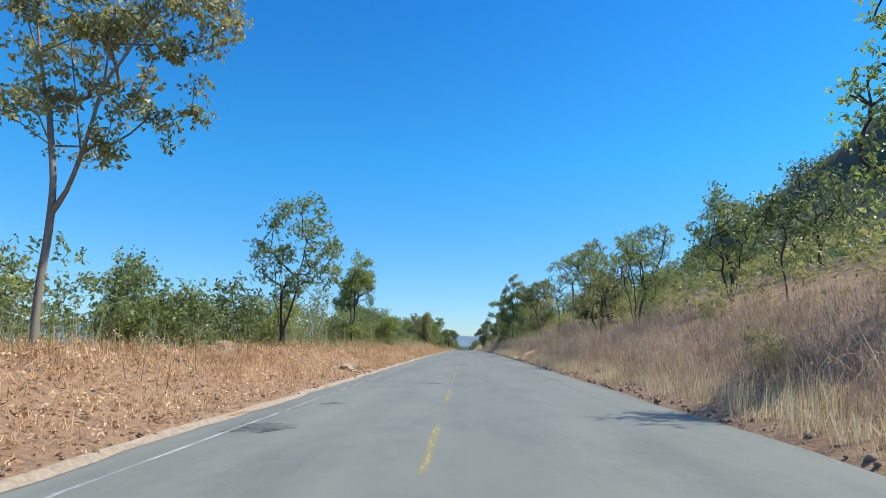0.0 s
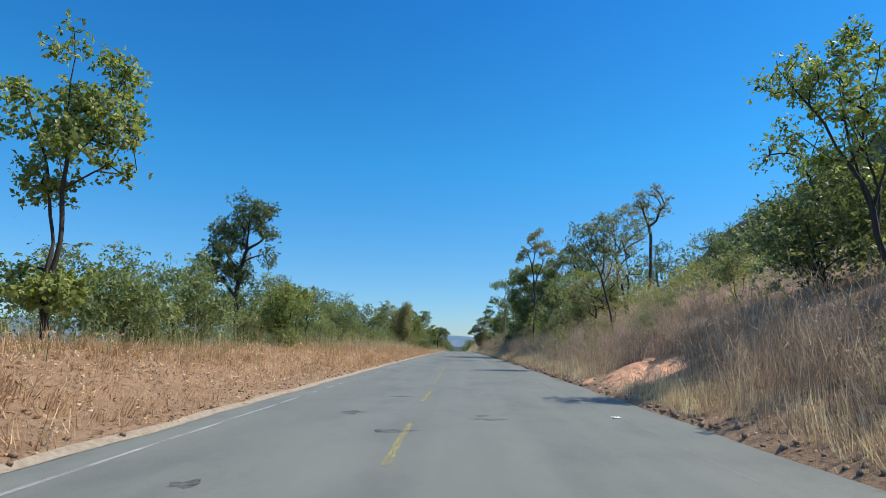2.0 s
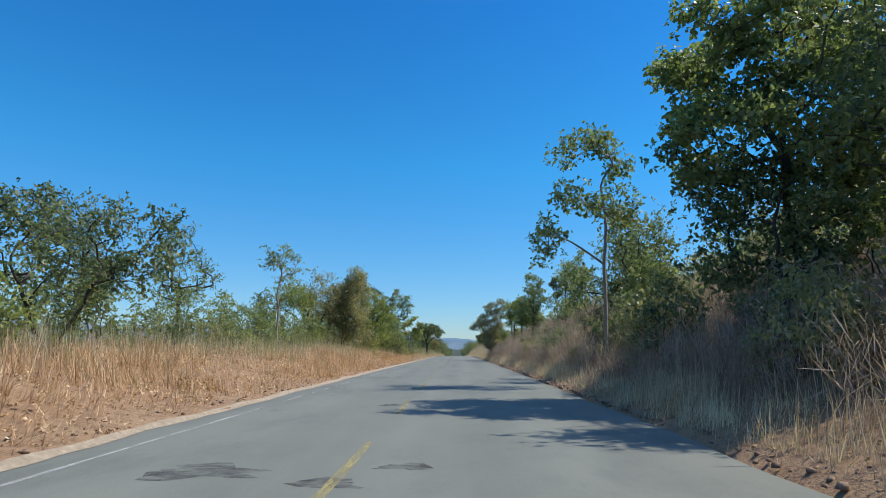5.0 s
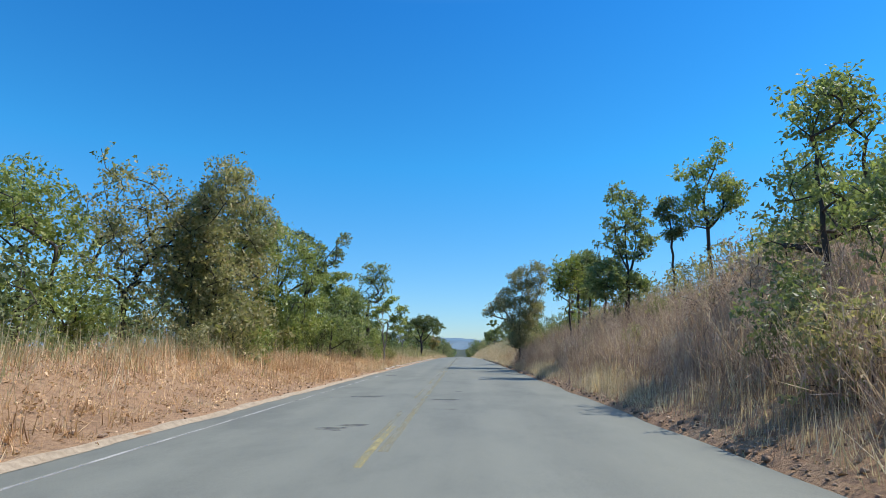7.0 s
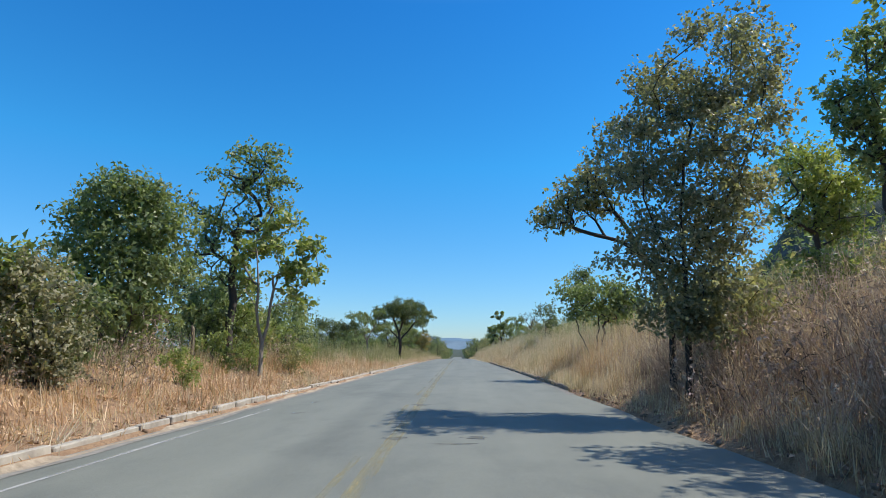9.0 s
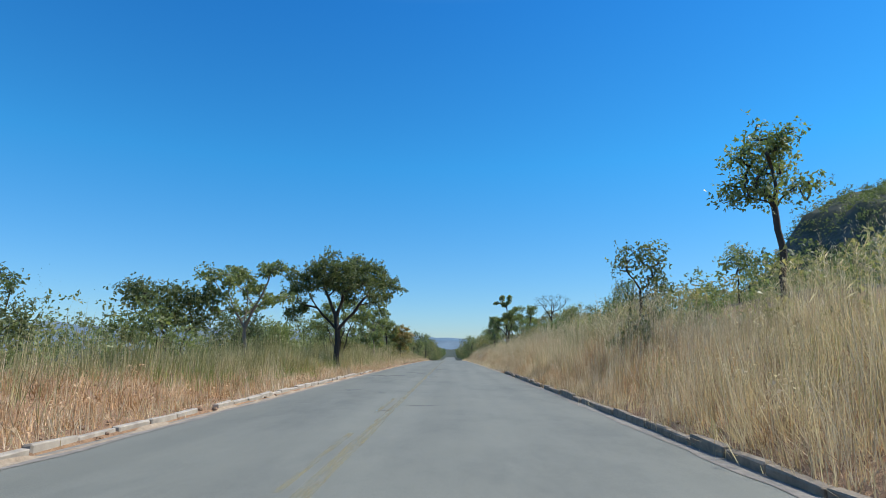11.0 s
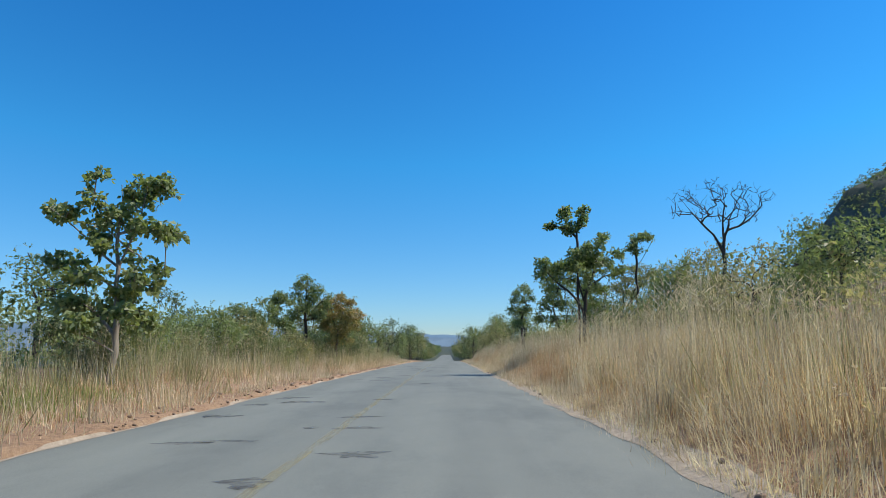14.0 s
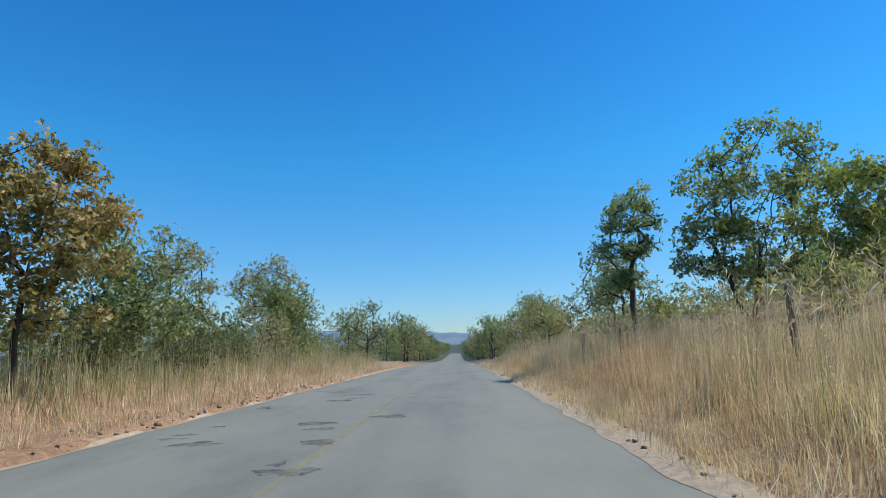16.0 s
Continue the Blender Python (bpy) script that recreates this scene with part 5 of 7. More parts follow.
lefty(9.6, 296.5, 7.6, 3.1, GREEN, "dark narrow leafy tree", 84, tips=150, per=22, spread=0.26, clear=0.2,
      shape=[(0.2, 7.2, 0.43), (-0.5, 6.6, 0.49), (0.8, 6.7, 0.49), (-0.8, 5.8, 0.54), (0.2, 5.8, 0.54), (1.2, 6.0, 0.38), (-1.0, 4.7, 0.54), (-0.1, 4.6, 0.54), (0.7, 4.9, 0.49), (-0.2, 3.4, 0.59), (-0.7, 3.2, 0.49)])
lefty(13.7, 294.4, 8.7, 7.3, GREEN, "broad green tree on the slope", 85, tips=300, per=22, spread=0.28, size=0.15, stems=3, clear=0.1,
      shape=[(-1.7, 6.6, 0.79), (-0.4, 7.6, 0.67), (1.1, 7.8, 0.79), (2.5, 7.9, 0.79), (3.4, 7.3, 0.5), (-1.1, 5.6, 1.04), (0.6, 6.0, 1.14), (2.3, 6.0, 1.04), (3.2, 5.5, 0.79), (-1.9, 4.1, 0.89), (-0.3, 4.1, 1.14), (1.3, 4.0, 1.14), (2.7, 3.8, 0.89), (-2.5, 2.7, 0.79), (-0.9, 2.4, 1.04), (0.7, 2.4, 1.04), (2.3, 2.3, 0.89)])
lefty(16.6, 291.0, 5.5, 3.5, FRESH, "yellow-green tree on the slope", 86, tips=170, per=20, spread=0.28, clear=0.1,
      shape=[(-1.3, 4.6, 0.68), (-0.2, 4.8, 0.68), (0.6, 4.6, 0.76), (-0.8, 3.4, 0.89), (0.1, 2.9, 0.89), (-1.4, 2.1, 0.76), (-0.3, 1.7, 0.76)])

lefty(7.0, 178.0, 4.3, 4.2, GREEN, "dark green bushy tree on the straw bank", 275, tips=120, per=22, clear=0.03, stems=3,
      shape=[(-1.3, 3.5, 0.61), (-0.3, 3.3, 0.83), (1.1, 3.5, 0.83), (-0.8, 2.5, 0.61), (0.5, 2.5, 0.83), (1.5, 2.8, 0.78)])

lefty(11.9, 267.8, 6.5, 1.6, GREEN, "thin crooked tree with a few leaf tufts", 276, tips=36, per=12, spread=0.16, size=0.15, girth=0.6, clear=0.5,
      shape=[(0.7, 6.1, 0.3), (1.2, 6.2, 0.3), (0.5, 5.7, 0.3), (0.8, 5.4, 0.3), (1.5, 6.2, 0.3)],
      limbs=[[(0.6, 0.0), (0.7, 2.0), (0.7, 3.8), (0.8, 5.3), (0.7, 6.0)], [(0.7, 4.3), (1.4, 5.3), (1.7, 5.9)]])

lefty(9.6, 152.6, 4.8, 2.6, DARK, "small crooked tree at the top of the bank", 284, tips=90, per=18, spread=0.18, girth=0.8, clear=0.51,
      shape=[(-1.3, 4.5, 0.3), (-0.8, 4.2, 0.32), (-0.0, 4.2, 0.3), (0.7, 3.9, 0.33), (-0.4, 3.7, 0.33), (-1.0, 3.2, 0.33), (0.3, 3.3, 0.33), (-0.3, 2.8, 0.33)],
      limbs=[[(-0.3, 0.0), (-0.2, 2.5), (-0.6, 3.6), (-1.2, 4.5)], [(-0.2, 2.5), (0.5, 3.7)]])

lefty(15.1, 47.5, 7.8, 5.9, GREEN, "leafy tree with a rounded crown on the slope", 285, tips=150, per=20, spread=0.24, clear=0.21,
      shape=[(-1.6, 6.2, 0.82), (-0.2, 6.6, 0.82), (1.4, 7.0, 0.82), (2.1, 6.2, 0.65), (-2.3, 4.4, 0.74), (-0.7, 4.6, 1.02), (1.0, 4.8, 1.1), (2.1, 4.0, 0.74), (-1.4, 3.0, 0.9), (0.5, 2.8, 1.02), (1.8, 2.4, 0.74)],
      limbs=[[(-0.3, 0.0), (-0.3, 2.5), (-0.4, 5.7)], [(-0.2, 1.7), (1.2, 4.5), (1.6, 6.9)]])
lefty(15.9, 35.0, 6.2, 3.6, GREEN, "dark-limbed tree on the slope", 286, tips=130, per=20, spread=0.22, clear=0.16,
      shape=[(-0.5, 5.4, 0.55), (0.5, 5.5, 0.69), (1.4, 5.6, 0.5), (-1.2, 4.1, 0.5), (-0.0, 4.3, 0.75), (1.1, 4.3, 0.69), (-1.0, 3.1, 0.55), (0.3, 2.9, 0.75), (1.3, 2.6, 0.55), (0.7, 1.6, 0.61)],
      limbs=[[(0.3, 0.0), (0.5, 1.6), (0.0, 3.8), (-0.2, 5.2)], [(0.5, 1.9), (1.3, 4.3)]])
lefty(17.8, 285.0, 5.9, 4.0, OLIVE, "olive tree high on the grassy slope", 287, tips=110, per=20, spread=0.26, clear=0.39,
      shape=[(0.3, 5.3, 0.48), (1.0, 5.5, 0.43), (1.6, 4.8, 0.63), (-0.3, 4.4, 0.63), (0.8, 4.1, 0.72), (-1.1, 3.7, 0.63), (-0.0, 3.0, 0.72)])

# farther along the road: the same kinds again
far_kinds = [tree(-10.5, 309.0, 5.8, 5.0, GREEN, clear=0.12, tips=60, per=24, size=0.15, spread=0.45, tri=True, seed=91, label="green tree farther along the road", group=LT),
             tree(9.2, 318.0, 5.2, 5.2, OLIVE, clear=0.1, tips=60, per=24, size=0.15, spread=0.45, tri=True, seed=92, label="olive tree farther along the road", group=LT),
             tree(-12.5, 318.0, 6.4, 5.6, DARK, clear=0.15, tips=60, per=24, size=0.15, spread=0.45, tri=True, seed=93, label="dark green tree farther along the road", group=LT)]
rngf = np.random.default_rng(77)
for i in range(72):
    y = 300 + i * 3.8 + rngf.uniform(-2, 2)
    side = -1 if i % 2 else 1
    near = 9.2 if y < 360 else 7.0
    place(far_kinds[i % 3], side * (near + abs(rngf.normal(0, 2.4))), y, rngf.uniform(0, 6.28), rngf.uniform(0.75, 1.15) * (1.0 if y < 340 else 1.3))
for i in range(26):
    y = 10 + i * 12 + rngf.uniform(-4, 4)
    side = -1 if i % 2 else 1
    place(far_kinds[i % 3], side * rngf.uniform(18, 27), y, rngf.uniform(0, 6.28), rngf.uniform(0.7, 1.1))

for i in range(13):
    place(far_kinds[i % 3], rngf.uniform(11.5, 17.0), 231 + i * 3.3, rngf.uniform(0, 6.28), rngf.uniform(0.45, 0.65))

# ---- bushes ----
rng0 = np.random.default_rng(11)
WORDS = {GREEN: "green leafy", DARK: "dark green leafy", OLIVE: "olive-brown half-dry", FRESH: "yellow-green leafy", GREY: "grey-brown dry twiggy"}
KINDS = [(GREEN, 2.6, 2.6), (DARK, 3.0, 2.8), (OLIVE, 2.4, 2.6), (GREEN, 3.4, 2.6), (FRESH, 2.0, 2.2), (GREY, 1.7, 2.4)]
first_bush = {}


def bush(x, y, k, turn, scale, tall=1.0):
    at = Vector((x, y, float(ground_z(x, y)) - 0.12))
    if k not in first_bush:
        lf, h, w = KINDS[k]
        ob = tree(x, y, h, w, lf, clear=0.06, tips=44, per=17 if k != 5 else 9, spread=0.25, size=0.13 if k != 5 else 0.07, stems=4, lobes=9, girth=0.8, seed=40 + k, name="bush",
                  label=WORDS[lf] + " bush in the roadside scrub", category="bush", group="roadside bushes", sides=3, tri=True)
        ob.matrix_basis = Matrix.LocRotScale(at, Euler((0, 0, turn)), (scale, scale, scale * tall))
        first_bush[k] = ob
        return
    s = first_bush[k].scale
    copy_thing(first_bush[k], Matrix.LocRotScale(at, Euler((0, 0, turn)), (scale / s[0], scale / s[1], scale * tall / s[2])))


behind = []


def scrub(x, y, k, turn, scale, tall=1.0):
    """A bush too far back to tell apart: kept for the joined scrub."""
    behind.append((x, y, k, turn, scale, tall))


for i in range(124):
    y = 6 + i * 2.6 + rng0.uniform(-1, 1)
    if 204 < y < 233 or y > 300:
        continue
    near = 10.2 if y < 150 else 9.0
    off = abs(rng0.normal(0, 3.0))
    (bush if off < 2.2 else scrub)(-near - off, y, int(rng0.choice([0, 1, 2, 3, 4], p=[0.30, 0.14, 0.14, 0.20, 0.22])), rng0.uniform(0, 6.28), rng0.uniform(0.65, 1.2))
for i in range(96):
    y = 4 + i * 2.75 + rng0.uniform(-1, 1)
    if y > 150:
        continue
    scrub(-12.4 - abs(rng0.normal(0, 1.6)), y, int(rng0.choice([0, 3, 4, 2], p=[0.3, 0.25, 0.33, 0.12])), rng0.uniform(0, 6.28), rng0.uniform(1.0, 1.3), rng0.uniform(1.0, 1.3))
for i in range(46):
    y = 56 + i * 1.7 + rng0.uniform(-0.8, 0.8)
    bush((6.2 if y > 59 else 9.5) + abs(rng0.normal(0, 1.6)), y, int(rng0.choice([1, 2, 0, 5], p=[0.3, 0.35, 0.15, 0.2] if y > 92 else [0.0, 0.3, 0.1, 0.6])), rng0.uniform(0, 6.28), rng0.uniform(0.4, 0.75))
for i in range(20):
    scrub(-rng0.uniform(13.5, 20.0), 200 + i * 1.9, int(rng0.choice([0, 3, 1])), rng0.uniform(0, 6.28), rng0.uniform(1.0, 1.5), 1.1)
for i in range(116):
    y = 201 + i * 1.1
    near = 12.6 if y < 236 else 10.4
    scrub(-near - abs(rng0.normal(0, 2.2)), y, int(rng0.choice([0, 1, 2, 3], p=[0.2, 0.45, 0.2, 0.15])), rng0.uniform(0, 6.28), rng0.uniform(1.0, 1.6) * (1.0 if y < 228 or y > 268 else 0.65), rng0.uniform(0.9, 1.2))
for i in range(40):
    y = 226 + i * 2.6
    scrub(11.5 + abs(rng0.normal(0, 4.0)), y, int(rng0.choice([0, 1, 2, 3], p=[0.3, 0.2, 0.25, 0.25])), rng0.uniform(0, 6.28), rng0.uniform(0.7, 1.2))
rngt = np.random.default_rng(303)
for i in range(32):
    scrub(rngt.uniform(12.5, 18.0), 14 + i * 1.0, int(rngt.choice([0, 2, 3, 4])), rngt.uniform(0, 6.28), rngt.uniform(0.6, 0.95))
for i in range(16):
    bush(rngt.uniform(7.0, 10.5), 75 + i * 1.2, int(rngt.choice([2, 4, 5, 2])), rngt.uniform(0, 6.28), rngt.uniform(0.75, 1.0), rngt.uniform(0.9, 1.25))
for i in range(12):
    bush(rngt.uniform(6.4, 9.0), 93 + i * 1.0, int(rngt.choice([2, 5, 1])), rngt.uniform(0, 6.28), rngt.uniform(0.6, 0.9), 1.1)
for i in range(75):
    scrub(rngt.uniform(9.0, 13.5), 14 + i * 0.85, int(rngt.choice([0, 2, 3, 4], p=[0.3, 0.25, 0.15, 0.3])), rngt.uniform(0, 6.28), rngt.uniform(0.55, 0.9), rngt.uniform(0.9, 1.2))
for i in range(18):
    bush(-rngt.uniform(8.4, 11.0), 268 + i * 1.8, int(rngt.choice([0, 1, 3, 2])), rngt.uniform(0, 6.28), rngt.uniform(0.7, 1.05))
for bx, by in ((7.4, 203.5), (8.6, 206.0), (7.0, 208.2), (9.0, 213.5), (8.2, 219.0), (9.6, 226.0)):
    bush(bx, by, int(rngt.choice([2, 5])), rngt.uniform(0, 6.28), rngt.uniform(0.5, 0.75))
for i in range(95):
    y = 22 + i * 0.86 + rngt.uniform(-1, 1)
    scrub(9.6 + rngt.uniform(0, 1) ** 1.4 * 7.0, y, int(rngt.choice([0, 2, 3, 4, 1], p=[0.3, 0.2, 0.2, 0.2, 0.1])), rngt.uniform(0, 6.28), rngt.uniform(0.6, 1.05), rngt.uniform(0.8, 1.15))
for i in range(9):
    bush(-rng0.uniform(8.2, 9.6), 138 + i * 1.7, int(rng0.choice([4, 0, 2])), rng0.uniform(0, 6.28), rng0.uniform(0.45, 1.25), rng0.uniform(0.8, 1.4))
for bx, by in ((5.7, 161.6), (6.5, 163.2), (6.0, 160.2), (7.4, 161.4), (5.9, 163.6), (7.2, 165.0), (8.2, 157.4)):
    bush(bx, by, int(rng0.choice([5, 5, 2])), rng0.uniform(0, 6.28), rng0.uniform(0.8, 1.0))
for i in range(16):
    bush(-rng0.uniform(8.6, 12.0), 149 + i * 2.7, int(rng0.choice([0, 3, 4, 4])), rng0.uniform(0, 6.28), rng0.uniform(1.0, 1.35), 1.15)
for i in range(30):
    bush(rng0.uniform(6.6, 12.0), 96 + i * 2.5, 5, rng0.uniform(0, 6.28), rng0.uniform(0.8, 1.2))
for i in range(14):
    bush(-rng0.uniform(6.6, 9.0), 157 + i * 2.4, int(rng0.choice([0, 4, 2, 5])), rng0.uniform(0, 6.28), rng0.uniform(0.45, 0.75))
for i in range(34):
    y = 4 + i * 4.8 + rng0.uniform(-2, 2)
    bush(5.9 + abs(rng0.normal(0, 2.4)), y, int(rng0.choice([5, 2], p=[0.7, 0.3])), rng0.uniform(0, 6.28), rng0.uniform(0.35, 0.7))
for i in range(100):
    y = 5 + i * 3.2 + rng0.uniform(-1, 1)
    near = (8.6 if y > 92 else 10.6) if y < 176 else 11.0
    pick = [0.2, 0.22, 0.22, 0.14, 0.04, 0.18] if y < 176 else [0.25, 0.25, 0.25, 0.2, 0.05, 0.0]
    off = abs(rng0.normal(0, 3.5))
    (bush if off < 1.8 else scrub)(near + off, y, int(rng0.choice(6, p=pick)), rng0.uniform(0, 6.28), rng0.uniform(0.6, 1.15))
# low growth that closes the foot of the trees on the verge
rngl = np.random.default_rng(404)
for i in range(11):
    scrub(-rngl.uniform(9.4, 10.8), 45 + i * 2.5, int(rngl.choice([0, 3, 4])), rngl.uniform(0, 6.28), rngl.uniform(0.95, 1.2), 1.1)
for i in range(15):
    bush(-rngl.uniform(7.8, 10.2), 158 + i * 1.8, int(rngl.choice([1, 0, 3, 5])), rngl.uniform(0, 6.28), rngl.uniform(0.65, 1.0), 1.1)
for i in range(20):
    scrub(-rngl.uniform(9.2, 11.5), 240 + i * 2.2, int(rngl.choice([2, 0, 1, 0])), rngl.uniform(0, 6.28), rngl.uniform(0.8, 1.1))
for i in range(14):
    scrub(-rngl.uniform(9.6, 12.0), 203 + i * 2.5, int(rngl.choice([2, 0, 1, 5])), rngl.uniform(0, 6.28), rngl.uniform(0.5, 0.8))
for i in range(26):
    scrub(rngl.uniform(12.0, 19.0), 254 + i * 1.2, int(rngl.choice([2, 2, 5, 0])), rngl.uniform(0, 6.28), rngl.uniform(0.75, 1.1))


# ---- scrub, woods and grass that nobody could count ----
for k in sorted(set(b[2] for b in behind)):
    crown = first_bush[k].children[1].data
    co = np.empty(len(crown.vertices) * 3, np.float32)
    crown.vertices.foreach_get("co", co)
    co = co.reshape(-1, 3)
    rows = []
    for x, y, kk, turn, scale, tall in behind:
        if kk == k:
            c, s = math.cos(turn) * scale, math.sin(turn) * scale
            rows.append(np.stack([c * co[:, 0] - s * co[:, 1] + x, s * co[:, 0] + c * co[:, 1] + y, co[:, 2] * scale * tall + float(ground_z(x, y)) - 0.12], 1))
    v = np.concatenate(rows)
    tagged(new("scrub", mesh_np("scrub", v, np.arange(len(v)).reshape(-1, 3), KINDS[k][0])), WORDS[KINDS[k][0]] + " scrub behind the roadside bushes", "scrub", kind="stuff")

def clumps(rng, x, y, rise, count, spread, size):
    c = np.stack([x, y, ground_z(x, y) + rise], 1)
    return leaves(rng, c, count, spread, size, tri=True)


def off_cut(x, y):
    """1 where plants grow, near 0 over the bare earth cut in the bank."""
    return np.clip(np.hypot((x - 5.9) / 1.5, (y - 52.3) / 2.9) - 0.75, 0.02, 0.3) / 0.3


def stuff(name, vq, mat, label, category):
    return tagged(new(name, mesh_np(name, vq[0], vq[1], mat)), label, category, kind="stuff")


n = 2300
x = -10.5 - np.abs(rng0.normal(0, 5, n))
y = rng0.uniform(2, 340, n)
rise = rng0.uniform(0.2, 2.9, n) * np.where((y > 200) & (y < 236) & (x > -14), 0.3, 1)
y, x, rise, yb, xb, rb = y[y < 150], x[y < 150], rise[y < 150], y[y >= 150], x[y >= 150], rise[y >= 150]
stuff("undergrowth", clumps(rng0, x, y, rise, 38, 0.28, 0.11), GREEN, "dense green undergrowth behind the verge", "undergrowth")
stuff("undergrowth", clumps(rng0, x[:420] - 0.6, y[:420] + 1.5, rise[:420], 40, 0.28, 0.10), FRESH, "yellow-green undergrowth behind the verge", "undergrowth")
stuff("undergrowth", clumps(rng0, xb, yb, rb, 40, 0.28, 0.11), GREEN, "dense green undergrowth behind the tall grass", "undergrowth")
n = 2300
x = 9.6 + np.abs(rng0.normal(0, 8, n))
y = rng0.uniform(2, 340, n)
stuff("undergrowth", clumps(rng0, x, y, rng0.uniform(0.1, 1.9, n), 44, 0.3, 0.11), OLIVE, "dense olive undergrowth on the slope", "undergrowth")
# far woods along the road and over the plain
n = 1700
side = np.where(rng0.uniform(0, 1, n) < 0.6, -1, 1)
y = rng0.uniform(-20, 340, n)
x = side * rng0.uniform(16, 36, n)
stuff("far_woods", clumps(rng0, x, y, rng0.uniform(0.3, 3.2, n), 40, 0.42, 0.17), DARK, "dark scrub woods behind the roadside bushes", "woods")
n = 2600
side = rng0.choice([-1, 1], n)
y = rng0.uniform(-20, 420, n)
x = side * (20 + np.abs(rng0.normal(0, 28, n)))
stuff("far_woods", clumps(rng0, x, y, rng0.uniform(0.5, 3.8, n), 32, 0.6, 0.24), GREEN, "woods behind the roadside scrub", "woods")
n = 2000
side = rng0.choice([-1, 1], n)
y = rng0.uniform(400, 1000, n)
x = side * (8 + rng0.exponential(14, n))
stuff("far_woods", clumps(rng0, x, y, rng0.uniform(0.5, 6.5, n), 26, 1.1, 0.6), DARK, "dark woods far along the road", "woods")
n = 4200
x = 30 + 108 * rng0.uniform(0, 1, n) ** 0.75
y = rng0.uniform(20, 620, n)
stuff("hillside_woods", clumps(rng0, x, y, rng0.uniform(0.3, 2.6, n), 40, 1.1, 0.42), DARK, "dark scrub woods on the hillside", "woods")
n = 3000
x = 135 + 210 * rngl.uniform(0, 1, n)
y = rngl.uniform(380, 640, n)
stuff("hillside_woods", clumps(rngl, x, y, rngl.uniform(0.3, 3.6, n) + np.where(rngl.uniform(0, 1, n) < 0.05, 4, 0), 30, 1.7, 0.75), DARK, "dark scrub on the far rocky hill", "woods")

n = 15500
x = -4.55 - rng0.uniform(0, 1, n) ** 0.9 * 5.2
y = 1 + 319 * rng0.uniform(0, 1, n) ** 1.15
low = np.interp(y, [0, 25, 60, 120, 190, 215], [0.27, 0.36, 0.45, 0.66, 0.62, 0.36]) * np.clip((-4.3 - x) / 0.9, 0.4, 1) * np.clip(0.8 + 0.5 * smooth_noise(x * 1.2, y * 0.5, 6) + 0.6 * smooth_noise(x * 0.6, y * 0.22, 31) + 0.3 * smooth_noise(x * 3.1, y * 1.9, 33), 0.3, 1.8)
stuff("dry_grass", blades(rng0, x, y, low * rng0.uniform(0.6, 1.3, n), 0.75, 0.021, 12, 0.11), RUSSET, "russet dry grass on the verge", "grass")
n = 6200
x = -4.65 - rng0.uniform(0, 1, n) ** 0.9 * 5.6
y = 2 + 238 * rng0.uniform(0, 1, n) ** 1.35
rise = np.abs(rng0.normal(0, 0.13, n)) * np.clip(0.9 + 0.9 * smooth_noise(x * 0.9, y * 0.45, 61), 0.2, 2.0) + 0.02
stuff("dry_tufts", clumps(rng0, x, y, rise, 15, 0.11, 0.05), RUSSET, "withered low russet tufts and dead leaves on the verge", "grass")
n = 22000
x = -4.5 - rng0.uniform(0, 1, n) * 6.0
y = 1 + 229 * rng0.uniform(0, 1, n) ** 1.3
stuff("leaf_litter", fallen(rng0, x, y, 0.042), LITTER, "fallen brown leaves on the verge", "leaf litter")
n = 1900
y = rng0.uniform(1, 150, n)
x = -10.4 + rng0.normal(0, 1.2, n)
stuff("tall_grass", blades(rng0, x, y, rng0.uniform(0.5, 1.9, n) * np.clip(0.7 + 0.8 * smooth_noise(x * 0.5, y * 0.35, 21), 0.2, 1.4), 0.25, 0.018, 7, 0.16), GREENGRASS, "tall pale green stalks before the scrub", "grass")
n = 3600
y = 300 * rng0.uniform(0, 1, n) ** 0.6 + 30
x = -9.6 + rng0.normal(0, 1.3, n) + np.interp(y, [180, 230], [0, 1.2])
stuff("tall_grass", blades(rng0, x, y, rng0.uniform(0.6, 1.5, n) * np.clip(0.85 + 0.7 * smooth_noise(x * 0.7, y * 0.4, 41), 0.25, 1.5) * np.interp(y, [150, 200], [0.8, 1.25]), 0.3, 0.018, 9, 0.12), GREENGRASS, "tall green and straw grass behind the verge", "grass")
n = 2300
y = rng0.uniform(70, 330, n)
x = -8.6 + rng0.normal(0, 1.0, n) + np.interp(y, [180, 230], [0, 1.0])
stuff("pale_grass", blades(rng0, x, y, rng0.uniform(0.6, 1.4, n), 0.25, 0.014, 8, 0.14), STRAW, "pale dry grass behind the verge", "grass")
n = 12000
y = rng0.uniform(168, 320, n)
x = 4.7 + rng0.uniform(0, 1, n) * 6.0 - np.interp(y, [225, 245], [0, 0.4])
tall = np.clip((x - 4.1) / 1.8, 0.25, 1) * rng0.uniform(0.7, 1.55, n) * np.clip(0.95 + 0.45 * smooth_noise(x * 1.1, y * 0.55, 12) + 0.5 * smooth_noise(x * 2.6, y * 2.1, 14), 0.25, 1.75)
kindly = smooth_noise(x * 0.45, y * 0.21, 23) + 0.5 * smooth_noise(x * 1.3, y * 0.9, 24) + 0.14 * (x - 7.5) + rng0.normal(0, 0.35, n)
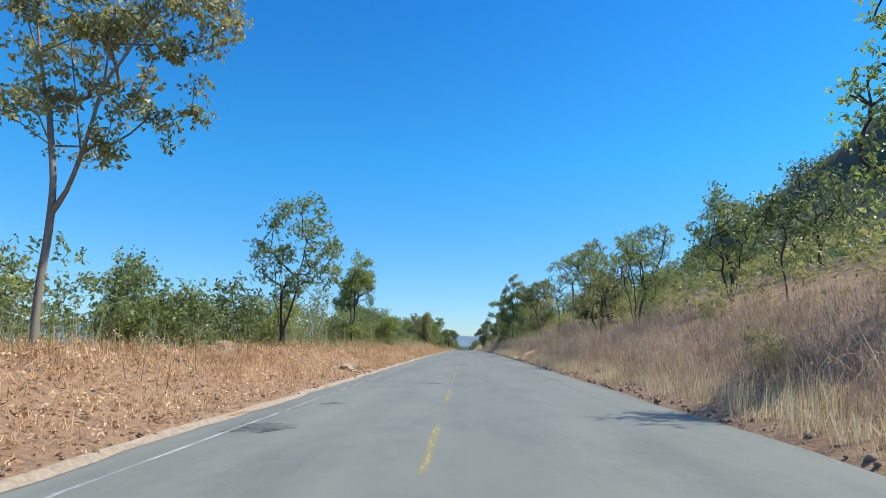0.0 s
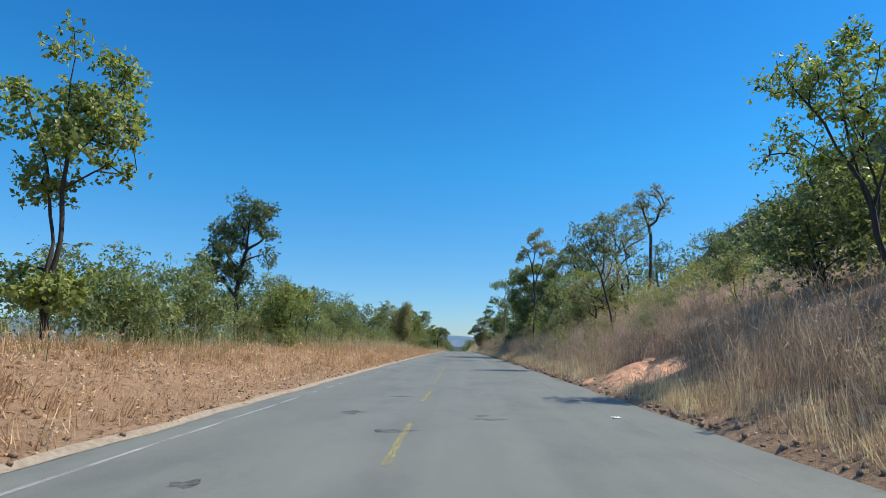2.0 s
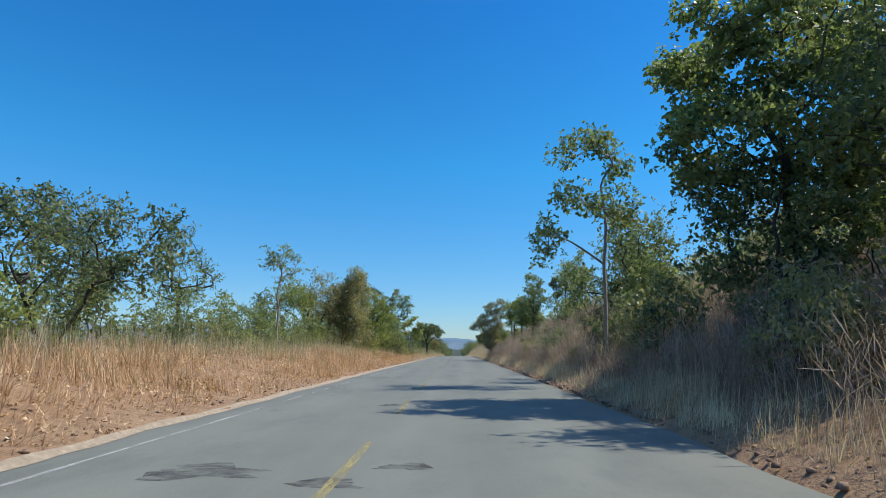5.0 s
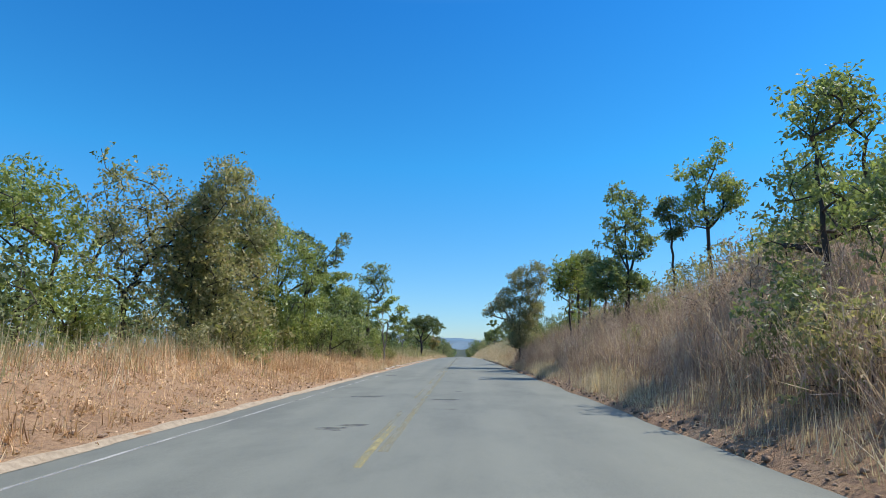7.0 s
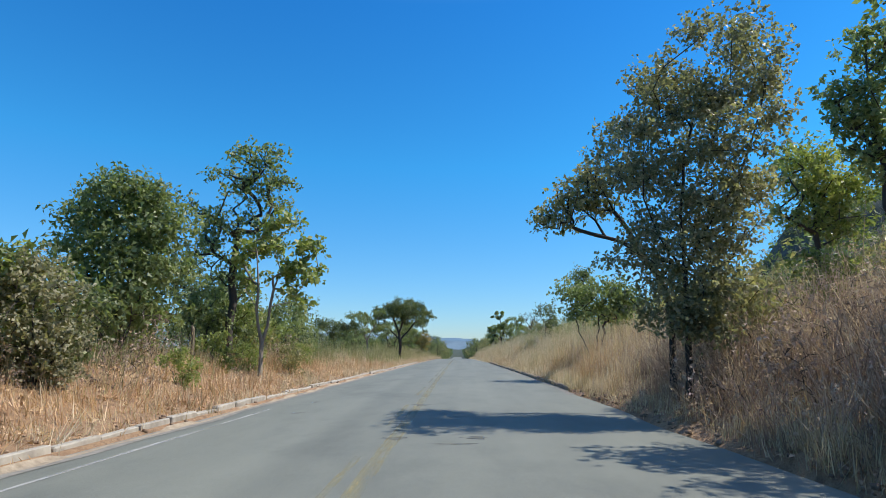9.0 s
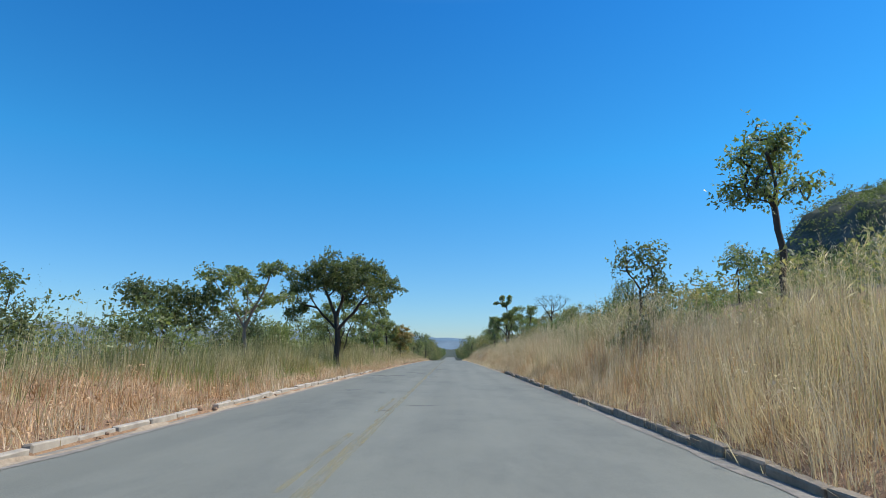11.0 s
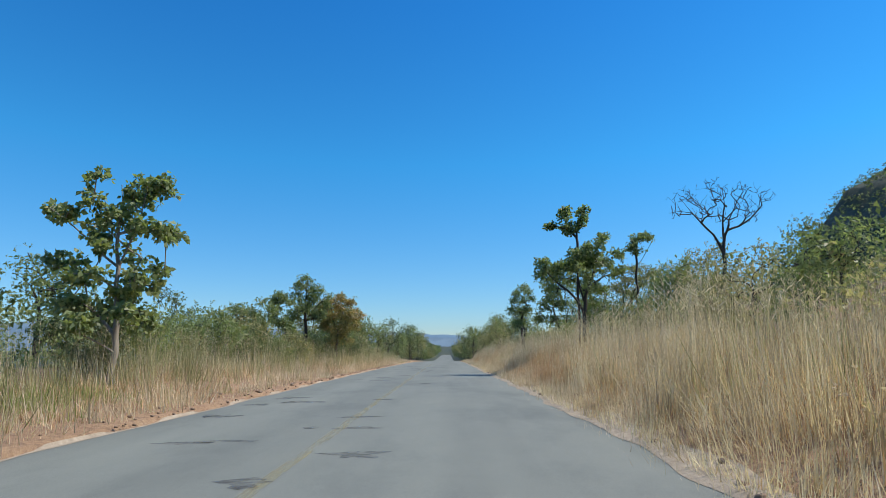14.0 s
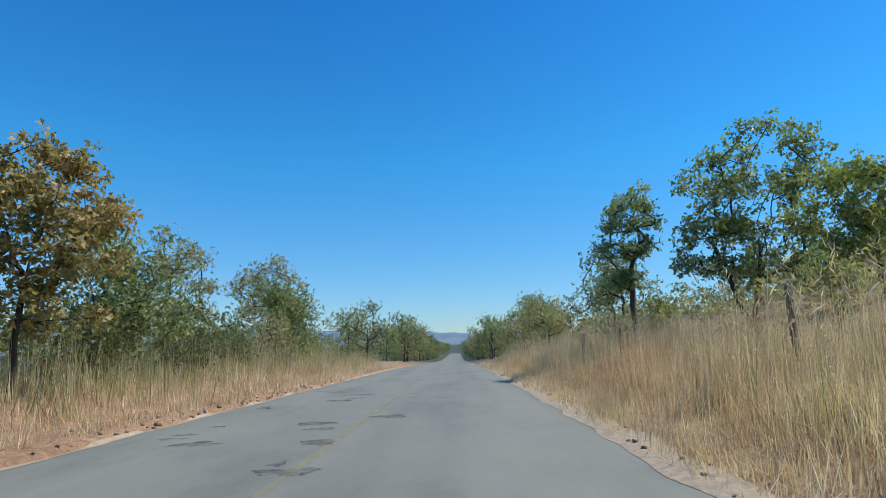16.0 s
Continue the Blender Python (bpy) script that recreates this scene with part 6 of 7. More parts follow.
for pick, mat, words in ((kindly < -0.75, RUSSET, "russet dry grass on the straw bank"), ((kindly >= -0.75) & (kindly < 0.85), STRAW, "tall dry straw grass on the bank"), (kindly >= 0.85, GREENGRASS, "half-green tall grass on the bank")):
    m = int(pick.sum())
    stuff("straw_grass", blades(rng0, x[pick], y[pick], tall[pick], np.where(rng0.uniform(0, 1, m * 17) < 0.65, 0.2, 0.6), 0.012, 17, 0.16), mat, words, "grass")
n = 10000
y = rng0.uniform(1, 180, n)
x = 4.8 + rng0.uniform(0, 1, n) ** 1.2 * np.where(y < 100, 6.5, 9.0)
tall = off_cut(x, y) * np.interp(y, [85, 100, 165, 178], [1, 1.6, 1.6, 1]) * np.clip((x - 4.3) / 2.2, 0.25, 1) * rng0.uniform(0.35, 1.2, n) * np.clip(0.75 + 0.9 * smooth_noise(x * 0.9, y * 0.4, 9) + 0.4 * smooth_noise(x * 2.3, y * 1.7, 19), 0.15, 1.6)
stuff("brush_grass", blades(rng0, x, y, tall, 0.26, 0.014, 12, 0.15), GREY, "grey-brown dry brush and grass on the bank", "grass")
n = 14000
x = 4.5 + rng0.uniform(0, 1, n) * 5.0
y = 1 + 179 * rng0.uniform(0, 1, n)
stuff("leaf_litter", fallen(rng0, x, y, 0.042), LITTER, "fallen brown leaves on the bank", "leaf litter")
n = 3500
y = rng0.uniform(1, 180, n)
x = 4.7 + np.abs(rng0.normal(0, 0.9, n))
stuff("straw_fringe", blades(rng0, x, y, off_cut(x, y) * rng0.uniform(0.2, 0.7, n), 0.4, 0.013, 9, 0.12), STRAW, "straw-coloured grass fringe along the road edge", "grass")
n = 4200
y = rng0.uniform(168, 330, n)
x = np.interp(y, [168, 221, 224, 240, 330], [4.75, 4.75, 4.45, 4.05, 3.9]) + np.abs(rng0.normal(0, 0.75, n))
stuff("straw_fringe", blades(rng0, x, y, rng0.uniform(0.15, 0.6, n), 0.6, 0.013, 9, 0.14), STRAW, "low matted straw along the road edge", "grass")
n = 4200
y = 150 + 180 * rng0.uniform(0, 1, n) ** 0.8
x = -4.5 - np.abs(rng0.normal(0, 2.4, n))
stuff("straw_fringe", blades(rng0, x, y, rng0.uniform(0.25, 0.85, n) * np.clip(0.9 + 0.6 * smooth_noise(x, y * 0.6, 51), 0.3, 1.5), 0.5, 0.016, 9, 0.12), STRAW, "dry straw fringe on the far verge", "grass")
# thin dry twigs standing through the brush
n = 3200
y = 1 + 177 * rng0.uniform(0, 1, n) ** 0.8
x = 5.4 + np.abs(rng0.normal(0, 2.8, n))
keep = off_cut(x, y) > 0.5
c = np.stack([x, y, ground_z(x, y) + rng0.uniform(0.1, 0.9, n)], 1)[keep]
stuff("brush_twigs", leaves(rng0, c, 10, 0.28, 0.013, -0.9, 34, tuft=2), GREY, "thin dry twigs standing in the brush", "brush")
# green blades and pale seed heads through the straw
n = 2400
y = rng0.uniform(172, 330, n)
x = 5.6 + rng0.uniform(0, 1, n) * 6.5
stuff("tall_grass", blades(rng0, x, y, rng0.uniform(0.7, 1.6, n) * np.clip(0.9 + 0.6 * smooth_noise(x * 0.8, y * 0.35, 2), 0.3, 1.4), 0.3, 0.014, 8, 0.16), GREENGRASS, "green blades in the straw grass on the bank", "grass")
def plumes(rng, x, y, h, lean, wide):
    """Tall single stalks with a feathery seed head of small slanting blades."""
    n = len(x)
    gz = ground_z(x, y)
    way = np.stack([rng.normal(0, lean, n), rng.normal(0, lean, n), np.ones(n)], 1)
    base = np.stack([x, y, gz - 0.03], 1)
    tip = base + way * h[:, None]
    side = np.stack([rng.normal(0, 1, n), rng.normal(0, 1, n), np.zeros(n)], 1)
    side /= np.linalg.norm(side, axis=1)[:, None]
    tris = [np.stack([base - side * 0.006, base + side * 0.006, tip], 1)]
    for k in range(7):
        f = 1 - 0.045 * k - rng.uniform(0, 0.03, n)
        p = base + way * (h * f)[:, None]
        out = np.stack([rng.normal(0, 1, n), rng.normal(0, 1, n), np.full(n, 1.6)], 1)
        out *= (wide * h * rng.uniform(0.6, 1.3, n) * (0.5 + 0.12 * k) / 1.6)[:, None]
        cross = np.cross(out, np.array([0.3, 1.0, 0.1])) * 0.07
        tris.append(np.stack([p - cross * 0.4, p + out * 0.55 + cross, p + out], 1))
    v = np.concatenate(tris).reshape(-1, 3)
    return v, np.arange(len(v)).reshape(-1, 3)


n = 7000
y = rng0.uniform(176, 320, n)
x = 5.3 + rng0.uniform(0, 1, n) ** 0.8 * 5.0
h = rng0.uniform(1.1, 2.0, n) * np.interp(y, [176, 200, 240, 300], [0.85, 1.15, 1.15, 0.95]) * np.clip(1 + 0.35 * smooth_noise(x * 0.8, y * 0.4, 17), 0.6, 1.4)
stuff("plume_grass", plumes(rng0, x, y, h, 0.10, 0.055), STRAW, "pale feathery grass plumes standing over the straw", "grass")
n = 1500
y = rng0.uniform(30, 178, n)
x = 5.2 + np.abs(rng0.normal(0, 1.6, n))
stuff("plume_grass", plumes(rng0, x, y, off_cut(x, y) * rng0.uniform(0.9, 1.8, n), 0.12, 0.05), STRAW, "pale dry stalks standing in the brush", "grass")
n = 2600
y = rng0.uniform(20, 320, n)
x = -8.4 - np.abs(rng0.normal(0, 1.0, n))
stuff("plume_grass", plumes(rng0, x, y, rng0.uniform(0.8, 1.7, n) * np.interp(y, [20, 190, 215], [0.9, 1.0, 1.2]), 0.12, 0.055), GREENGRASS, "green and straw grass plumes behind the verge", "grass")
n = 1500
y = rngl.uniform(202, 244, n)
x = -8.1 - rngl.normal(0, 0.8, n)
stuff("tall_grass", blades(rngl, x, y, rngl.uniform(0.8, 1.75, n) * np.clip(0.9 + 0.5 * smooth_noise(x * 0.7, y * 0.4, 71), 0.4, 1.3), 0.2, 0.018, 9, 0.13), GREENGRASS, "tall half-green grass before the trees", "grass")
n = 1300
y = rngl.uniform(200, 250, n)
x = -6.9 - rngl.normal(0, 0.6, n)
stuff("green_grass", blades(rngl, x, y, rngl.uniform(0.35, 0.95, n) * np.clip(0.8 + 0.8 * smooth_noise(x * 0.8, y * 0.5, 72), 0.15, 1.3), 0.35, 0.018, 9, 0.13), FRESH, "fresh green grass among the straw of the verge", "grass")
n = 1300
y = rngl.uniform(238, 318, n)
x = -8.3 - rngl.normal(0, 0.7, n)
stuff("plume_grass", plumes(rngl, x, y, rngl.uniform(1.0, 2.0, n), 0.07, 0.05), STRAW, "pale dry stalks before the bushes", "grass")


def brush(rng, x, y, height, radius, stems, leafs):
    """Dry twiggy bushes: a fan of thin stems with small withered leaves among them."""
    m = len(x)
    bx, by = np.repeat(x, stems) + rng.normal(0, 0.12, m * stems), np.repeat(y, stems) + rng.normal(0, 0.12, m * stems)
    hh = np.repeat(height, stems) * rng.uniform(0.55, 1.1, m * stems)
    rr = np.repeat(radius, stems)
    b = np.stack([bx, by, ground_z(bx, by) - 0.04], 1)
    e = b + np.stack([rng.normal(0, 0.55, m * stems) * rr, rng.normal(0, 0.55, m * stems) * rr, hh], 1)
    t = rng.uniform(0, math.pi, m * stems)
    w = np.stack([np.cos(t), np.sin(t), 0 * t], 1) * 0.011
    stalks = np.stack([b - w, b + w, e], 1).reshape(-1, 3)
    j = rng.integers(0, len(b), m * leafs)
    f = rng.uniform(0.2, 1.0, (m * leafs, 1)) ** 0.7
    c = b[j] + (e[j] - b[j]) * f
    lv, _ = leaves(rng, c, 2, 0.07, 0.034, tri=True, tuft=2)
    v = np.concatenate([stalks, lv])
    return v, np.arange(len(v)).reshape(-1, 3)


n = 900
y = np.concatenate([rng0.uniform(6, 95, 520), rng0.uniform(95, 172, 380)])
x = 5.5 + np.abs(rng0.normal(0, 2.0, n)) + np.where(y < 95, rng0.uniform(0, 1.2, n), 0)
h = rng0.uniform(0.6, 1.35, n) * np.interp(y, [0, 90, 105, 165, 172], [0.85, 1.0, 1.35, 1.35, 0.8]) * np.clip((x - 4.6) / 1.4, 0.45, 1)
x, y = np.append(x, rng0.uniform(4.9, 7.6, 90)), np.append(y, rng0.uniform(154, 167, 90))
h = np.append(h, rng0.uniform(0.9, 1.9, 90) * np.clip((x[-90:] - 4.4) / 1.2, 0.5, 1))
ok = off_cut(x, y) > 0.5
stuff("dry_brush", brush(rng0, x[ok], y[ok], h[ok], 0.35 + 0.35 * h[ok], 26, 55), GREY, "grey-brown dry twiggy brush on the bank", "brush")
n = 5500
y = rng0.uniform(168, 325, n)
x = 4.9 + rng0.uniform(0, 1, n) * 5.5
stuff("dry_weeds", brush(rng0, 5.2 + rng0.uniform(0, 1, 190) ** 1.3 * 4.5, rng0.uniform(180, 318, 190), rng0.uniform(0.5, 1.5, 190), rng0.uniform(0.35, 0.7, 190), 24, 46), STRAW, "withered leafy weeds in the straw grass", "weeds")
stuff("low_straw", blades(rng0, x, y, rng0.uniform(0.25, 0.75, n), 0.6, 0.016, 8, 0.13), RUSSET, "low tangled dry grass under the straw", "grass")
n = 4200
y = 2 + 176 * rng0.uniform(0, 1, n) ** 0.75
x = 4.6 + np.abs(rng0.normal(0, 0.8, n))
gap = np.clip(0.4 + 1.2 * smooth_noise(x * 0.7, y * 0.45, 15), 0.15, 1.2)
stuff("straw_tufts", blades(rng0, x, y, off_cut(x, y) * gap * rng0.uniform(0.5, 1.0, n), 0.35, 0.013, 12, 0.10), STRAW, "golden straw tufts at the foot of the bank", "grass")

# ---- road markings, edges and wear ----
def lane(x0, half, wob=0.015):
    return (lambda y: x0 - half + wob * smooth_noise(y * 1.3, 0, 7)), (lambda y: x0 + half + wob * smooth_noise(y * 1.1, 2, 8))


def marking(name, x0, half, a, b, mat, label):
    f, g = lane(x0, half)
    return tagged(new(name, strip(name, f, g, np.arange(a, b + 0.01, 0.5), 0.004, mat, 2, 0.03)), label, "road marking", kind="structure")


marking("edge_line", -3.66, 0.035, -20, 165, WHITEPAINT, "thin worn white edge line")
marking("edge_line", 3.25, 0.045, -20, 60, FAINT, "faint worn white edge line")
for i in range(18):
    marking("centre_dash", -0.45, 0.055, 6.0 + 7 * i, 9.8 + 7 * i, YELLOWPAINT, "worn yellow centre dash")
marking("centre_line", -0.28, 0.07, 126, 152, FAINTYELLOW, "worn yellow centre line")
marking("centre_line", -0.28, 0.10, 152, 196, FAINTYELLOW, "worn yellow centre line")
marking("centre_line", -0.28, 0.08, 196, 300, FAINTYELLOW, "nearly worn away yellow centre line")
for i in range(11):
    marking("centre_dash", -0.55, 0.05, 127 + 7 * i, 131 + 7 * i, FAINTYELLOW, "faint yellow centre dash")

sand_l = strip("sand_strip", lambda y: left_edge(y) - np.interp(y, [150, 158, 222, 235], [0.12, 0.02, 0.02, 0.02]) - 0.08 * smooth_noise(y * 1.9, 1, 2), lambda y: left_edge(y) + 0.05 * smooth_noise(y * 3.1, 4, 3) + 0.07, np.arange(-20, 330, 0.25), 0.0, SAND, 4, 0.03)
sv = np.empty(len(sand_l.vertices) * 3, np.float32)
sand_l.vertices.foreach_get("co", sv)
sv = sv.reshape(-1, 3)
sv[:, 2] = np.maximum(ground_z(sv[:, 0], sv[:, 1]) + 0.02, road_z(sv[:, 1]) - 0.03 * (sv[:, 0] / 4.3) ** 2 + 0.006)
sand_l.vertices.foreach_set("co", sv.ravel())
tagged(new("sand_strip", sand_l), "pale sandy strip along the asphalt edge", "verge", kind="structure")


gut = strip("gutter", lambda y: left_edge(y) - 0.34, lambda y: left_edge(y) + 0.24 + 0.06 * smooth_noise(y * 1.7, 3, 4), np.arange(156, 226, 0.5), 0.006, GUTTER, 4, 0.03)
tagged(new("gutter", gut), "dusty pale gutter strip before the kerb", "gutter", kind="structure")
gut = strip("gutter", lambda y: right_edge(y) - 0.16 - 0.06 * smooth_noise(y * 2.9, 6, 4), lambda y: right_edge(y) + 0.10, np.arange(170, 219.6, 0.5), 0.006, GUTTER, 4, 0.03)
tagged(new("gutter", gut), "dusty gutter strip along the straw bank", "gutter", kind="structure")


shoulder = strip("shoulder", lambda y: right_edge(y) - 0.05 - 0.10 * smooth_noise(y * 2.3, 5, 6), lambda y: right_edge(y) + 0.42 + 0.18 * smooth_noise(y * 1.4, 2, 9), np.arange(224, 322, 0.25), 0.0, SAND, 4, 0.03)
sv = np.empty(len(shoulder.vertices) * 3, np.float32)
shoulder.vertices.foreach_get("co", sv)
sv = sv.reshape(-1, 3)
sv[:, 2] = np.maximum(ground_z(sv[:, 0], sv[:, 1]) + 0.012, road_z(sv[:, 1]) - 0.03 * (sv[:, 0] / 4.3) ** 2 + 0.005)
shoulder.vertices.foreach_set("co", sv.ravel())
tagged(new("shoulder", shoulder), "pale dusty shoulder strewn with straw beside the asphalt", "verge", kind="structure")


def blotch(x, y, rx, ry, seed, mat, name, label):
    """A flat irregular patch a few millimetres over the asphalt."""
    r = np.random.default_rng(seed)
    m = 30
    a = np.linspace(0, 2 * math.pi, m, endpoint=False)
    rad = 1 + 0.28 * np.sin(3 * a + r.uniform(0, 6)) + 0.2 * np.sin(5 * a + r.uniform(0, 6)) + r.normal(0, 0.2, m)
    px, py = x + rx * rad * np.cos(a), y + ry * rad * np.sin(a)
    bm = bmesh.new()
    zz = lambda u, w: float(road_z(w)) - 0.03 * abs(u / 4.3) ** 2 + 0.004
    bm.faces.new([bm.verts.new((u, w, zz(u, w))) for u, w in zip(px, py)])
    bmesh.ops.triangulate(bm, faces=bm.faces)
    me = bpy.data.meshes.new(name)
    bm.to_mesh(me)
    me.materials.append(mat)
    return tagged(new(name, me), label, "road patch", kind="structure")


def tar(x, y, rx, ry, seed):
    blotch(x, y, rx, ry, seed, TARDARK, "tar_patch", "dark broken patch in the asphalt")


tar(-3.0, 13.0, 0.26, 0.18, 1)
tar(-3.3, 9.3, 0.45, 0.5, 2)
tar(-1.7, 45.8, 0.22, 0.22, 3)
tar(0.9, 44.9, 0.30, 0.12, 4)
tar(-1.1, 19.5, 0.3, 0.25, 5)
tar(0.2, 91.8, 0.25, 0.18, 6)
tar(-0.5, 91.0, 0.35, 0.2, 7)
tar(-1.9, 91.5, 0.6, 0.35, 8)
tar(-1.9, 135.0, 0.4, 0.25, 9)
tar(0.3, 134.0, 0.35, 0.2, 10)
tar(-3.0, 149.0, 0.3, 0.3, 11)
tar(-0.4, 218.4, 0.38, 0.22, 12)
tar(-3.1, 218.0, 0.4, 0.25, 13)
tar(-2.0, 217.4, 0.45, 0.2, 14)
tar(-1.2, 215.4, 0.40, 0.18, 15)
tar(-1.6, 222.5, 0.28, 0.25, 16)
tar(-0.1, 251.0, 0.28, 0.2, 17)
tar(0.6, 258.6, 0.25, 0.3, 18)
tar(-2.3, 250.5, 0.55, 0.3, 19)
tar(-3.0, 252.0, 0.4, 0.35, 20)
tar(0.2, 283.0, 0.3, 0.3, 21)
tar(-1.1, 282.0, 0.35, 0.25, 22)
rngp = np.random.default_rng(5)
for i in range(46):
    tar(rngp.uniform(-3.4, 0.9), rngp.uniform(197, 292), rngp.uniform(0.15, 0.5), rngp.uniform(0.10, 0.28), 200 + i)
for i in range(60):
    tar(rngp.uniform(-3.4, 1.2), rngp.uniform(20, 300), rngp.uniform(0.06, 0.28), rngp.uniform(0.06, 0.22), 100 + i)


# ---- kerbs, stones, posts ----
def slab(sx, sy, sz, seed, bevel=0.02):
    r = random.Random(seed)
    bm = bmesh.new()
    bmesh.ops.create_cube(bm, size=1)
    bmesh.ops.scale(bm, vec=(sx, sy, sz), verts=bm.verts)
    bmesh.ops.bevel(bm, geom=bm.edges[:], offset=bevel, segments=1, affect="EDGES")
    for v in bm.verts:
        v.co += Vector((r.uniform(-1, 1), r.uniform(-1, 1), r.uniform(-1, 1))) * bevel * 0.35
    return bm


def kerb(name, edge, off, a, b, mat, label, seed, rise=0.0, lost=0.06):
    root = tagged(new(name), label, "kerb")
    root.location = (float(edge(a)) + off, a, float(road_z(a)))
    shapes = []
    for k in range(4):
        me = bpy.data.meshes.new("kerb_stone")
        bm = slab(0.15, 0.96, 0.32, seed + k)
        bm.to_mesh(me)
        bm.free()
        me.materials.append(mat)
        shapes.append(me)
    r = random.Random(seed)
    for i in range(int(b - a)):
        y = a + i + 0.5
        if r.random() < lost:
            continue
        ob = part("kerb_stone", shapes[r.randrange(4)], root)
        ob.matrix_basis = pose(float(edge(y)) + off + r.uniform(-0.02, 0.02) - root.location.x, y - a, float(road_z(y)) - root.location.z - 0.035 + rise + r.uniform(-0.05, 0.015), r.uniform(-1.5, 1.5), r.uniform(-5, 5), r.uniform(-1.5, 1.5))
    return root


kerb("kerb", lambda y: -4.15 if y > 185 else -4.25, -0.3, 158, 224, CONCRETE, "pale concrete kerb half buried in sand", 3)
kerb("kerb", lambda y: 4.52, 0.1, 172, 222, DIRTYCONCRETE, "dirty grey concrete kerb beside the straw grass", 9, 0.0, 0.03)


def stone(x, y, size, seed, name="rock", label="tan broken rock on the verge", flat=0.7, mat=None):
    r = np.random.default_rng(seed)
    bm = bmesh.new()
    bmesh.ops.create_icosphere(bm, subdivisions=2, radius=1)
    off = r.uniform(-9, 9, 3)
    for v in bm.verts:
        c = Vector(v.co)
        f = 1 + 0.55 * noise.noise(c * 1.3 + Vector(off)) + 0.25 * noise.noise(c * 3 + Vector(off))
        v.co = Vector((c.x * f, c.y * f * 0.8, max(c.z * f * flat, -0.35))) * size
    me = bpy.data.meshes.new(name)
    bm.to_mesh(me)
    bm.free()
    me.materials.append(mat or ROCK)
    ob = new(name, me)
    ob.matrix_basis = pose(x, y, float(ground_z(x, y)) + size * 0.15, 0, 0, float(r.uniform(0, 360)))
    return tagged(ob, label, "rock", "rocks on the verge")


stone(-5.35, 26.1, 0.46, 1, label="large pale tan rock beside the asphalt")
stone(-4.95, 25.6, 0.16, 2, label="small white broken stone beside the rock")
stone(-9.4, 22.1, 0.5, 3, label="brown earth-coloured rock on the verge", flat=0.7, mat=STONE)
stone(-9.0, 20.8, 0.26, 4, label="brown rock in the dry grass", mat=STONE)
stone(5.1, 22.5, 0.18, 5, label="brown rock at the foot of the bank", mat=STONE)
stone(4.9, 17.0, 0.15, 6, label="grey-brown rock at the road edge", mat=STONE)
stone(-5.2, 9.4, 0.12, 7, mat=STONE)
stone(-7.6, 15.0, 0.14, 8, mat=STONE)

# small loose stones along both edges of the asphalt
V, Q = [], []
cube = np.array([[-1, -1, -1], [1, -1, -1], [1, 1, -1], [-1, 1, -1], [-1, -1, 1], [1, -1, 1], [1, 1, 1], [-1, 1, 1]], float)
faces = np.array([[0, 3, 2, 1], [4, 5, 6, 7], [0, 1, 5, 4], [1, 2, 6, 5], [2, 3, 7, 6], [3, 0, 4, 7]])
rs = np.random.default_rng(21)
for i in range(1500):
    y = rs.uniform(2, 300)
    right = rs.random() < (0.55 if y < 222 else 0.25)
    x = float(right_edge(y)) + abs(rs.normal(0.05, 0.35)) if right else float(left_edge(y)) - abs(rs.normal(0.05, 0.5))
    s = rs.uniform(0.015, 0.05) * (1.4 if rs.random() < 0.08 else 1)
    c = cube * rs.uniform(0.5, 1, (8, 3)) * s
    t = rs.uniform(0, 6.28)
    c = np.stack([c[:, 0] * math.cos(t) - c[:, 1] * math.sin(t), c[:, 0] * math.sin(t) + c[:, 1] * math.cos(t), c[:, 2] * 0.7], 1)
    V.append(c + np.array([x, y, float(ground_z(x, y)) + s * 0.45]))
    Q.append(faces + 8 * i)
stuff("loose_stones", (np.concatenate(V), np.concatenate(Q)), STONE, "small loose stones and clods at the road edges", "stones")


def fence_post(x, y, h, lean, seed, label="weathered wooden fence post in the grass"):
    r = np.random.default_rng(seed)
    pts = np.array([[0, 0, -0.3], [0.01, 0, h * 0.3], [lean * 0.5, 0.01, h * 0.7], [lean, 0, h - 0.02], [lean, 0, h]])
    v, q = tubes([(pts + np.concatenate([[[0, 0, 0]], r.normal(0, 0.01, (3, 3)), [[0, 0, 0]]]), [0.075, 0.07, 0.065, 0.06, 0.004])], 8)
    ob = new("fence_post", mesh_np("fence_post", v, q, WOODPOST, True))
    ob.location = (x, y, float(ground_z(x, y)))
    return tagged(ob, label, "fence post", "fence posts")


fence_post(-9.5, 74.9, 1.4, 0.03, 1)
fence_post(-9.6, 45.0, 1.4, -0.05, 2)
fence_post(-9.8, 30.5, 1.5, 0.05, 3)
fence_post(-8.6, 164.0, 1.5, 0.08, 4)
fence_post(-8.2, 170.5, 1.4, -0.04, 5)
fence_post(6.9, 295.0, 1.5, 0.02, 6)
fence_post(7.8, 281.5, 1.7, 0.0, 7)
fence_post(7.3, 291.0, 1.5, 0.06, 8)


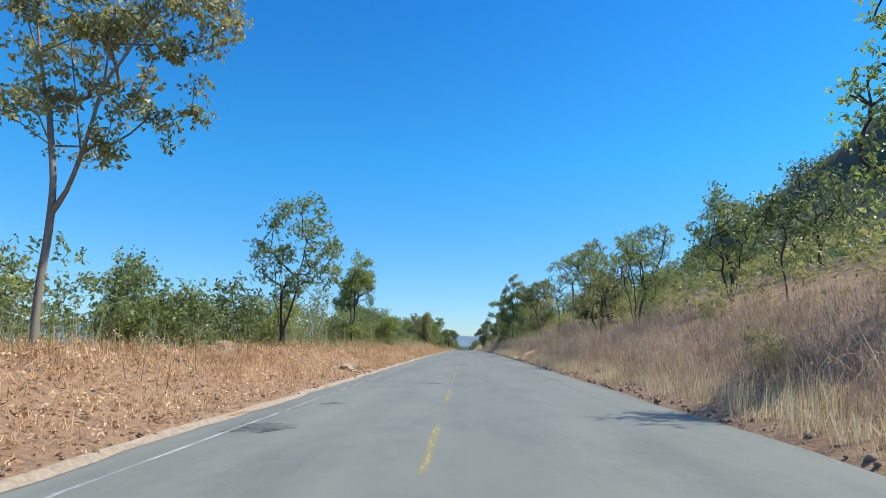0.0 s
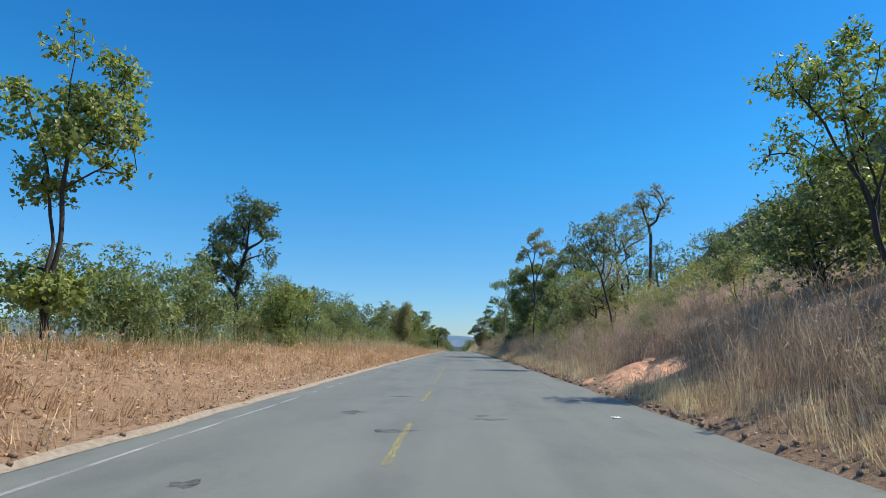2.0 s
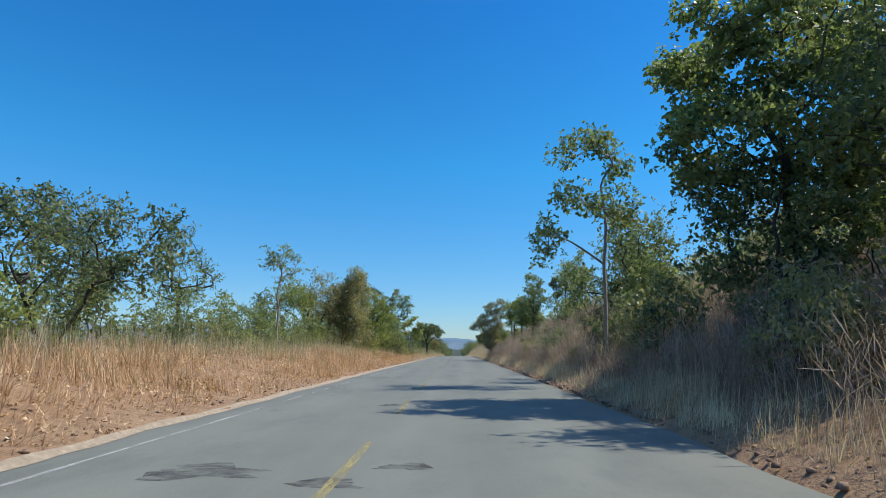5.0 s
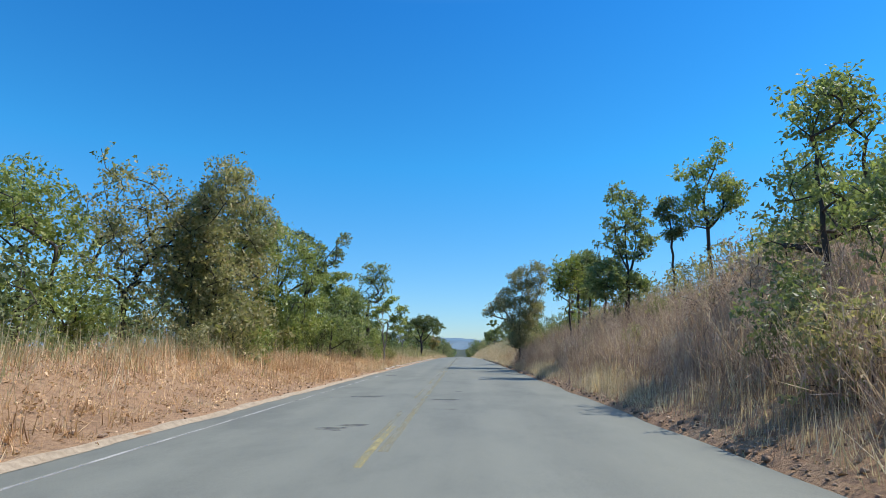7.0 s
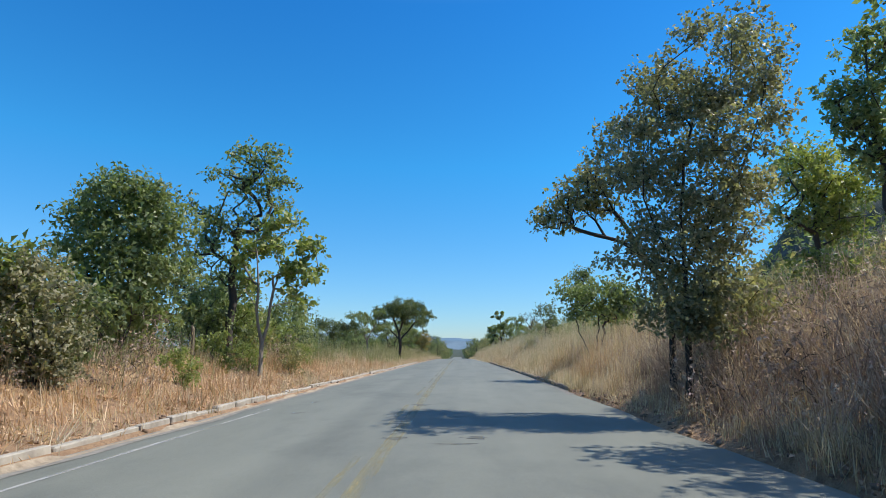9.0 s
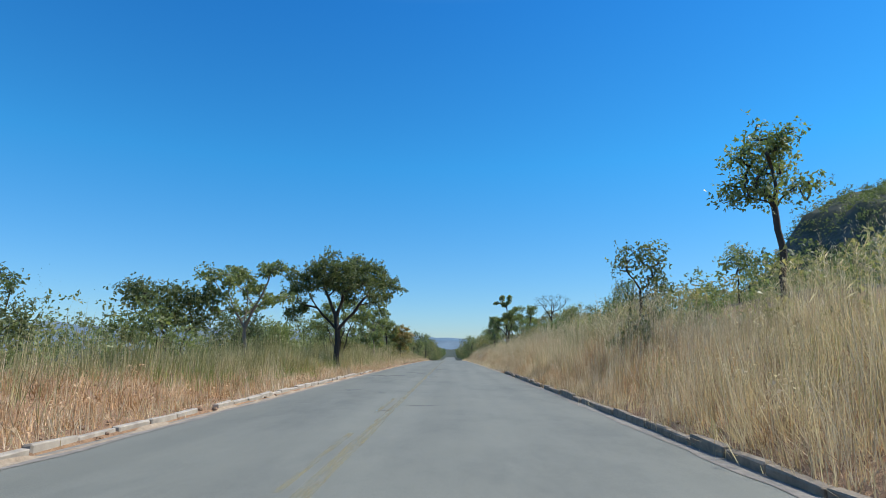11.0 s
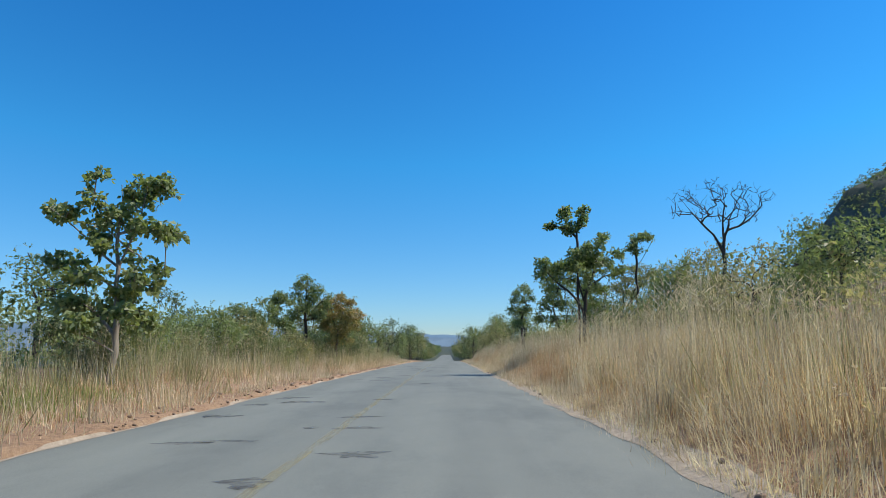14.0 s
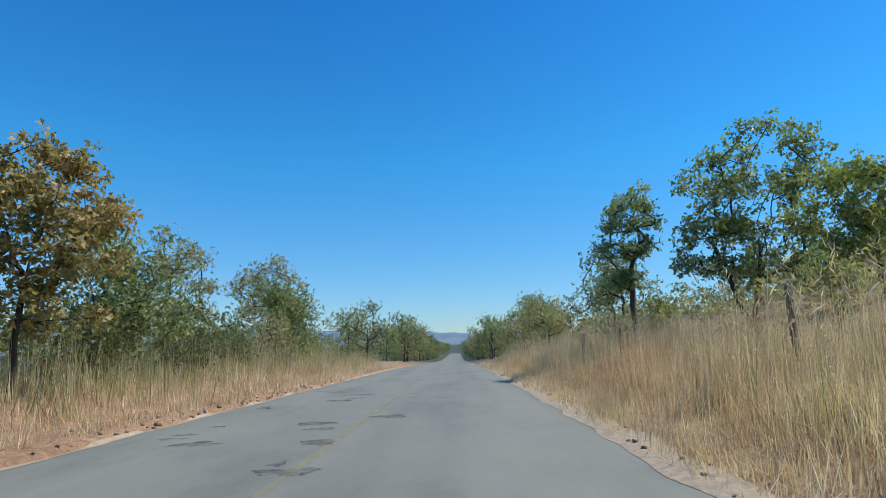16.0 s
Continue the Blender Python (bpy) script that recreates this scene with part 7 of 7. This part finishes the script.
def dry_branch(x, y, dx, dz, seed):
    """A thin bare branch lying against the bank."""
    r = np.random.default_rng(seed)
    z = float(ground_z(x, y))
    f = np.linspace(0, 1, 7)
    main = np.stack([dx * f, 0.12 * np.sin(f * 5), -0.05 + dz * f + 0.08 * np.sin(f * 3)], 1)
    twigs = [(main[k] + np.linspace(0, 1, 4)[:, None] * np.array([r.uniform(-0.3, 0.1), r.uniform(-0.2, 0.2), r.uniform(0.1, 0.4)]), [0.009, 0.007, 0.006, 0.003]) for k in (3, 4, 5)]
    v, q = tubes([(main, np.linspace(0.02, 0.006, 7))] + twigs, 5)
    ob = new("dry_branch", mesh_np("dry_branch", v, q, PALEBARK, True))
    ob.location = (x, y, z)
    return tagged(ob, "thin bare dry branch leaning out of the bank", "branch", "dry branches")


dry_branch(6.1, 92.3, -1.15, 1.15, 1)
dry_branch(6.6, 93.4, -0.5, 1.3, 2)
dry_branch(7.2, 152.0, -0.9, 1.2, 3)

# bare red earth cut in the bank
u = np.linspace(-1, 1, 46)
U, W = np.meshgrid(u, u)
ex, ey = 5.9 + 1.4 * U, 52.3 + 2.6 * W
dome = np.clip(1 - U ** 2 - W ** 2 + 0.55 * smooth_noise(U * 5, W * 5, 3), -0.3, 1)
ez = ground_z(ex, ey) + 0.12 * dome + 0.14 * smooth_noise(ex * 3.1, ey * 2.7, 5) + 0.05 * smooth_noise(ex * 9, ey * 8, 6) + 0.03 * smooth_noise(ex * 21, ey * 17, 7) - 0.04
ei = np.arange(46 * 46).reshape(46, 46)
tagged(new("earth_cut", mesh_np("earth_cut", np.stack([ex, ey, ez], -1).reshape(-1, 3), np.stack([ei[:-1, :-1], ei[:-1, 1:], ei[1:, 1:], ei[1:, :-1]], -1).reshape(-1, 4), REDEARTH, True)),
       "bare orange-red earth cut in the bank", "earth", kind="structure")


def paper_scrap(x, y, size, seed):
    r = random.Random(seed)
    bm = bmesh.new()
    bmesh.ops.create_grid(bm, x_segments=4, y_segments=4, size=size)
    for v in bm.verts:
        v.co += Vector((r.uniform(-0.2, 0.2) * size, r.uniform(-0.2, 0.2) * size, r.uniform(0.0, 0.35) * size))
    me = bpy.data.meshes.new("paper_scrap")
    bm.to_mesh(me)
    bm.free()
    me.materials.append(PAPER)
    ob = new("paper_scrap", me)
    ob.location = (x, y, float(road_z(y)) - 0.03 * (x / 4.3) ** 2 + 0.003)
    return tagged(ob, "crumpled white paper scrap on the asphalt", "litter")


paper_scrap(3.25, 45.4, 0.075, 1)
paper_scrap(3.3, 66.9, 0.04, 2)


# clods of earth and broken asphalt along the crumbling road edge
rngc = np.random.default_rng(88)
n = 1000
cy = np.where(rngc.uniform(0, 1, n) < 0.93, rngc.uniform(0, 172, n), rngc.uniform(224, 320, n))
cx = right_edge(cy) + 0.05 + np.abs(rngc.normal(0, 0.28, n))
cs = 0.018 + 0.05 * rngc.uniform(0, 1, n) ** 2.5
box = np.array([(-1, -1, -1), (1, -1, -1), (1, 1, -1), (-1, 1, -1), (-0.7, -0.7, 1), (0.7, -0.7, 1), (0.7, 0.7, 1), (-0.7, 0.7, 1)], float)
cv = (box[None] * rngc.uniform(0.55, 1.3, (n, 8, 3))) * cs[:, None, None] * np.array([1, 1, 0.7])
ct = rngc.uniform(0, 6.28, n)
co, si = np.cos(ct)[:, None], np.sin(ct)[:, None]
cv = np.stack([cv[..., 0] * co - cv[..., 1] * si + cx[:, None], cv[..., 0] * si + cv[..., 1] * co + cy[:, None], cv[..., 2] + (ground_z(cx, cy) + cs * 0.3)[:, None]], -1)
faces = np.array([(0, 3, 2, 1), (4, 5, 6, 7), (0, 1, 5, 4), (1, 2, 6, 5), (2, 3, 7, 6), (3, 0, 4, 7)])
cq = (faces[None] + 8 * np.arange(n)[:, None, None]).reshape(-1, 4)
tagged(new("clods", mesh_np("clods", cv.reshape(-1, 3), cq, STONE)), "clods of earth and broken asphalt on the road edge", "rubble", kind="stuff")
